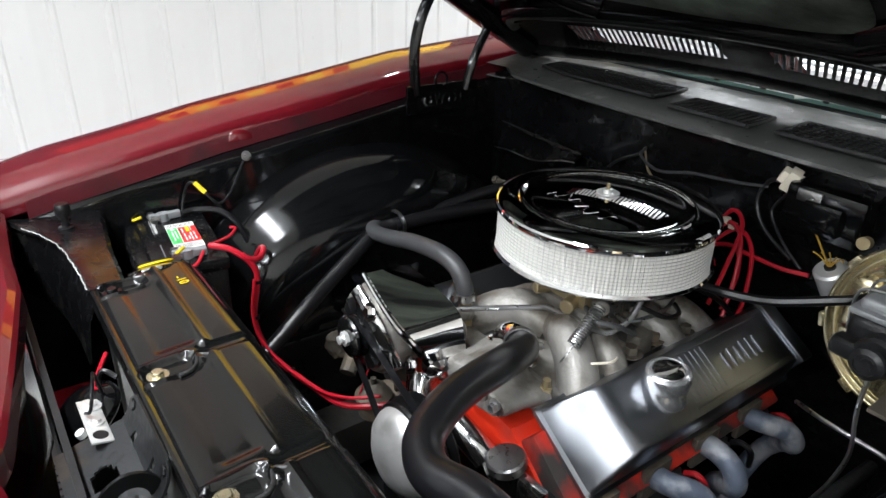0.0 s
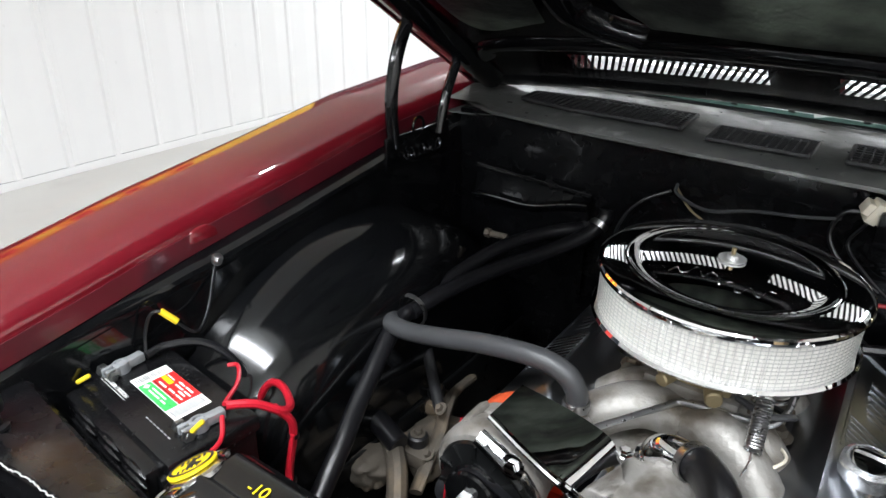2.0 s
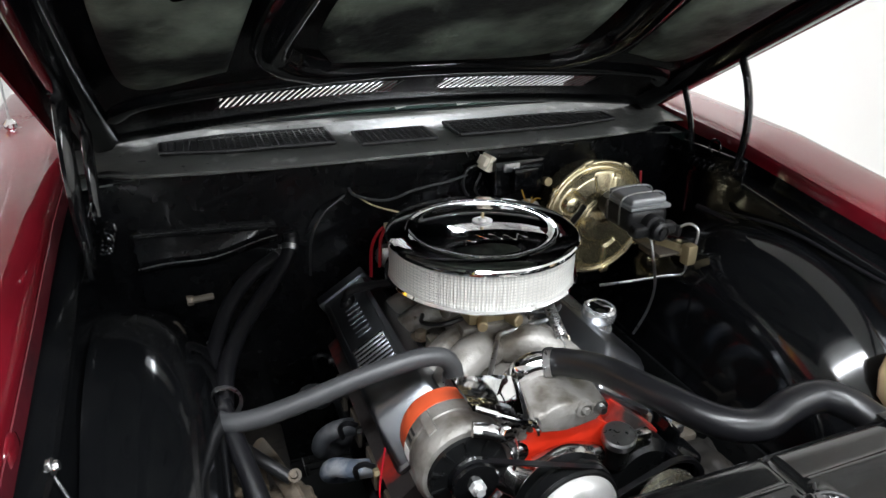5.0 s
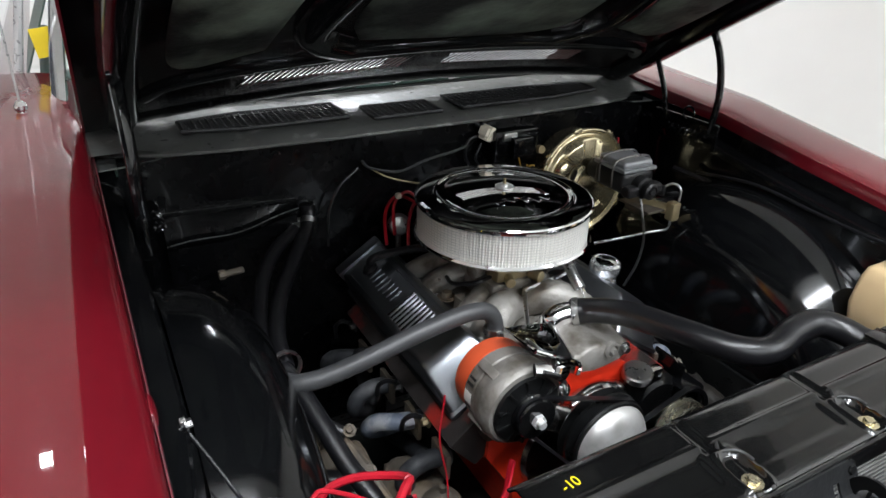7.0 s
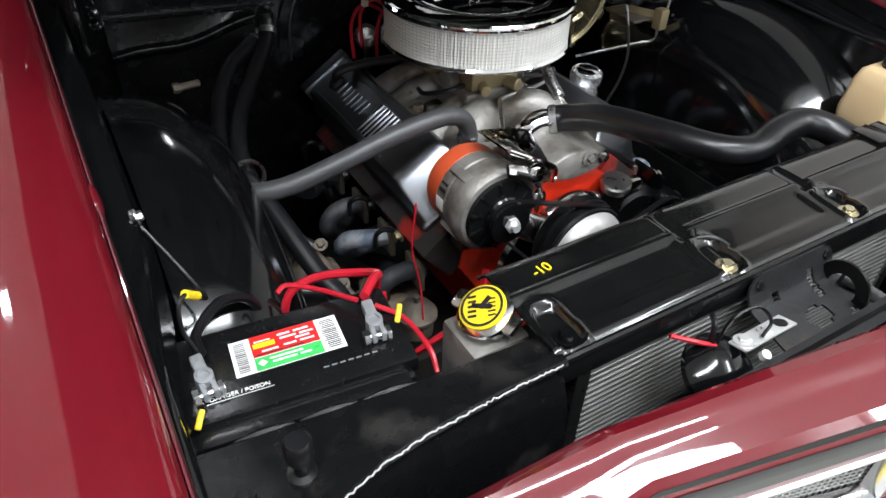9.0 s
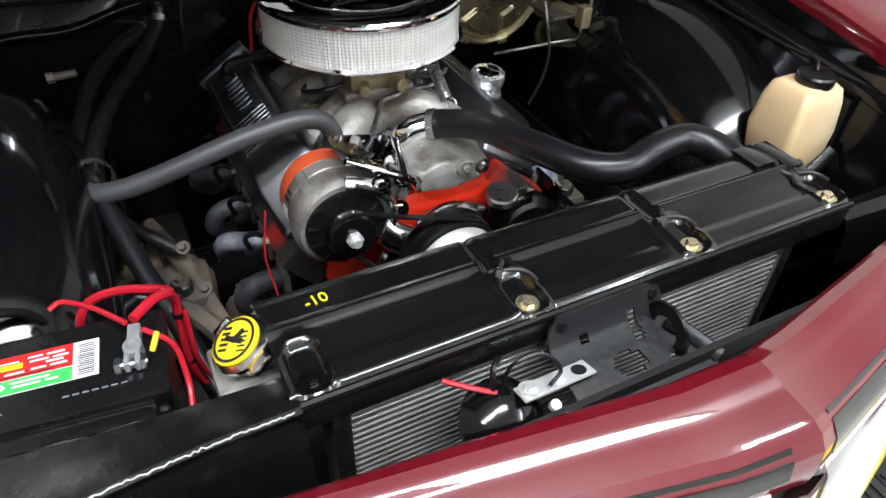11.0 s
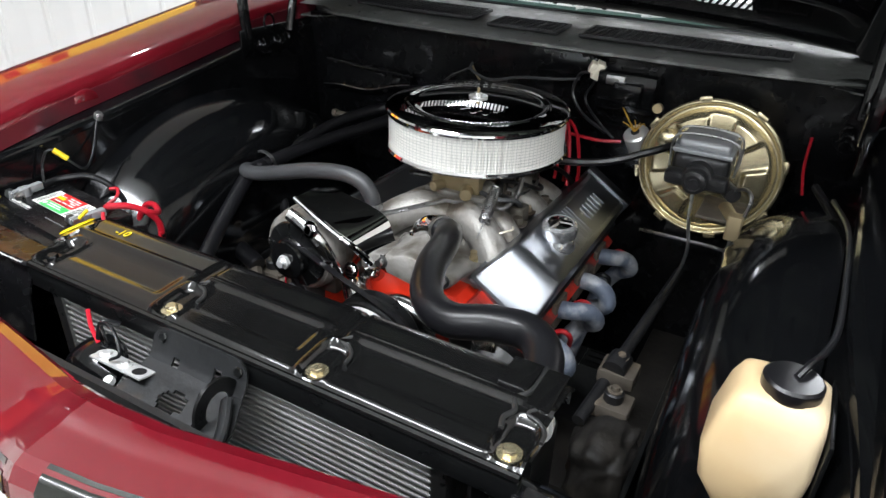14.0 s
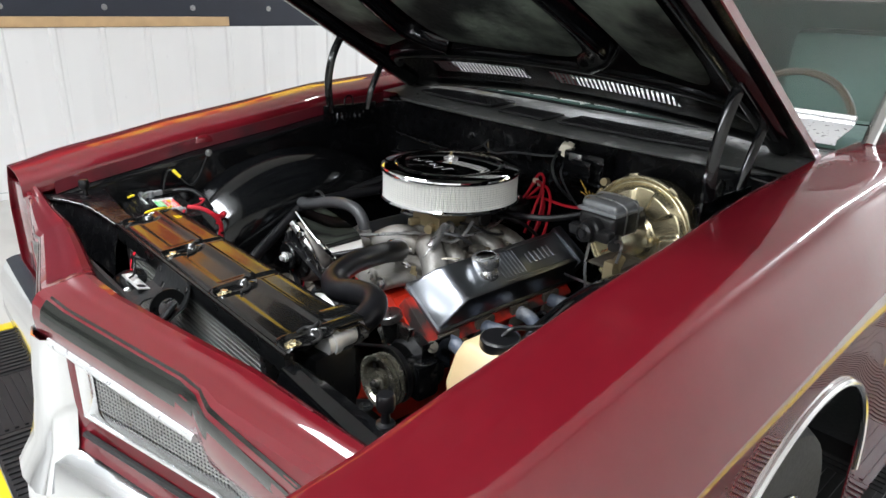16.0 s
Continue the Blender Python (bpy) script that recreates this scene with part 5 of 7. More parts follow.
grid(b, rows, cap=True)
intake = part("intake_manifold", b, CAST, engine, "grey cast aluminium intake manifold", smooth=50)
for s in (-1, 1):
    for yh, yt in ((0.515, 0.60), (0.60, 0.645), (0.77, 0.72), (0.86, 0.765)):
        b = bm_new()
        pipe(b, [(s * 0.145, yh, 0.735), (s * 0.11, (2 * yh + yt) / 3, 0.785), (s * 0.06, (yh + 2 * yt) / 3, 0.812), (s * 0.015, yt, 0.80)], 0.032 if yh < 0.55 else 0.025, 18, 6, flat=1.1)
        part("runner", b, CAST, intake, "cast runner")
b = box(bm_new(), -0.062, 0.062, 0.595, 0.77, 0.79, 0.828, 0.012)
part("carburettor_pad", b, CAST, intake)
b = box(bm_new(), -0.125, 0.125, 0.468, 0.512, 0.73, 0.775, 0.012)
part("water_crossover", b, CAST, intake)
b = bm_new()
lathe(b, [(0, 0), (0.036, 0), (0.038, 0.006), (0.034, 0.012), (0.028, 0.020), (0.026, 0.030), (0, 0.034)], 28, Matrix.Translation((-0.005, 0.498, 0.772)))
pipe(b, [(-0.005, 0.498, 0.795), (0.0, 0.495, 0.812), (0.016, 0.492, 0.824), (0.045, 0.484, 0.828)], 0.0225, 18, 6)
part("thermostat_housing", b, CHROME, engine, "chrome thermostat housing")
for x, y in ((-0.045, 0.505), (0.035, 0.512)):
    part("bolt", hexbolt(bm_new(), (x, y, 0.776), (x, y, 1), 0.008, 0.010), CHROME, engine)
b = rod(bm_new(), (0.112, 0.474, 0.772), (0.112, 0.474, 0.798), 0.009, 6)
rod(b, (0.112, 0.474, 0.797), (0.112, 0.474, 0.810), 0.006, 12)
part("temperature_sender", b, BRASS, engine, "brass temperature sender")
# nipple for the heater hose
b = rod(bm_new(), (-0.118, 0.505, 0.77), (-0.122, 0.505, 0.83), 0.011, 12)
rod(b, (-0.118, 0.505, 0.775), (-0.118, 0.505, 0.792), 0.017, 6)
part("hose_nipple", b, BRASS, engine, "brass hose nipple")
b = lathe(bm_new(), [(0.0165, 0), (0.0185, 0), (0.0185, 0.012), (0.0165, 0.012)], 20, Matrix.Translation((-0.122, 0.505, 0.818)))
box(b, -0.140, -0.128, 0.494, 0.500, 0.818, 0.830, 0.001)
part("hose_clamp", b, STEEL, engine)

# carburettor
carb = part("carburettor", box(bm_new(), -0.065, 0.065, 0.60, 0.765, 0.828, 0.848, 0.004), CAST, engine, "gold tinted four barrel carburettor")
b = box(bm_new(), -0.052, 0.052, 0.605, 0.76, 0.848, 0.885, 0.008)
part("carburettor_body", b, BRASS, carb, "gold zinc carburettor body")
b = lathe(bm_new(), [(0.060, 0), (0.060, 0.026), (0.056, 0.028), (0.052, 0.0)], 30, Matrix.Translation((0, 0.683, 0.884)))
part("air_horn", b, CAST, carb)
for x, y, z, r in ((0.062, 0.63, 0.86, 0.014), (0.066, 0.70, 0.858, 0.018), (-0.064, 0.66, 0.86, 0.016), (-0.06, 0.73, 0.855, 0.013), (0.03, 0.598, 0.856, 0.012), (-0.03, 0.598, 0.858, 0.010)):
    d = Vector((x, y - 0.683, 0)).normalized()
    b = rod(bm_new(), Vector((x, y, z)) - d * 0.01, Vector((x, y, z)) + d * 0.018, r, 16, bev=0.002)
    part("carburettor_fitting", b, BRASS if r < 0.014 else CAST, carb)
b = bm_new()
pipe(b, [(0.07, 0.62, 0.85), (0.085, 0.60, 0.86), (0.095, 0.585, 0.875)], 0.003, 6)
pipe(b, [(0.065, 0.66, 0.84), (0.11, 0.64, 0.85), (0.13, 0.70, 0.86), (0.10, 0.78, 0.86)], 0.003, 6)
pipe(b, [(0.05, 0.60, 0.835), (0.09, 0.57, 0.825), (0.10, 0.535, 0.825)], 0.0025, 6)
box(b, 0.070, 0.074, 0.62, 0.68, 0.835, 0.862, 0.001)
part("throttle_linkage", b, STEEL, carb, "steel throttle linkage")
b = bm_new()
S0, S1 = Vector((0.094, 0.590, 0.884)), Vector((0.099, 0.535, 0.838))
ax_ = (S1 - S0).normalized()
u_ = ax_.orthogonal().normalized()
v_ = ax_.cross(u_)
pipe(b, [S0 + (S1 - S0) * (a / 110) + 0.0095 * (math.cos(a) * u_ + math.sin(a) * v_) for a in np.linspace(0, 110, 420)], 0.0018, 5, raw=True)
pipe(b, [S1, S1 + Vector((0.0, -0.012, -0.012)), Vector((0.095, 0.515, 0.812))], 0.0014, 5)
part("return_spring", b, STEEL, carb, "coiled steel return spring")
# levers, choke housing, vacuum hoses and wires round the carburettor
b = lathe(bm_new(), [(0, 0), (0.022, 0), (0.024, 0.004), (0.024, 0.016), (0.020, 0.020), (0, 0.021)], 24, along((0.066, 0.735, 0.868), (0.1, 0.735, 0.868)))
part("choke_housing", b, IRON, carb, "dark round choke housing")
for y, z, w, h in ((0.615, 0.842, 0.020, 0.034), (0.668, 0.836, 0.014, 0.050), (0.705, 0.848, 0.026, 0.026)):
    b = box(bm_new(), 0.074, 0.078, y, y + w, z - h / 2, z + h / 2, 0.0015)
    rod(b, (0.070, y + w / 2, z), (0.088, y + w / 2, z), 0.006, 10)
    part("throttle_lever", b, DIRTY, carb, "dull steel throttle lever")
for pts, r, mm in (([(0.06, 0.60, 0.862), (0.10, 0.575, 0.868), (0.128, 0.60, 0.862), (0.125, 0.64, 0.835), (0.10, 0.67, 0.82)], 0.0045, HEATER), ([(0.075, 0.655, 0.87), (0.115, 0.66, 0.872), (0.135, 0.70, 0.85), (0.12, 0.76, 0.83), (0.08, 0.80, 0.82)], 0.004, RUBBER), ([(-0.06, 0.62, 0.86), (-0.10, 0.61, 0.862), (-0.12, 0.66, 0.84), (-0.10, 0.72, 0.82)], 0.0045, RUBBER), ([(0.03, 0.77, 0.85), (0.09, 0.80, 0.86), (0.13, 0.84, 0.84), (0.15, 0.88, 0.80)], 0.005, RUBBER)):
    b = bm_new()
    pipe(b, pts, r, 8, 6)
    part("vacuum_hose", b, mm, carb, "small vacuum hose")
b = bm_new()
pipe(b, [(0.10, 0.535, 0.80), (0.125, 0.55, 0.815), (0.135, 0.585, 0.81), (0.12, 0.62, 0.80)], 0.0022, 6, 6)
part("sender_wire", b, WHITEP, carb, "thin pale sender wire")
for x, y, z, r in ((0.10, 0.60, 0.795, 0.010), (0.115, 0.655, 0.80, 0.012), (0.108, 0.72, 0.798, 0.011), (0.12, 0.79, 0.795, 0.010), (-0.105, 0.61, 0.795, 0.011), (-0.11, 0.70, 0.797, 0.012)):
    b = hexbolt(bm_new(), (x, y, z - 0.012), (x, y, z + 1), r, 0.014)
    part("manifold_bolt", b, DIRTY, intake)
for x, y in ((0.098, 0.63), (0.105, 0.69), (0.10, 0.76), (-0.10, 0.65), (-0.10, 0.75)):
    b = box(bm_new(), x - 0.014, x + 0.014, y - 0.02, y + 0.016, 0.765, 0.812, 0.006)
    part("casting_boss", b, CASTD, intake, "grimy casting boss")
# fuel line
b = bm_new()
pipe(b, [(0.118, 0.655, 0.885), (0.122, 0.625, 0.862), (0.112, 0.600, 0.845), (0.095, 0.590, 0.843), (0.045, 0.584, 0.841), (0.004, 0.580, 0.838), (-0.006, 0.576, 0.838), (-0.014, 0.566, 0.837), (-0.05, 0.507, 0.836), (-0.086, 0.448, 0.834), (-0.093, 0.436, 0.826), (-0.094, 0.430, 0.80), (-0.09, 0.42, 0.72)], 0.0045, 10, 6)
part("fuel_line", b, STEEL, engine, "bent steel fuel line")

# exhaust headers; the passenger's run lower
for s in (-1, 1):
    dz = 0.012 if s > 0 else -0.055
    for i, y in enumerate((0.485, 0.60, 0.72, 0.84)):
        b = bm_new()
        yy = y - 0.015
        sg = 1 if i % 2 else -0.4
        xo = -0.024 if s > 0 else -0.012
        pipe(b, [(s * (0.245 + 1.5 * xo), yy, 0.655 + dz), (s * (0.285 + xo), yy, 0.663 + dz), (s * (0.318 + xo), yy + 0.022 * sg + 0.01, 0.650 + dz), (s * (0.326 + xo), yy + 0.035 * sg + 0.02, 0.618 + dz), (s * (0.290 + xo), yy + 0.035 * sg + 0.05, 0.580 + dz), (s * 0.235, yy + 0.08, 0.53), (s * 0.20, 0.85, 0.36)], 0.0175, 16, 6)
        # all passenger tubes but one take the shade-darkened coating
        part("header_tube", b, HEADER if s > 0 or i == 1 else HEADERD, engine, "blue grey coated exhaust tube" if s > 0 or i == 1 else "coated exhaust tube, coloured dark for shade")
        b = box(bm_new(), s * 0.238, s * 0.248, y - 0.045, y + 0.015, 0.628 + dz, 0.684 + dz, 0.003)
        part("port_flange", b, DIRTY, engine)
        b = bm_new()
        pipe(b, [(s * 0.255, y + 0.045, 0.655), (s * 0.272, y + 0.047, 0.664), (s * 0.285, y + 0.055, 0.650), (s * 0.275, y + 0.085, 0.60)], 0.005, 8)
        part("spark_plug_boot", b, REDD if s > 0 and i != 2 else RUBBER, engine, "plug boot and lead")
        part("bolt", hexbolt(bm_new(), (s * 0.248, y + 0.03, 0.655), (s * 0.5, y + 0.03, 0.655), 0.008, 0.012), BRASS if i == 0 else IRON, engine)

# water pump, pulleys and belts
b = bm_new()
rows = []
for y, f in ((0.475, 1.08), (0.455, 1.02), (0.435, 0.97), (0.412, 0.95), (0.402, 0.93), (0.397, 0.89), (0.395, 0.82)):
    rows.append([(0.038 + (x - 0.038) * f, y, 0.785 + (z - 0.785) * f) for x, z in [(-0.026, 0.762), (-0.032, 0.772), (-0.034, 0.785), (-0.030, 0.796), (-0.022, 0.803), (-0.012, 0.802), (-0.005, 0.806), (0.015, 0.812), (0.04, 0.811), (0.06, 0.804), (0.08, 0.797), (0.10, 0.797), (0.113, 0.793), (0.118, 0.784), (0.112, 0.772), (0.095, 0.760), (0.06, 0.754), (0.03, 0.752)]])
grid(b, rows, close_v=True, cap=True)
part("front_casting", b, CAST, engine, "cast aluminium front housing", smooth=60)
b = lathe(bm_new(), [(0.016, 0), (0.016, 0.008), (0.011, 0.010), (0.010, 0.004), (0, 0.004)], 20, along((0.062, 0.398, 0.793), (0.062, 0, 0.793)))
part("bolt_boss", b, CAST, engine)
part("bolt", hexbolt(bm_new(), (0.062, 0.394, 0.793), (0.062, 0, 0.793), 0.007, 0.01), CAST, engine)
for x, y, z, r in ((-0.072, 0.43, 0.80, 0.021), (-0.05, 0.405, 0.775, 0.015)):
    b = rod(bm_new(), (x, y + 0.03, z), (x - 0.004, y - 0.012, z + 0.004), r, 20, bev=0.004)
    rod(b, (x - 0.004, y - 0.012, z + 0.004), (x - 0.005, y - 0.024, z + 0.006), r * 0.55, 6)
    part("pump_fitting", b, CAST, engine, "cast pump fitting")
b = bm_new()
pipe(b, [(-0.105, 0.50, 0.80), (-0.09, 0.46, 0.815), (-0.065, 0.43, 0.815), (-0.055, 0.41, 0.79)], 0.012, 12, 6)
part("bypass_elbow", b, CAST, engine, "cast bypass elbow")
for x, z in ((0.095, 0.785), (-0.03, 0.785)):
    part("bolt", hexbolt(bm_new(), (x, 0.396, z), (x, 0, z), 0.008, 0.011), STEEL, engine)
b = bm_new()
pipe(b, [(-0.02, 0.385, 0.70), (0.02, 0.375, 0.72), (0.06, 0.38, 0.71), (0.09, 0.39, 0.69)], 0.022, 14, 6)
part("pump_outlet", b, CHROME_W, engine, "bright pump outlet")
b = rod(bm_new(), (0, 0.40, 0.68), (0, 0.30, 0.68), 0.035, 20)
pipe(b, [(-0.03, 0.37, 0.68), (-0.07, 0.385, 0.70), (-0.09, 0.40, 0.72)], 0.028, 14)
part("water_pump", b, CHROME_W, engine, "bright water pump")
WP = Vector((0.002, 0.30, 0.675))
m = along(WP + Vector((0, 0.03, 0)), WP - Vector((0, 1, 0)))
b = lathe(bm_new(), [(0.03, -0.02), (0.080, -0.02), (0.083, -0.016), (0.070, -0.008), (0.083, 0.0), (0.083, 0.006), (0.070, 0.014), (0.080, 0.022), (0.078, 0.027), (0.07, 0.028)], 48, m)
pump_pulley = part("pump_pulley", b, BLACKS, engine, "grooved black pulley with domed silver face")
b = lathe(bm_new(), [(0.074, 0.026), (0.072, 0.034), (0.064, 0.046), (0.045, 0.058), (0.022, 0.064), (0, 0.065)], 48, m)
part("pulley_dome", b, SPUN, pump_pulley, "satin silver domed face")
b = lathe(bm_new(), [(0.03, 0), (0.08, 0.0), (0.083, 0.006), (0.070, 0.014), (0.083, 0.022), (0.078, 0.030), (0.02, 0.034), (0, 0.034)], 40, along((0, 0.345, 0.535), (0, 0, 0.535)))
part("crank_pulley", b, BLACKS, engine)


def belt(a, ra, c, rc, y, name="fan_belt"):
    b = bm_new()
    a, c = Vector((a[0], 0, a[1])), Vector((c[0], 0, c[1]))
    d = (c - a).normalized()
    nrm = Vector((-d.z, 0, d.x))
    pts = []
    base = math.atan2(nrm.z, nrm.x)
    for k in range(13):
        t = base + math.pi * k / 12
        pts.append(a + ra * Vector((math.cos(t), 0, math.sin(t))))
    for k in range(13):
        t = base + math.pi + math.pi * k / 12
        pts.append(c + rc * Vector((math.cos(t), 0, math.sin(t))))
    cen = sum((p for p in pts), Vector()) / len(pts)
    rows = []
    for p in pts:
        o = (p - cen).normalized() * 0.0045
        rows.append([p + Vector((0, y - 0.0055, 0)) + o, p + Vector((0, y + 0.0055, 0)) + o, p + Vector((0, y + 0.004, 0)) - o, p + Vector((0, y - 0.004, 0)) - o])
    grid(b, rows, close_u=True, close_v=True)
    part(name, b, RUBBER, engine, "black rubber V belt", smooth=50)


belt((-0.164, 0.788), 0.030, (WP.x, WP.z), 0.079, 0.318)
belt((0.215, 0.628), 0.062, (0.0, 0.535), 0.074, 0.332)

# ---- alternator ----
alt = thing("alternator", (-0.165, 0.38, 0.72), "grey alternator with orange rear housing and black fan", "alternator")
AC = Vector((-0.167, 0.455, 0.788))
m = along(AC, AC - Vector((0, 1, 0)))
b = lathe(bm_new(), [(0, -0.006), (0.05, -0.004), (0.064, 0.004), (0.068, 0.014), (0.068, 0.040), (0.066, 0.042)], 40, m)
part("rear_housing", b, ORANGE2, alt, "orange rear housing")
b = lathe(bm_new(), [(0.067, 0.040), (0.070, 0.044), (0.070, 0.066), (0.068, 0.068), (0.068, 0.072), (0.072, 0.074), (0.075, 0.096), (0.074, 0.110), (0.068, 0.118), (0.060, 0.120), (0.045, 0.117), (0, 0.117)], 40, m)
body = part("case", b, CAST, alt, "grey cast case")
b = lathe(bm_new(), [(0.050, 0.118), (0.060, 0.119), (0.062, 0.121), (0.060, 0.126), (0.05, 0.129), (0.034, 0.132), (0, 0.134)], 40, m)
fan = part("fan", b, BLACKS, alt, "black fan disc")
for k in range(11):
    a = 2 * math.pi * k / 11
    part("fan_blade", box(bm_new(), 0.036, 0.060, -0.002, 0.002, 0.118, 0.1315, 0, m @ Matrix.Rotation(a, 4, "Z")), BLACKS, fan)
b = lathe(bm_new(), [(0.015, 0.128), (0.035, 0.130), (0.036, 0.134), (0.027, 0.141), (0.036, 0.148), (0.034, 0.152), (0.016, 0.153), (0, 0.153)], 32, m)
part("pulley", b, BLACK, alt)
b = rod(bm_new(), AC - Vector((0, 0.152, 0)), AC - Vector((0, 0.160, 0)), 0.0125, 6)
rod(b, AC - Vector((0, 0.160, 0)), AC - Vector((0, 0.168, 0)), 0.007, 12)
part("pulley_nut", b, FINS, alt, "plated pulley nut")
for k in range(4):
    a = 2 * math.pi * (k + 0.4) / 4
    box(b2 := bm_new(), 0.068, 0.077, -0.008, 0.008, 0.05, 0.096, 0.003, m @ Matrix.Rotation(a, 4, "Z"))
    part("boss", b2, CAST, body)
# stickers on the case, towards the passenger side
for t0, t1, y0, y1, mm in ((2.95, 3.25, 0.046, 0.066, LABEL_W), (2.72, 2.80, 0.047, 0.064, INK), (2.58, 2.64, 0.047, 0.064, INK), (3.32, 3.36, 0.047, 0.064, INK)):
    rs = []
    for a in np.linspace(t0, t1, 6):
        w = m @ Vector((0, 0, 0))
        rs.append([AC + Vector((0.0712 * math.cos(a), -yy, 0.0712 * math.sin(a))) for yy in (y0, y1)])
    part("sticker", sheet(rs, 0.0004), mm, body, "small printed sticker")
# chrome bracket plate and slotted adjusting arm
front = spline([(-0.162, 0.333, 0.898), (-0.120, 0.334, 0.873), (-0.083, 0.338, 0.850), (-0.060, 0.345, 0.834), (-0.045, 0.358, 0.812), (-0.034, 0.372, 0.790)], 6)
back = spline([(-0.163, 0.415, 0.893), (-0.120, 0.425, 0.880), (-0.075, 0.432, 0.866), (-0.045, 0.434, 0.852), (-0.030, 0.432, 0.828), (-0.020, 0.430, 0.800)], 6)
rs = []
for a, c in zip(front, back):
    rs.append([a.lerp(c, t) for t in np.linspace(0, 1, 9)])
part("bracket_plate", sheet(rs, 0.003), CHROME, alt, "curved chrome bracket plate", smooth=60)
b = bm_new()
pipe(b, front, lambda t: 0.0045 + 0.002 * t, 10, raw=True)
part("bracket_edge", b, CHROME, alt, "rolled chrome edge")
b = bm_new()
pipe(b, [(-0.168, 0.322, 0.872), (-0.135, 0.320, 0.860), (-0.108, 0.324, 0.835), (-0.092, 0.332, 0.800), (-0.085, 0.345, 0.765)], 0.011, 10, 8, flat=0.35)
part("adjusting_arm", b, CHROME_W, alt, "slotted adjusting arm")
b = bm_new()
pipe(b, [(-0.155, 0.316, 0.868), (-0.125, 0.315, 0.852), (-0.106, 0.319, 0.828)], 0.0035, 6, 8)
part("arm_slot", b, INK, alt, "dark slot")
b = lathe(bm_new(), [(0, 0), (0.026, 0), (0.028, 0.01), (0.020, 0.035), (0.012, 0.045), (0, 0.046)], 20, along((-0.06, 0.43, 0.75), (-0.075, 0.36, 0.765)))
part("bracket_foot", b, CHROME_W, alt, "bright bracket foot")
for p in ((-0.118, 0.318, 0.856), (-0.070, 0.362, 0.770), (-0.05, 0.395, 0.80)):
    part("bolt", hexbolt(bm_new(), p, Vector(p) - Vector((0, 1, -0.3)), 0.009, 0.009), CHROME, alt)
b = box(bm_new(), -0.20, -0.13, 0.39, 0.44, 0.68, 0.735, 0.01)
part("lower_bracket", b, DIRTY, alt)

# ---- power steering pump ----
ps = thing("steering_pump", (0.16, 0.38, 0.60), "black power steering pump with silver cap", "pump")
b = lathe(bm_new(), [(0, 0), (0.06, 0), (0.070, 0.01), (0.070, 0.055), (0.055, 0.072), (0, 0.075)], 28, along((0.195, 0.45, 0.622), (0.195, 0.3, 0.622)))
part("reservoir", b, BLACKS, ps)
b = rod(bm_new(), (0.140, 0.395, 0.66), (0.133, 0.386, 0.715), 0.021, 20)
part("filler_neck", b, BLACKS, ps)
b = lathe(bm_new(), [(0, 0), (0.026, 0), (0.029, 0.003), (0.029, 0.016), (0.026, 0.019), (0, 0.020)], 28, along((0.135, 0.389, 0.710), (0.131, 0.382, 0.75)))
part("cap", b, STEEL, ps, "silver filler cap")
PP = along((0.203, 0.335, 0.612), (0.205, 0.2, 0.618))
b = lathe(bm_new(), [(0.012, 0), (0.054, 0.0), (0.060, 0.003), (0.061, 0.007), (0.050, 0.012), (0.061, 0.017), (0.061, 0.021), (0.050, 0.026), (0.061, 0.031), (0.062, 0.034), (0.059, 0.036), (0.050, 0.034), (0.046, 0.028), (0.030, 0.024), (0.024, 0.026), (0.022, 0.034), (0.012, 0.036), (0, 0.036)], 44, PP)
pulley = part("pulley", b, PULLEY, ps, "dull tan zinc pulley")
b = lathe(bm_new(), [(0, 0.034), (0.009, 0.034), (0.009, 0.042), (0.006, 0.044), (0.006, 0.050), (0, 0.050)], 12, PP)
part("pulley_nut", b, STEEL, pulley)
for k in range(3):
    b = lathe(bm_new(), [(0, 0.0285), (0.007, 0.0285), (0.007, 0.0272)], 14, PP @ Matrix.Rotation(2.1 * k, 4, "Z") @ Matrix.Translation((0.038, 0, 0)))
    part("pulley_hole", b, INK, pulley, smooth=0)
b = box(bm_new(), 0.155, 0.205, 0.385, 0.405, 0.655, 0.712, 0.006)
part("bracket", b, CHROME_W, ps, "bright bracket")
b = box(bm_new(), 0.232, 0.288, 0.345, 0.405, 0.585, 0.668, 0.010)
box(b, 0.255, 0.262, 0.38, 0.46, 0.62, 0.70, 0.003)
part("mounting_bracket", b, BLACK, ps, "black pump mounting bracket")
part("bolt", hexbolt(bm_new(), (0.262, 0.405, 0.69), (0.4, 0.36, 0.76), 0.008, 0.010), CASTD, ps)

# ---- air cleaner ----
air = thing("air_cleaner", (0, 0.683, 0.90), "round chrome air cleaner with white pleated filter", "air cleaner")
A0 = Matrix.Translation((0.002, 0.683, 0))
b = lathe(bm_new(), [(0.05, 0.908), (0.10, 0.908), (0.155, 0.917), (0.176, 0.921), (0.179, 0.925), (0.176, 0.929), (0.16, 0.928)], 72, A0)
part("base_pan", b, CHROME, air, "chrome base pan")
b = bm_new()
rows = []
N = 360
for z in (0.928, 0.995):
    rows.append([(0.002 + (0.166 + (0.0035 if k % 2 else 0)) * math.cos(2 * math.pi * k / N), 0.683 + (0.166 + (0.0035 if k % 2 else 0)) * math.sin(2 * math.pi * k / N), z) for k in range(N)])
grid(b, rows, close_v=True)
flt = part("filter_element", b, PAPER, air, "white pleated paper element", smooth=0)
b = bm_new()
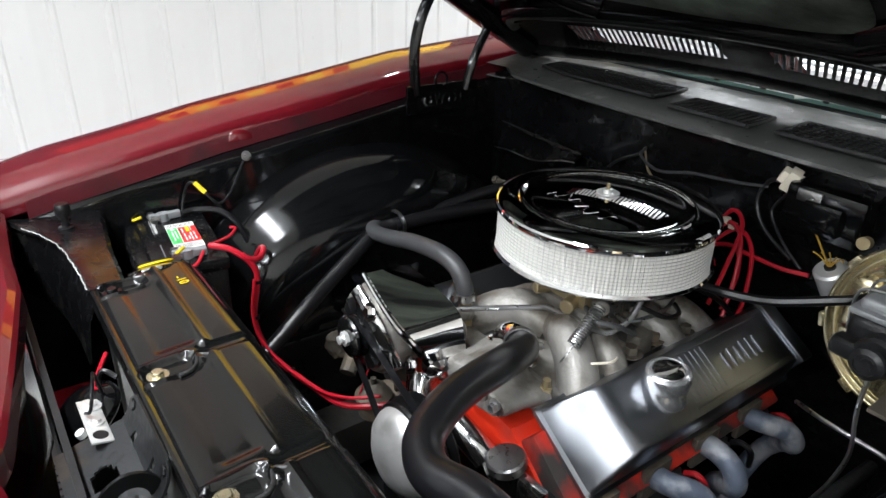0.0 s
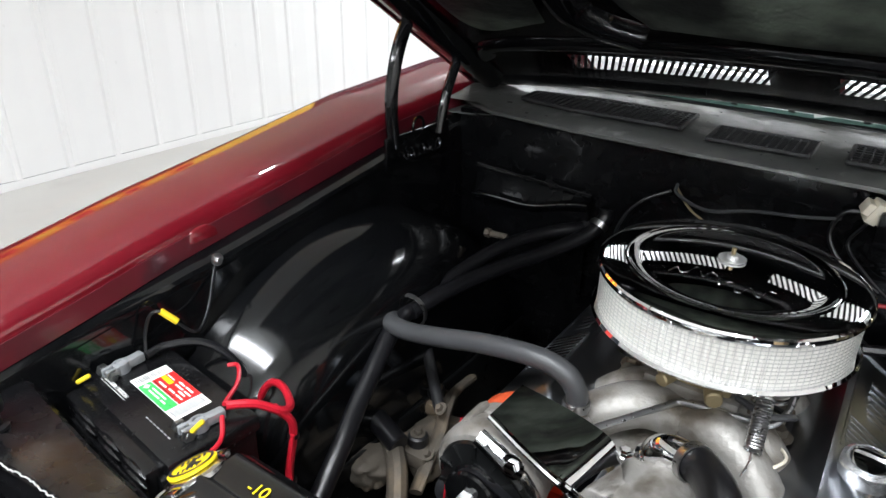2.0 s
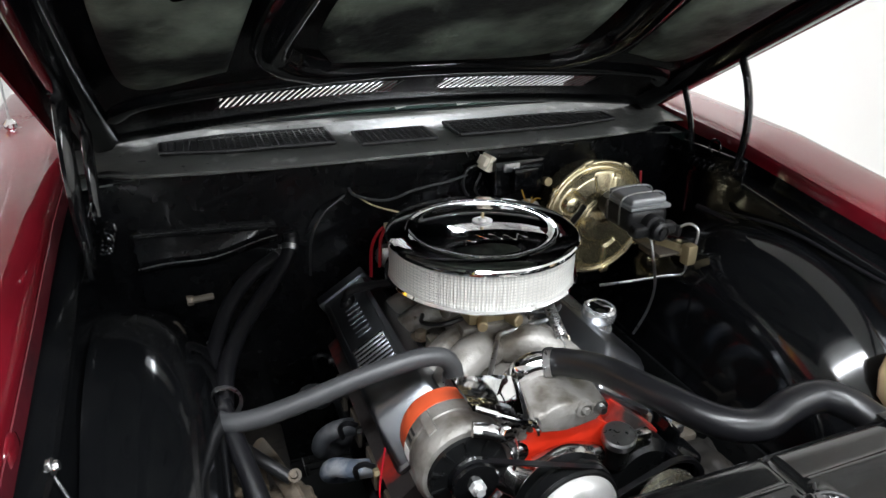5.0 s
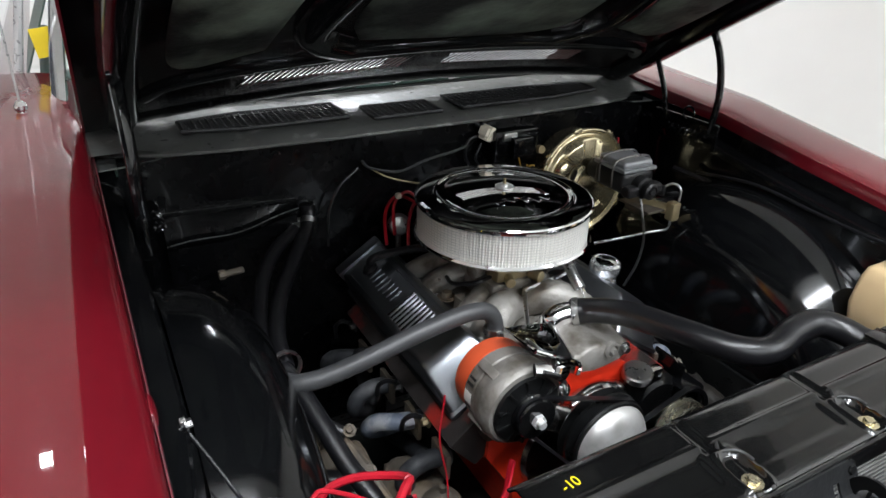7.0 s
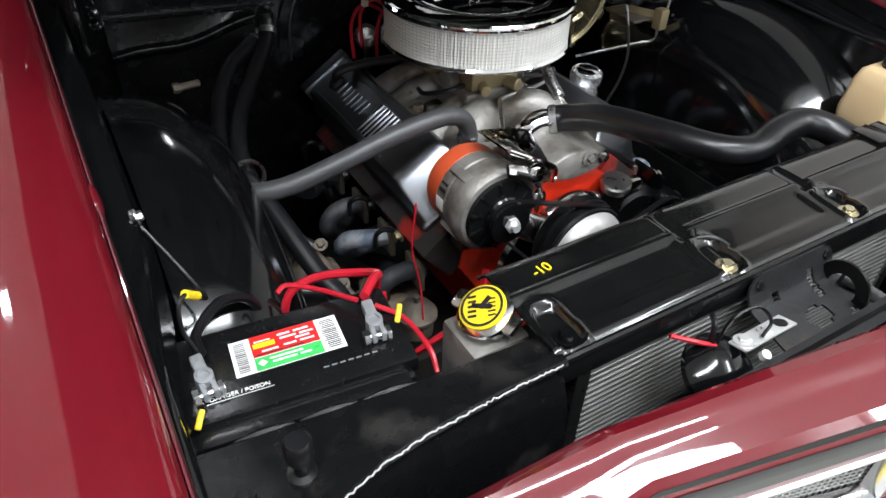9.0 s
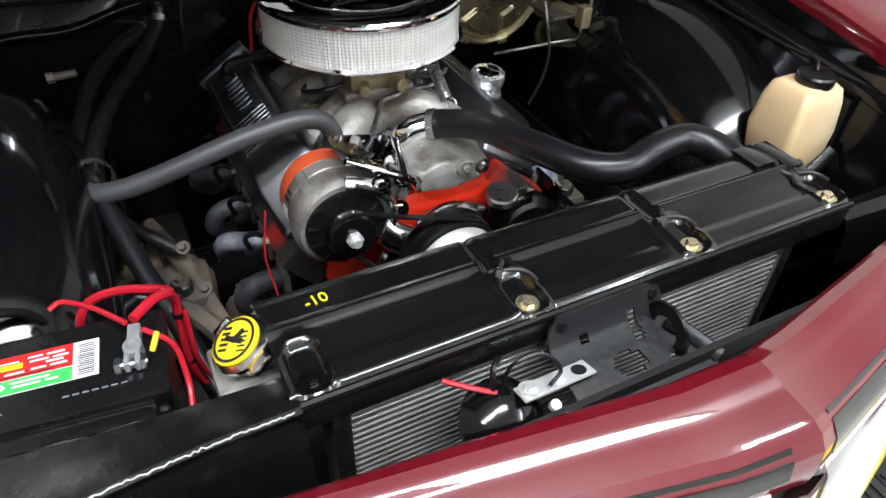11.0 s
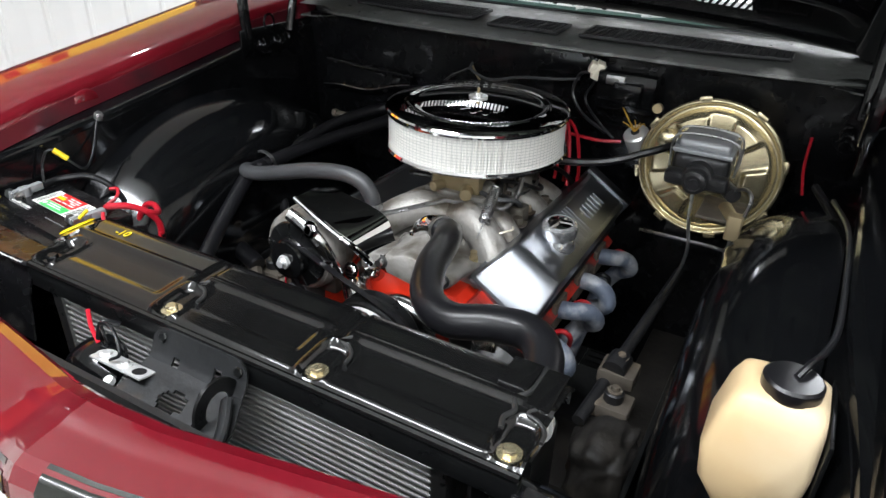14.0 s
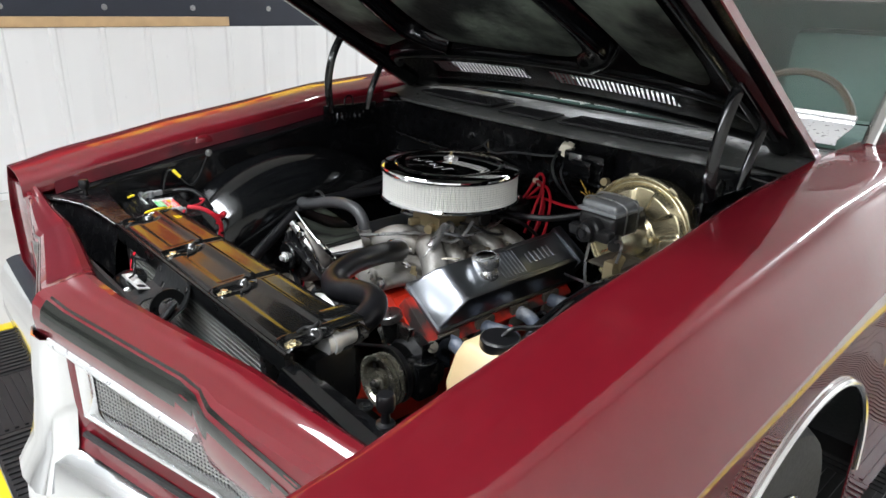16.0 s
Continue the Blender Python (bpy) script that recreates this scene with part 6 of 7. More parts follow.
for z in np.linspace(0.931, 0.992, 12):
    pts = [(0.002 + 0.1702 * math.cos(2 * math.pi * k / 120), 0.683 + 0.1702 * math.sin(2 * math.pi * k / 120), z) for k in range(121)]
    pipe(b, pts, 0.0006, 4, raw=True)
for k in range(120):
    a = 2 * math.pi * k / 120
    x, y = 0.002 + 0.1702 * math.cos(a), 0.683 + 0.1702 * math.sin(a)
    rod(b, (x, y, 0.929), (x, y, 0.994), 0.0006, 4)
tagged(part("wire_screen", b, MESHW, flt, "fine wire screen"), kind="stuff")
dome = [(r, 1.0155 - 0.75 * r * r) for r in (0.116, 0.108, 0.100, 0.09, 0.08, 0.07, 0.06, 0.05, 0.04, 0.03, 0.02, 0.01, 0.0)]
b = lathe(bm_new(), [(0.1579, 0.9880), (0.1718, 0.9880), (0.1755, 0.9910), (0.1769, 0.9950), (0.1764, 0.9985), (0.1741, 1.0012), (0.1709, 1.0026), (0.1653, 1.0034), (0.1579, 1.0042), (0.1485, 1.0051), (0.1405, 1.0055), (0.1391, 1.0063), (0.1376, 1.0070), (0.1362, 1.0072), (0.1348, 1.0069), (0.1334, 1.0062), (0.1305, 1.0052), (0.1267, 1.0046), (0.1219, 1.0045)] + dome, 128, A0)
lid = part("lid", b, CHROME, air, "mirror chrome lid with raised ring", smooth=25)
b = bm_new()
pts = [Vector((-0.062 + 0.0072 * k, -0.072 + 0.010 * math.sin(k * 1.9) + 0.012 * math.sin(k * 0.35) + 0.004 * k * 0.2, 0)) for k in range(19)]
pipe(b, [(0.002 + p.x, 0.683 + p.y, 1.0156 - 0.75 * (p.x**2 + p.y**2)) for p in spline(pts, 5)], 0.0007, 6, raw=True)
part("embossed_script", b, CHROME, lid, "raised script mark")
b = bm_new()
rod(b, (0.002, 0.683, 1.007), (0.002, 0.683, 1.033), 0.003, 10)
part("stud", b, BRASS, air, "threaded plated stud")
b = lathe(bm_new(), [(0.018, 0.001), (0.0185, 0.003), (0.012, 0.002), (0.0075, 0.0025), (0.0075, 0.0085), (0.0035, 0.009)], 20, A0 @ Matrix.Translation((0, 0, 1.015)))
part("washer_nut", b, FINS, air, "plated nut on a dished washer")


# ---- hoses ----
def hose(name, pts, r, material, label, clamps=(), n=10):
    t = thing(name, pts[0], label, "hose")
    part("tube", pipe(bm_new(), pts, r, 18, n), material, t)
    for p, q in clamps:
        b = lathe(bm_new(), [(r + 0.0002, -0.006), (r + 0.0025, -0.006), (r + 0.0025, 0.006), (r + 0.0002, 0.006)], 24, along(p, q))
        box(b, r, r + 0.010, -0.005, 0.005, -0.005, 0.005, 0.001, along(p, q))
        part("clamp", b, STEEL, t, "steel worm clamp")
    return t


hose("radiator_hose", [(0.038, 0.487, 0.828), (0.065, 0.465, 0.836), (0.095, 0.40, 0.856), (0.125, 0.30, 0.868), (0.165, 0.225, 0.868), (0.215, 0.198, 0.868), (0.275, 0.205, 0.880), (0.325, 0.202, 0.886), (0.354, 0.178, 0.882), (0.368, 0.142, 0.874), (0.376, 0.112, 0.873)], 0.024, RUBBER, "thick black moulded upper radiator hose with S bend", [((0.045, 0.481, 0.830), (0.075, 0.455, 0.84)), ((0.374, 0.122, 0.873), (0.377, 0.108, 0.873))])
hose("heater_hose", [(-0.122, 0.504, 0.818), (-0.124, 0.503, 0.846), (-0.145, 0.500, 0.872), (-0.19, 0.497, 0.880), (-0.27, 0.50, 0.866), (-0.36, 0.508, 0.838), (-0.43, 0.518, 0.817), (-0.475, 0.532, 0.808), (-0.494, 0.556, 0.803), (-0.497, 0.585, 0.800)], 0.0155, HEATER, "grey rubber heater hose arching over the alternator", [((-0.1225, 0.504, 0.826), (-0.123, 0.504, 0.84))])
hose("heater_hose", [(-0.492, 0.600, 0.790), (-0.496, 0.65, 0.790), (-0.485, 0.73, 0.812), (-0.45, 0.83, 0.842), (-0.40, 0.915, 0.858), (-0.35, 0.965, 0.866), (-0.32, 1.0, 0.866)], 0.0135, RUBBER, "black heater hose running back to the firewall", [((-0.335, 0.982, 0.866), (-0.32, 1.0, 0.866))])
hose("heater_hose", [(-0.480, 0.590, 0.800), (-0.468, 0.68, 0.806), (-0.43, 0.79, 0.818), (-0.37, 0.895, 0.835), (-0.32, 0.965, 0.862), (-0.300, 0.995, 0.892), (-0.30, 1.0, 0.91)], 0.0155, RUBBER, "black heater hose bending up to the firewall", [((-0.305, 0.985, 0.880), (-0.30, 0.995, 0.892))])
hose("heater_hose", [(-0.486, 0.60, 0.800), (-0.478, 0.545, 0.798), (-0.462, 0.48, 0.768), (-0.445, 0.41, 0.730), (-0.425, 0.35, 0.700), (-0.40, 0.25, 0.64), (-0.36, 0.14, 0.58)], 0.0155, RUBBER, "black braided hose running down to the radiator", [((-0.37, 0.165, 0.594), (-0.36, 0.14, 0.58))])
b = lathe(bm_new(), [(0.030, -0.004), (0.034, -0.004), (0.034, 0.004), (0.030, 0.004)], 20, along((-0.484, 0.592, 0.800), (-0.478, 0.56, 0.80)))
tie = tagged(part("hose_tie", b, STEEL), "bright wire tie round the heater hoses", "tie")
b = bm_new()
pipe(b, [(-0.50, 0.60, 0.81), (-0.52, 0.605, 0.815), (-0.54, 0.60, 0.805)], 0.004, 8)
part("tie_clip", b, STEEL, tie)

# ---- battery ----
bat = thing("battery", (-0.56, 0.17, 0.66), "black car battery with red, green and white label", "battery")
bat.rotation_euler = (0, 0, radians(-6))
b = box(bm_new(), -0.685, -0.440, 0.092, 0.222, 0.655, 0.825, 0.006)
part("case", b, BATT, bat)
b = box(bm_new(), -0.690, -0.435, 0.100, 0.226, 0.822, 0.846, 0.006)
lidb = part("lid", b, BATT, bat, "black battery lid with grip slots")
b = box(bm_new(), -0.675, -0.450, 0.078, 0.104, 0.800, 0.838, 0.008)
part("grip_ledge", b, BATT, lidb)
for k in range(3):
    for j in range(2):
        x = -0.640 + 0.066 * k
        b = bm_new()
        pipe(b, [(x + 0.060 * q, 0.0785 - 0.0018 * j, 0.8335 - 0.013 * j) for q in np.linspace(0, 1, 9)], lambda t: 0.0012 + 0.0042 * math.sin(math.pi * t), 8, 1, raw=True)
        part("grip_flute", b, BATT, lidb)
for k in range(4):
    b = bm_new()
    pipe(b, [(-0.672, 0.0795 - 0.0005 * k, 0.795 - 0.012 * k), (-0.454, 0.0795 - 0.0005 * k, 0.795 - 0.012 * k)], 0.0035, 8, 1, raw=True)
    part("case_rib", b, BATT, bat)
b = box(bm_new(), -0.668, -0.457, 0.080, 0.094, 0.745, 0.800, 0.003)
part("case_front", b, BATT, bat)
LZ = 0.8465


def flat_label(name, x0, x1, y0, y1, dz, material, parent, label="", rot=0.0):
    c = Vector(((x0 + x1) / 2, (y0 + y1) / 2, 0))
    m = Matrix.Translation(c) @ Matrix.Rotation(rot, 4, "Z") @ Matrix.Translation(-c)
    return part(name, box(bm_new(), x0, x1, y0, y1, LZ + dz, LZ + dz + 0.0005, m=m), material, parent, label, smooth=0)


flat_label("label_base", -0.622, -0.502, 0.146, 0.198, 0.0, LABEL_W, lidb, "white printed label")
flat_label("label_red", -0.600, -0.527, 0.166, 0.1975, 0.0008, LABEL_R, lidb, "red field")
flat_label("label_green", -0.600, -0.527, 0.1465, 0.1645, 0.0008, LABEL_G, lidb, "green field")
flat_label("logo_shape", -0.598, -0.574, 0.178, 0.185, 0.0016, LABEL_Y, lidb, "yellow logo shape")
flat_label("logo_shape", -0.596, -0.578, 0.187, 0.1885, 0.0016, LABEL_W, lidb)
for x0, x1, y in ((-0.570, -0.556, 0.190), (-0.552, -0.535, 0.190), (-0.568, -0.550, 0.184), (-0.546, -0.531, 0.184), (-0.590, -0.572, 0.172), (-0.566, -0.552, 0.173), (-0.548, -0.532, 0.173), (-0.552, -0.536, 0.179)):
    flat_label("text_bar", x0, x1, y - 0.0012, y + 0.0012, 0.0016, LABEL_W, lidb)
flat_label("text_bar", -0.598, -0.545, 0.1672, 0.1684, 0.0016, INK, lidb)
for x0, x1, y in ((-0.584, -0.548, 0.159), (-0.582, -0.556, 0.1535), (-0.552, -0.540, 0.1535)):
    flat_label("text_bar", x0, x1, y - 0.0011, y + 0.0011, 0.0016, LABEL_W, lidb)
flat_label("logo_shape", -0.596, -0.589, 0.152, 0.159, 0.0016, LABEL_W, lidb, rot=0.7)
for k in range(16):
    w = random.uniform(0.0006, 0.0015)
    flat_label("barcode_bar", -0.618, -0.606, 0.150 + 0.0028 * k, 0.150 + 0.0028 * k + w, 0.0008, INK, lidb)
    flat_label("barcode_bar", -0.523 + random.uniform(0, 0.002), -0.506, 0.150 + 0.0028 * k, 0.150 + 0.0028 * k + w, 0.0008, INK, lidb)
lettering("warning_text", "DANGER / POISON", 0.0072, Matrix.Translation((-0.622, 0.1275, LZ + 0.0002)), LABEL_W, lidb, "white printed warning")
flat_label("text_bar", -0.656, -0.588, 0.1222, 0.1227, 0.0002, LABEL_W, lidb)
for k in range(7):
    flat_label("text_bar", -0.535 + 0.009 * k, -0.529 + 0.009 * k, 0.1245, 0.1262, 0.0002, LEAD, lidb)
b = bm_new()
vs = [b.verts.new((-0.661 + 0.0040 * math.cos(a), 0.1272 + 0.0040 * math.sin(a), LZ + 0.0006)) for a in (radians(90), radians(210), radians(330))]
b.faces.new(vs)
part("warning_triangle", b, LABEL_W, lidb, smooth=0)


def terminal(x, y, rot, material, name, label):
    m = Matrix.Translation((x, y, 0.846)) @ Matrix.Rotation(rot, 4, "Z") @ Matrix.Diagonal((0.60, 0.74, 0.88, 1))
    b = lathe(bm_new(), [(0.0, 0.0), (0.016, 0.0), (0.016, 0.018), (0.010, 0.019), (0.009, 0.016), (0, 0.016)], 20, m)
    box(b, -0.011, 0.011, 0.008, 0.045, 0.002, 0.018, 0.004, m)
    box(b, -0.014, -0.004, -0.034, -0.008, 0.002, 0.017, 0.003, m)
    box(b, 0.004, 0.014, -0.034, -0.008, 0.002, 0.017, 0.003, m)
    t = part(name, b, material, bat, label)
    b = rod(bm_new(), m @ Vector((-0.026, -0.026, 0.009)), m @ Vector((0.024, -0.026, 0.009)), 0.0045, 10)
    rod(b, m @ Vector((-0.028, -0.026, 0.009)), m @ Vector((-0.018, -0.026, 0.009)), 0.009, 6)
    rod(b, m @ Vector((0.015, -0.026, 0.009)), m @ Vector((0.022, -0.026, 0.009)), 0.009, 6)
    part("clamp_bolt", b, STEEL, t, "bright clamp bolt")
    return t


terminal(-0.652, 0.150, radians(8), LEAD, "negative_terminal", "grey lead cable clamp")
terminal(-0.466, 0.160, radians(-4), LEAD, "positive_terminal", "grey lead cable clamp")


def wire(name, pts, r, material, label, cat="cable", n=8):
    return tagged(part(name, pipe(bm_new(), pts, r, 8, n), material), label, cat)


wire("battery_cable", [(-0.462, 0.188, 0.862), (-0.438, 0.215, 0.858), (-0.420, 0.240, 0.840), (-0.432, 0.265, 0.828), (-0.477, 0.292, 0.820), (-0.515, 0.300, 0.805), (-0.533, 0.291, 0.768), (-0.536, 0.28, 0.70)], 0.0058, REDW, "thick red battery cable arching behind the battery")
wire("battery_cable", [(-0.425, 0.232, 0.848), (-0.417, 0.250, 0.82), (-0.418, 0.253, 0.787), (-0.420, 0.242, 0.706), (-0.395, 0.262, 0.635), (-0.293, 0.300, 0.606), (-0.21, 0.32, 0.615), (-0.15, 0.38, 0.63)], 0.0058, REDW, "thick red cable running low behind the radiator")
wire("red_wire", [(-0.47, 0.19, 0.858), (-0.50, 0.235, 0.852), (-0.53, 0.26, 0.852), (-0.545, 0.255, 0.85)], 0.0032, REDW, "thin red wire beside the battery")
wire("red_wire", [(-0.455, 0.175, 0.856), (-0.43, 0.15, 0.845), (-0.425, 0.10, 0.84), (-0.428, 0.075, 0.825)], 0.0032, REDW, "thin red wire looping past the terminal")
wire("red_wire", [(-0.410, 0.245, 0.80), (-0.410, 0.236, 0.715), (-0.385, 0.258, 0.646), (-0.29, 0.292, 0.618), (-0.21, 0.315, 0.635), (-0.16, 0.36, 0.65)], 0.0032, REDW, "thin red charging wire tied to the battery cable")
for p, q in (((-0.420, 0.244, 0.716), (-0.420, 0.240, 0.70)), ((-0.35, 0.279, 0.62), (-0.33, 0.287, 0.615)), ((-0.418, 0.2535, 0.79), (-0.418, 0.2525, 0.78))):
    b = lathe(bm_new(), [(0.0058, -0.003), (0.0078, -0.003), (0.0078, 0.003), (0.0058, 0.003)], 14, along(p, q))
    tagged(part("cable_tie", b, RUBBER), "black cable tie round the red battery cable", "tie", "cable ties")
wire("red_wire", [(-0.262, 0.43, 0.78), (-0.275, 0.42, 0.70), (-0.27, 0.40, 0.63), (-0.275, 0.38, 0.57)], 0.0016, REDW, "thin red wire hanging beside the alternator")
wire("ground_cable", [(-0.648, 0.195, 0.856), (-0.645, 0.225, 0.858), (-0.61, 0.262, 0.858), (-0.575, 0.285, 0.83), (-0.55, 0.30, 0.77), (-0.50, 0.33, 0.68)], 0.006, RUBBER, "black ground cable from the battery")
wy = wire("ground_wire", [(-0.650, 0.196, 0.858), (-0.658, 0.205, 0.885), (-0.655, 0.215, 0.91), (-0.645, 0.225, 0.915), (-0.632, 0.24, 0.895), (-0.622, 0.262, 0.872), (-0.632, 0.29, 0.885), (-0.655, 0.325, 0.925), (-0.668, 0.342, 0.945)], 0.0025, RUBBER, "thin black wire with yellow crimp up to the fender")
part("yellow_crimp", rod(bm_new(), (-0.645, 0.226, 0.9155), (-0.632, 0.241, 0.8955), 0.005, 10), YELLOW, wy, "yellow crimp connector")
b = hexbolt(bm_new(), (-0.664, 0.342, 0.946), (-0.3, 0.342, 1.0), 0.006, 0.008)
box(b, -0.670, -0.662, 0.337, 0.348, 0.940, 0.954, 0.002)
part("ring_terminal", b, STEEL, wy, "bright ring terminal and bolt")
for p, q in (((-0.666, 0.122, 0.856), (-0.676, 0.107, 0.848)), ((-0.450, 0.128, 0.866), (-0.440, 0.140, 0.880))):
    tagged(part("crimp_connector", rod(bm_new(), p, q, 0.0032, 10, bev=0.001), YELLOW), "small yellow crimp connector at the battery clamp", "connector")
CRIMP = Vector((-0.694, -0.002, 0.874))
o = wire("fender_wire", [CRIMP + Vector((-0.004, 0.034, 0.020)), CRIMP + Vector((-0.002, 0.016, 0.010)), CRIMP], 0.0013, STEEL, "thin bare wire with yellow end below the fender edge")
part("yellow_crimp", rod(bm_new(), CRIMP, CRIMP + Vector((0.004, -0.010, -0.008)), 0.004, 10), YELLOW, o, "yellow crimp connector")

# ---- brake booster and master cylinder ----
brake = thing("brake_booster", (0.415, 0.92, 0.75), "gold zinc brake booster with dark iron master cylinder", "brake booster")
BC = Vector((0.410, 0.925, 0.880))
m = along(BC, BC + Vector((0.0, -1, 0.06)))
b = bm_new()
rows = []
SEG = 180
SHELL = [(0.112, -0.075), (0.130, -0.055), (0.133, -0.006), (0.138, -0.002), (0.1405, 0.003), (0.140, 0.009), (0.137, 0.012), (0.133, 0.011), (0.130, 0.005), (0.126, 0.003), (0.122, 0.006), (0.118, 0.012)]
SHELL += [(0.114 - 0.0025 * k, 0.016 + 0.010 * k / 24) for k in range(25)] + [(0.050, 0.033), (0.045, 0.036), (0.0001, 0.036)]
for r, z in SHELL:
    ring = []
    for k in range(SEG):
        a = 2 * math.pi * k / SEG
        pad_ = smooth01(-0.30, 0.25, math.cos(6 * a + 0.4) + 6.0 * (r - 0.09)) * smooth01(0.064, 0.074, r) * smooth01(0.116, 0.106, r)
        ring.append(m @ Vector((r * math.cos(a), r * math.sin(a), z + 0.0075 * pad_)))
    rows.append(ring)
grid(b, rows, close_v=True)
booster = part("booster_shell", b, GOLD, brake, "gold zinc stamped shell", smooth=85)
for k in range(8):
    a = 2 * math.pi * (k + 0.3) / 8
    b = box(bm_new(), 0.136, 0.146, -0.012, 0.012, 0.002, 0.014, 0.003, m @ Matrix.Rotation(a, 4, "Z"))
    part("crimp_tab", b, GOLD, booster)
for k in (0, 1):
    c = m @ Vector((-0.045 + 0.09 * k, 0.0, 0.034))
    part("nut", hexbolt(bm_new(), c, c + Vector((0, -1, 0.06)), 0.009, 0.012), GOLD, booster)
b = lathe(bm_new(), [(0, 0), (0.020, 0), (0.022, 0.004), (0.018, 0.016), (0.012, 0.02), (0, 0.022)], 20, m @ Matrix.Translation((-0.085, 0.050, 0.024)))
part("check_valve", b, GOLD, booster)
mc = part("master_cylinder", box(bm_new(), 0.366, 0.464, 0.732, 0.835, 0.916, 0.970, 0.018, seg=4), IRON, brake, "dark cast iron master cylinder")
b = rod(bm_new(), (0.418, 0.893, 0.930), (0.416, 0.705, 0.935), 0.026, 24, bev=0.004)
rod(b, (0.44, 0.78, 0.918), (0.482, 0.71, 0.918), 0.013, 16)
box(b, 0.362, 0.470, 0.705, 0.735, 0.916, 0.942, 0.010, seg=3)
part("cylinder_body", b, IRON, mc)
b = lathe(bm_new(), [(0, 0), (0.020, 0), (0.020, 0.008), (0.014, 0.012), (0.014, 0.008), (0.008, 0.008), (0.008, 0.014), (0, 0.014)], 20, along((0.416, 0.697, 0.933), (0.416, 0.5, 0.94)))
part("end_plug", b, IRON, mc)
b = box(bm_new(), 0.364, 0.466, 0.730, 0.837, 0.968, 0.977, 0.004)
box(b, 0.371, 0.459, 0.738, 0.829, 0.974, 0.992, 0.009, seg=4)
part("reservoir_lid", b, LEAD, mc, "dull grey stamped reservoir lid")
b = bm_new()
for y in (0.762, 0.806):
    pipe(b, [(0.360, y, 0.93), (0.358, y, 0.975), (0.370, y, 0.993), (0.415, y, 0.998), (0.460, y, 0.993), (0.472, y, 0.975), (0.471, y, 0.93)], 0.0022, 6)
part("bail_wire", b, STEEL, mc, "bent wire bail")
b = box(bm_new(), 0.43, 0.505, 0.70, 0.80, 0.868, 0.874, 0.002)
box(b, 0.45, 0.50, 0.74, 0.80, 0.845, 0.868, 0.004)
part("valve_bracket", b, DIRTY, brake, "brown tarnished bracket")
b = box(bm_new(), 0.484, 0.508, 0.675, 0.70, 0.850, 0.895, 0.004)
rod(b, (0.496, 0.70, 0.872), (0.47, 0.76, 0.872), 0.013, 14)
part("brass_valve", b, BRASS, brake, "brass proportioning valve")
for pts in ([(0.478, 0.715, 0.925), (0.500, 0.705, 0.935), (0.512, 0.690, 0.925), (0.508, 0.685, 0.895)], [(0.496, 0.69, 0.850), (0.492, 0.69, 0.825), (0.46, 0.71, 0.815), (0.38, 0.73, 0.805), (0.33, 0.76, 0.79)], [(0.525, 0.68, 0.88), (0.53, 0.685, 0.85), (0.515, 0.70, 0.83), (0.50, 0.72, 0.82)], [(0.415, 0.72, 0.912), (0.42, 0.705, 0.86), (0.43, 0.70, 0.80), (0.42, 0.70, 0.74), (0.40, 0.71, 0.68)]):
    part("brake_line", pipe(bm_new(), pts, 0.0032, 6), STEEL, brake, "thin bent steel brake line")
wire("vacuum_hose", [(0.345, 0.878, 0.930), (0.30, 0.845, 0.915), (0.23, 0.80, 0.895), (0.15, 0.775, 0.888), (0.06, 0.77, 0.885)], 0.008, RUBBER, "black vacuum hose from booster to carburettor", "hose")

# ---- washer bottle ----
bot = thing("washer_bottle", (0.60, 0.27, 0.74), "aged tan plastic washer bottle with black cap", "bottle")
b = bm_new()
rows = []
for z, x0, x1, y0, y1, r in ((0.735, 0.583, 0.614, 0.193, 0.218, 0.008), (0.748, 0.574, 0.632, 0.185, 0.238, 0.010), (0.788, 0.551, 0.656, 0.176, 0.266, 0.012), (0.835, 0.545, 0.660, 0.174, 0.272, 0.013), (0.885, 0.556, 0.659, 0.181, 0.271, 0.013), (0.906, 0.565, 0.656, 0.187, 0.267, 0.013), (0.913, 0.575, 0.648, 0.196, 0.258, 0.012)):
    ring = []
    for cx, cy, a0 in ((x1 - r, y1 - r, 0), (x0 + r, y1 - r, 90), (x0 + r, y0 + r, 180), (x1 - r, y0 + r, 270)):
        for k in range(6):
            a = radians(a0 + 18 * k)
            ring.append((cx + r * math.cos(a), cy + r * math.sin(a), z))
    rows.append(ring)
grid(b, rows, close_v=True, cap=True)
part("bottle_body", b, TAN, bot, "translucent tan plastic body", smooth=50)
b = lathe(bm_new(), [(0.0, 0), (0.030, 0), (0.031, 0.003), (0.031, 0.016), (0.028, 0.019), (0, 0.020)], 28, Matrix.Translation((0.616, 0.222, 0.909)))
capb = part("cap", b, RUBBER, bot, "black rubber cap")
b = bm_new()
pipe(b, [(0.618, 0.224, 0.928), (0.628, 0.240, 0.940), (0.640, 0.275, 0.935), (0.652, 0.34, 0.93), (0.655, 0.45, 0.935), (0.652, 0.60, 0.945), (0.63, 0.75, 0.93)], 0.004, 8)
part("washer_tube", b, RUBBER, bot, "thin black washer tube")
b = box(bm_new(), 0.661, 0.666, 0.175, 0.300, 0.74, 0.89, 0.002)
part("bracket", b, BLACKS, bot)
b = bm_new()
pipe(b, [(0.592, 0.172, 0.738), (0.625, 0.168, 0.765), (0.662, 0.168, 0.800)], 0.012, 10, 4, flat=0.35)
part("strap", b, BLACKS, bot, "black metal strap")

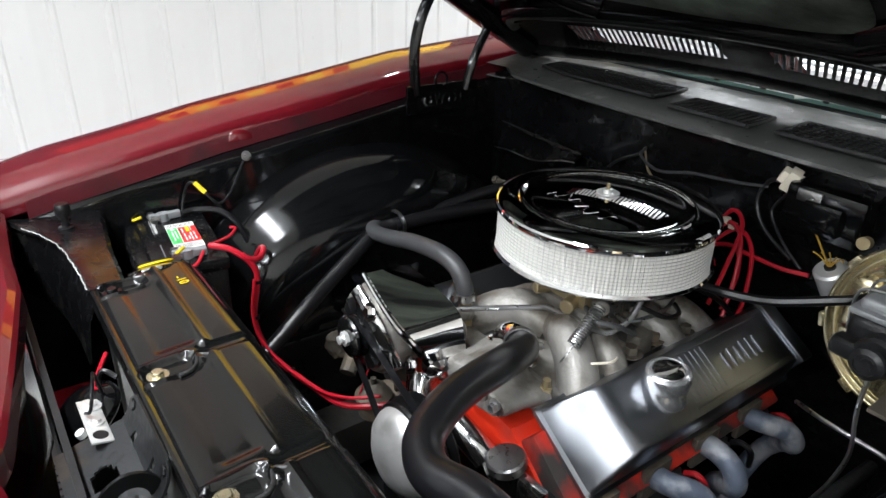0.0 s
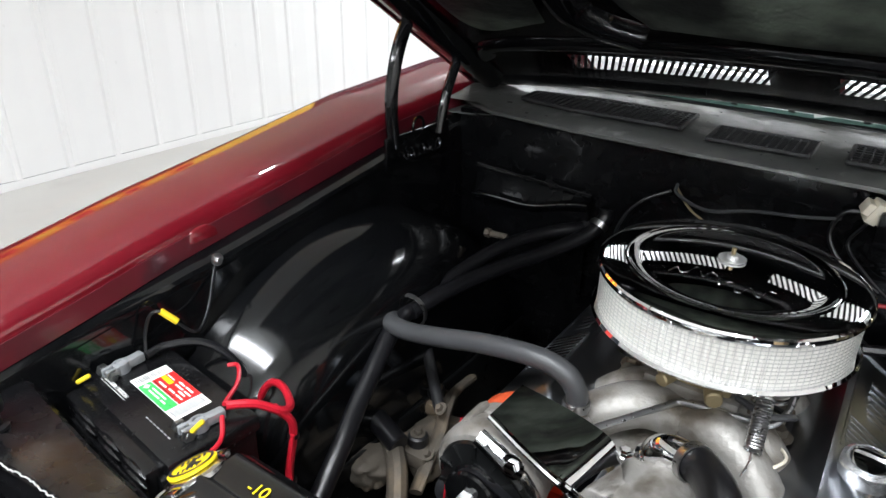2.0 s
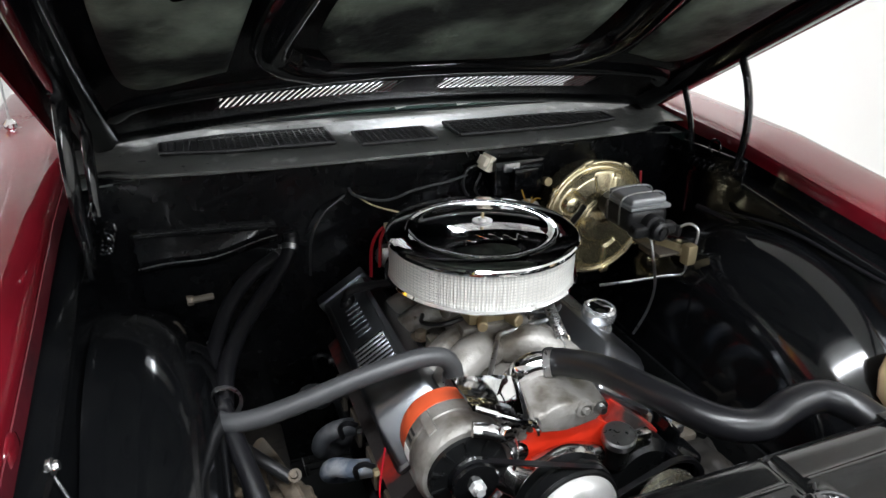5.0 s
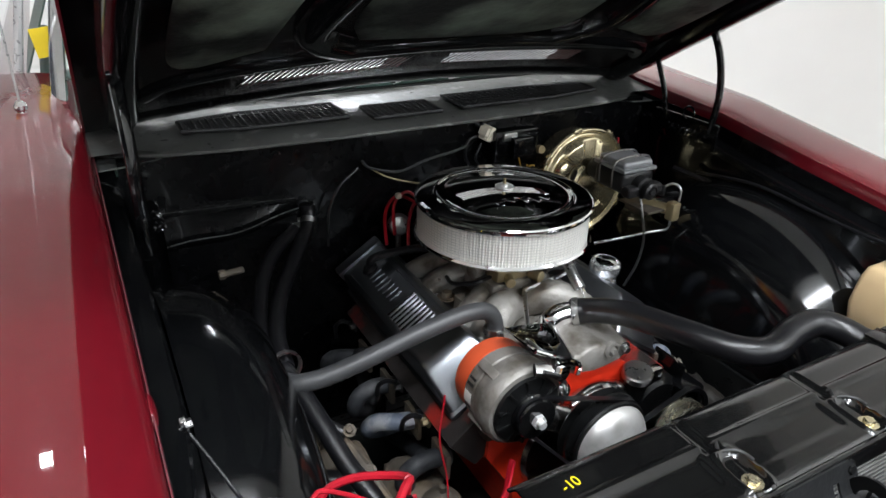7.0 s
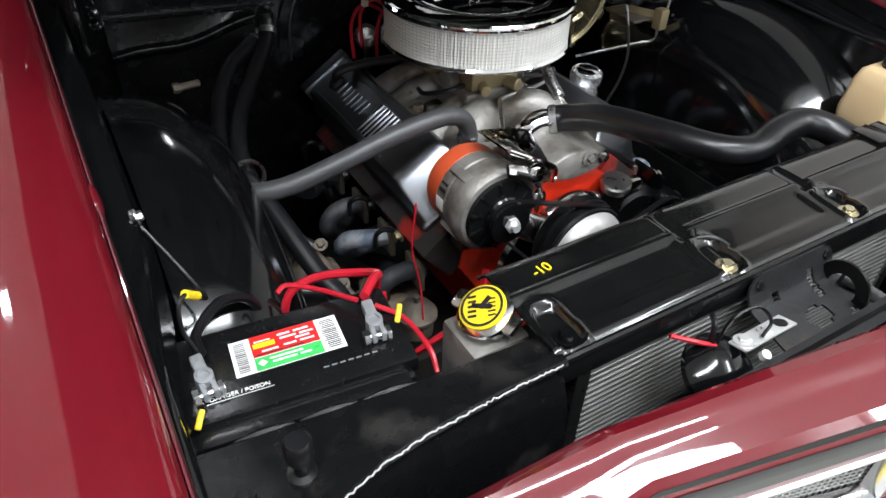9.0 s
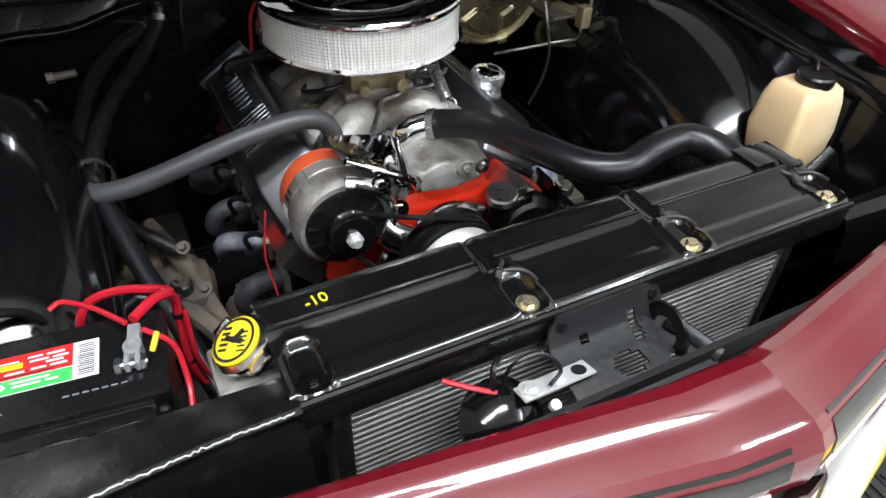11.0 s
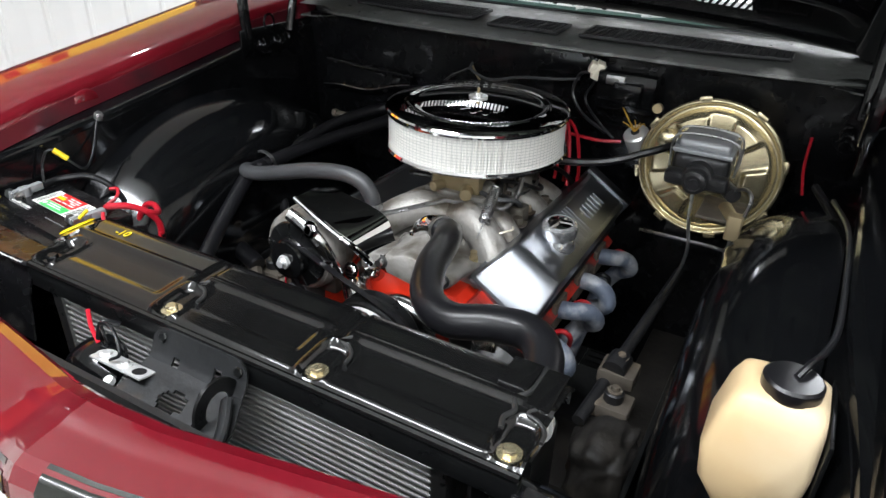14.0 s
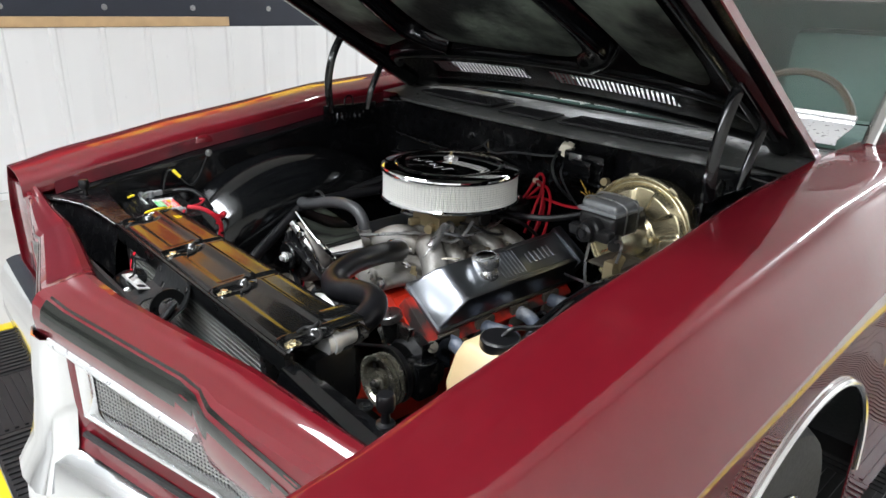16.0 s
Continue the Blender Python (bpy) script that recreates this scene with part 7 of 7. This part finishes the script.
# ---- wiper motor and wiring on the firewall ----
wip = thing("wiper_motor", (0.20, 0.97, 0.95), "black wiper motor with off-white connector on the firewall", "wiper motor")
b = box(bm_new(), 0.150, 0.275, 0.945, 1.0, 0.955, 1.035, 0.008)
box(b, 0.19, 0.25, 0.925, 0.95, 0.97, 1.02, 0.006)
part("housing", b, BLACK, wip)
b = box(bm_new(), 0.170, 0.21, 0.940, 0.947, 1.01, 1.03, 0.003)
part("cover_bar", b, STEEL, wip)
m = Matrix.Translation((0.142, 0.972, 1.028)) @ Matrix.Rotation(radians(25), 4, "Y") @ Matrix.Rotation(radians(20), 4, "Z")
b = box(bm_new(), -0.020, 0.020, -0.012, 0.012, -0.009, 0.012, 0.002, m)
box(b, -0.009, 0.009, -0.014, 0.014, -0.018, 0.018, 0.002, m)
box(b, -0.003, 0.024, -0.016, 0.006, -0.014, 0.004, 0.002, m)
part("connector", b, WHITEP, wip, "off-white plastic connector")
b = rod(bm_new(), (0.262, 0.985, 0.862), (0.246, 0.955, 0.915), 0.027, 28, bev=0.004)
part("motor_can", b, FINS, wip, "silver motor can")
b = rod(bm_new(), (0.2462, 0.9555, 0.9145), (0.2450, 0.953, 0.9185), 0.009, 14)
part("wire_hole", b, INK, wip)
b = rod(bm_new(), (0.285, 0.955, 0.975), (0.285, 0.94, 0.977), 0.010, 14)
part("copper_stud", b, BRASS, wip)
b = bm_new()
pipe(b, [(0.125, 0.985, 1.045), (0.115, 0.99, 1.055), (0.10, 0.995, 1.05)], 0.006, 8)
pipe(b, [(0.13, 0.985, 1.02), (0.10, 0.985, 1.01), (0.09, 0.98, 0.97), (0.12, 0.97, 0.93), (0.18, 0.96, 0.90)], 0.004, 8)
pipe(b, [(0.135, 0.985, 1.0), (0.12, 0.98, 0.96), (0.16, 0.965, 0.92), (0.20, 0.96, 0.89)], 0.003, 8)
part("harness", b, RUBBER, wip, "black taped harness")
b = bm_new()
for k in range(5):
    pipe(b, [(0.245, 0.953, 0.915), (0.232 + 0.007 * k, 0.945, 0.930 + 0.002 * k), (0.220 + 0.012 * k, 0.94, 0.945 - 0.004 * abs(k - 2))], 0.0013, 5)
pipe(b, [(0.245, 0.953, 0.915), (0.225, 0.945, 0.95), (0.204, 0.93, 0.995), (0.215, 0.935, 1.002)], 0.0016, 5)
part("yellow_wires", b, AMBERW, wip, "frayed yellow wires")

dist = thing("distributor", (0.0, 0.945, 0.80), "black distributor cap with red plug leads behind the air cleaner", "distributor")
b = lathe(bm_new(), [(0.035, 0), (0.045, 0.005), (0.05, 0.03), (0.046, 0.06), (0.03, 0.07), (0, 0.072)], 24, Matrix.Translation((0.0, 0.935, 0.80)))
part("cap", b, RUBBER, dist)
for s, pts in ((1, [(0.03, 0.94, 0.875), (0.06, 0.955, 0.925), (0.10, 0.935, 0.915), (0.125, 0.90, 0.86), (0.14, 0.86, 0.80)]), (1, [(0.035, 0.95, 0.873), (0.075, 0.965, 0.915), (0.12, 0.945, 0.895), (0.15, 0.90, 0.83), (0.16, 0.86, 0.79)]), (1, [(0.03, 0.955, 0.87), (0.085, 0.955, 0.885), (0.115, 0.925, 0.85), (0.125, 0.88, 0.80)]), (1, [(0.02, 0.96, 0.872), (0.05, 0.975, 0.94), (0.09, 0.95, 0.93), (0.105, 0.90, 0.87), (0.11, 0.86, 0.81)]), (1, [(0.10, 0.94, 0.89), (0.17, 0.945, 0.885), (0.22, 0.95, 0.89)]), (-1, [(-0.03, 0.945, 0.875), (-0.07, 0.965, 0.915), (-0.11, 0.955, 0.895), (-0.13, 0.91, 0.84)]), (-1, [(-0.03, 0.955, 0.873), (-0.09, 0.975, 0.905), (-0.13, 0.96, 0.875), (-0.15, 0.91, 0.82)]), (-1, [(-0.02, 0.96, 0.87), (-0.06, 0.95, 0.89), (-0.10, 0.90, 0.87), (-0.12, 0.86, 0.83)])):
    part("plug_lead", pipe(bm_new(), pts, 0.0040, 8, 8), REDW, dist, "red plug lead")
for p in ((-0.098, 0.958, 0.913), (0.055, 0.957, 0.927), (0.065, 0.965, 0.918)):
    part("lead_boot", box(bm_new(), p[0] - 0.006, p[0] + 0.006, p[1] - 0.006, p[1] + 0.006, p[2] - 0.006, p[2] + 0.006, 0.002), WHITEP, dist, "pale lead separator")
gauge = thing("pressure_sender", (-0.075, 0.99, 0.80), "round black metal canister behind the engine", "sender")
b = lathe(bm_new(), [(0, 0), (0.022, 0), (0.026, 0.006), (0.026, 0.016), (0.020, 0.026), (0.008, 0.030), (0, 0.030)], 24, along((-0.10, 0.955, 0.845), (-0.12, 0.90, 0.86)))
part("canister", b, STEEL, gauge)
part("stem", rod(bm_new(), (-0.10, 0.957, 0.845), (-0.095, 0.965, 0.76), 0.007, 10), STEEL, gauge)
wire("firewall_wire", [(-0.17, 0.995, 0.995), (-0.16, 0.97, 0.985), (-0.10, 0.95, 0.975), (-0.03, 0.955, 0.99), (0.05, 0.97, 0.995), (0.10, 0.985, 1.0)], 0.003, HEATER, "grey wires along the firewall")
wire("firewall_wire", [(-0.17, 0.993, 0.99), (-0.13, 0.96, 0.965), (-0.08, 0.94, 0.95), (-0.04, 0.94, 0.94)], 0.0022, BRASS, "thin brown wire along the firewall")
wire("firewall_wire", [(-0.18, 0.995, 0.98), (-0.23, 0.98, 0.95), (-0.26, 0.97, 0.90), (-0.27, 0.96, 0.82)], 0.003, RUBBER, "black wire hanging on the firewall")
wire("fender_red_wire", [(0.575, 0.985, 0.96), (0.577, 0.975, 0.90), (0.588, 0.96, 0.85)], 0.003, REDW, "red wire hanging beside the booster")

b = sheet([[(-0.520, 0.80, 0.775), (-0.500, 0.80, 0.770), (-0.492, 0.80, 0.775)], [(-0.516, 0.812, 0.790), (-0.500, 0.812, 0.786), (-0.490, 0.812, 0.790)]], 0.002)
rod(b, (-0.505, 0.81, 0.785), (-0.520, 0.84, 0.75), 0.004, 8)
tagged(part("fender_clip", b, FINS, smooth=30), "small bright sheet metal clip on the inner fender", "clip")
b = rod(bm_new(), (-0.51, 0.90, 0.835), (-0.47, 0.905, 0.835), 0.007, 10, bev=0.002)
rod(b, (-0.52, 0.90, 0.835), (-0.508, 0.90, 0.835), 0.010, 6)
tagged(part("fender_clip", b, DIRTY), "dull plated clip and screw beside the heater hoses", "clip")

# harness along the driver's wheel house
har = wire("fender_harness", [(0.60, 0.80, 0.93), (0.64, 0.70, 0.912), (0.648, 0.60, 0.900), (0.648, 0.50, 0.888), (0.646, 0.42, 0.868), (0.648, 0.36, 0.83)], 0.007, RUBBER, "black taped wiring harness along the inner fender")
b = lathe(bm_new(), [(0.008, -0.004), (0.0105, -0.004), (0.0105, 0.004), (0.008, 0.004)], 14, along((0.647, 0.62, 0.902), (0.648, 0.56, 0.897)))
pipe(b, [(0.640, 0.63, 0.893), (0.630, 0.63, 0.888), (0.632, 0.625, 0.878), (0.642, 0.62, 0.88)], 0.003, 6)
part("harness_clip", b, STEEL, har, "bright clip")
# steering shaft and dirty linkages
b = rod(bm_new(), (0.40, 0.95, 0.62), (0.345, 0.45, 0.55), 0.012, 12)
rod(b, (0.372, 0.60, 0.60), (0.368, 0.56, 0.594), 0.022, 14)
tagged(part("steering_shaft", b, IRON), "dark steel steering shaft with coupling", "shaft")
for x, y, z, r in ((0.374, 0.584, 0.612, 0.012), (0.385, 0.52, 0.585, 0.018), (-0.459, 0.643, 0.615, 0.018), (-0.405, 0.515, 0.617, 0.018)):
    s = 1 if x > 0 else -1
    t = thing("shock_mount", (x, y, z - 0.06), "grimy shock absorber mount with plated nut", "mount", "shock mounts")
    b = box(bm_new(), x - 0.035, x + 0.035, y - 0.03, y + 0.03, z - 0.05, z - 0.02, 0.008)
    part("bracket", b, DIRTY, t)
    part("bushing", rod(bm_new(), (x, y, z - 0.03), (x, y, z), r, 16, bev=0.003), IRON if r > 0.015 else BRASS, t)
    part("nut", hexbolt(bm_new(), (x, y, z), (x, y, z + 1), 0.008, 0.010), DIRTY, t)
b = bm_new()
pipe(b, [(-0.43, 0.72, 0.60), (-0.41, 0.62, 0.625), (-0.385, 0.55, 0.60), (-0.36, 0.45, 0.56)], 0.016, 10, 6, flat=0.6)
pipe(b, [(-0.46, 0.50, 0.60), (-0.40, 0.45, 0.60), (-0.36, 0.40, 0.56)], 0.018, 10)
tagged(part("control_arm", b, DIRTY), "rusty upper control arm deep in the bay", "control arm")
b = rod(bm_new(), (-0.52, 0.50, 0.64), (-0.41, 0.47, 0.62), 0.020, 16, bev=0.003)
tagged(part("bump_stop", b, RUBBER), "black rubber bump stop beside the frame", "bump stop")


def lump(name, c, size, material, label, category, seed=0, amp=0.25):
    b = bm_new()
    bmesh.ops.create_icosphere(b, subdivisions=4, radius=1.0)
    for v in b.verts:
        n = noise.noise(v.co * 1.7 + Vector((seed, seed * 0.7, 0))) + 0.5 * noise.noise(v.co * 4.1 + Vector((0, seed, 3)))
        f = 1 + amp * n
        q = Vector((abs(v.co.x) ** 0.7 * math.copysign(1, v.co.x), abs(v.co.y) ** 0.7 * math.copysign(1, v.co.y), abs(v.co.z) ** 0.7 * math.copysign(1, v.co.z)))
        v.co = Vector(c) + Vector((q.x * size[0], q.y * size[1], q.z * size[2])) * f
    return tagged(part(name, b, material, smooth=70), label, category)


lump("steering_box", (0.40, 0.43, 0.50), (0.055, 0.075, 0.06), DIRTY_SHADED, "dirty cast steering box beside the frame, coloured darker for shade", "steering box", 1)
lump("frame_bracket", (-0.40, 0.56, 0.56), (0.05, 0.07, 0.035), DIRTY, "rust brown frame bracket under the exhaust", "bracket", 2)
lump("frame_bracket", (-0.47, 0.45, 0.57), (0.055, 0.05, 0.03), DIRTY, "tan dusty frame bracket beside the wheel house", "bracket", 3)
lump("engine_mount", (-0.28, 0.50, 0.50), (0.06, 0.07, 0.05), DIRTY, "greasy engine mount below the exhaust tubes", "engine mount", 4)
b = lathe(bm_new(), [(0, -0.05), (0.030, -0.048), (0.032, -0.012), (0.037, -0.010), (0.037, -0.003), (0.032, 0.0), (0.026, 0.012), (0.012, 0.020), (0.006, 0.022), (0.006, 0.034), (0, 0.035)], 28, Matrix.Translation((-0.272, 0.410, 0.565)))
tagged(part("fuel_pump", b, DIRTY), "dull grey domed metal canister low beside the engine", "pump")
b = rod(bm_new(), (-0.50, 0.66, 0.70), (-0.39, 0.56, 0.645), 0.011, 12, bev=0.002)
tagged(part("steel_rod", b, IRON), "dark steel rod running down to the frame", "rod")
for p in ((-0.385, 0.555, 0.655), (-0.37, 0.50, 0.60), (-0.43, 0.505, 0.60)):
    tagged(part("plated_nut", hexbolt(bm_new(), p, (p[0] - 0.2, p[1] - 0.4, p[2] + 0.6), 0.007, 0.010), DIRTY), "plated nut on the suspension", "nut", "suspension nuts")


# ---- floor tiles under the car ----
MX0, MY0, TS = -1.88, -0.30, 0.40
mat_base = thing("floor_mat", (0, 1.5, 0), "black ribbed interlocking floor tiles with yellow edging under the car", "floor mat", kind="structure")
b = box(bm_new(), 0.002, TS - 0.002, 0.002, TS - 0.002, 0.001, 0.008)
for k in range(13):
    x = 0.02 + k * 0.029
    box(b, x, x + 0.012, 0.012, TS - 0.012, 0.008, 0.014)
tile0 = part("tile", b, TILE, mat_base, smooth=0)
tile0.matrix_parent_inverse = Matrix.Identity(4)
spots = [(i, j) for i in range(8) for j in range(12)]
for n, (i, j) in enumerate(spots):
    o = tile0 if n == 0 else tile0.copy()
    if n:
        scene.collection.objects.link(o)
    m = Matrix.Translation((MX0 + i * TS, MY0 + j * TS, 0.0))
    if (i + j) % 2:
        m = m @ Matrix.Translation((TS, 0, 0)) @ Matrix.Rotation(radians(90), 4, "Z")
    o.matrix_basis = Matrix.Translation(-mat_base.location) @ m
for k in range(8):
    x = MX0 + k * TS
    b = box(bm_new(), x + 0.001, x + TS - 0.001, MY0 - 0.062, MY0 - 0.001, 0.001, 0.012, 0.004)
    part("edging", b, YELLOW, mat_base, "yellow ramp edging")
for k in range(12):
    y = MY0 + k * TS
    b = box(bm_new(), MX0 - 0.062, MX0 - 0.001, y + 0.001, y + TS - 0.001, 0.001, 0.012, 0.004)
    part("edging", b, YELLOW, mat_base, "yellow ramp edging")
    b = box(bm_new(), MX0 + 8 * TS + 0.001, MX0 + 8 * TS + 0.062, y + 0.001, y + TS - 0.001, 0.001, 0.012, 0.004)
    part("edging", b, YELLOW, mat_base, "yellow ramp edging")
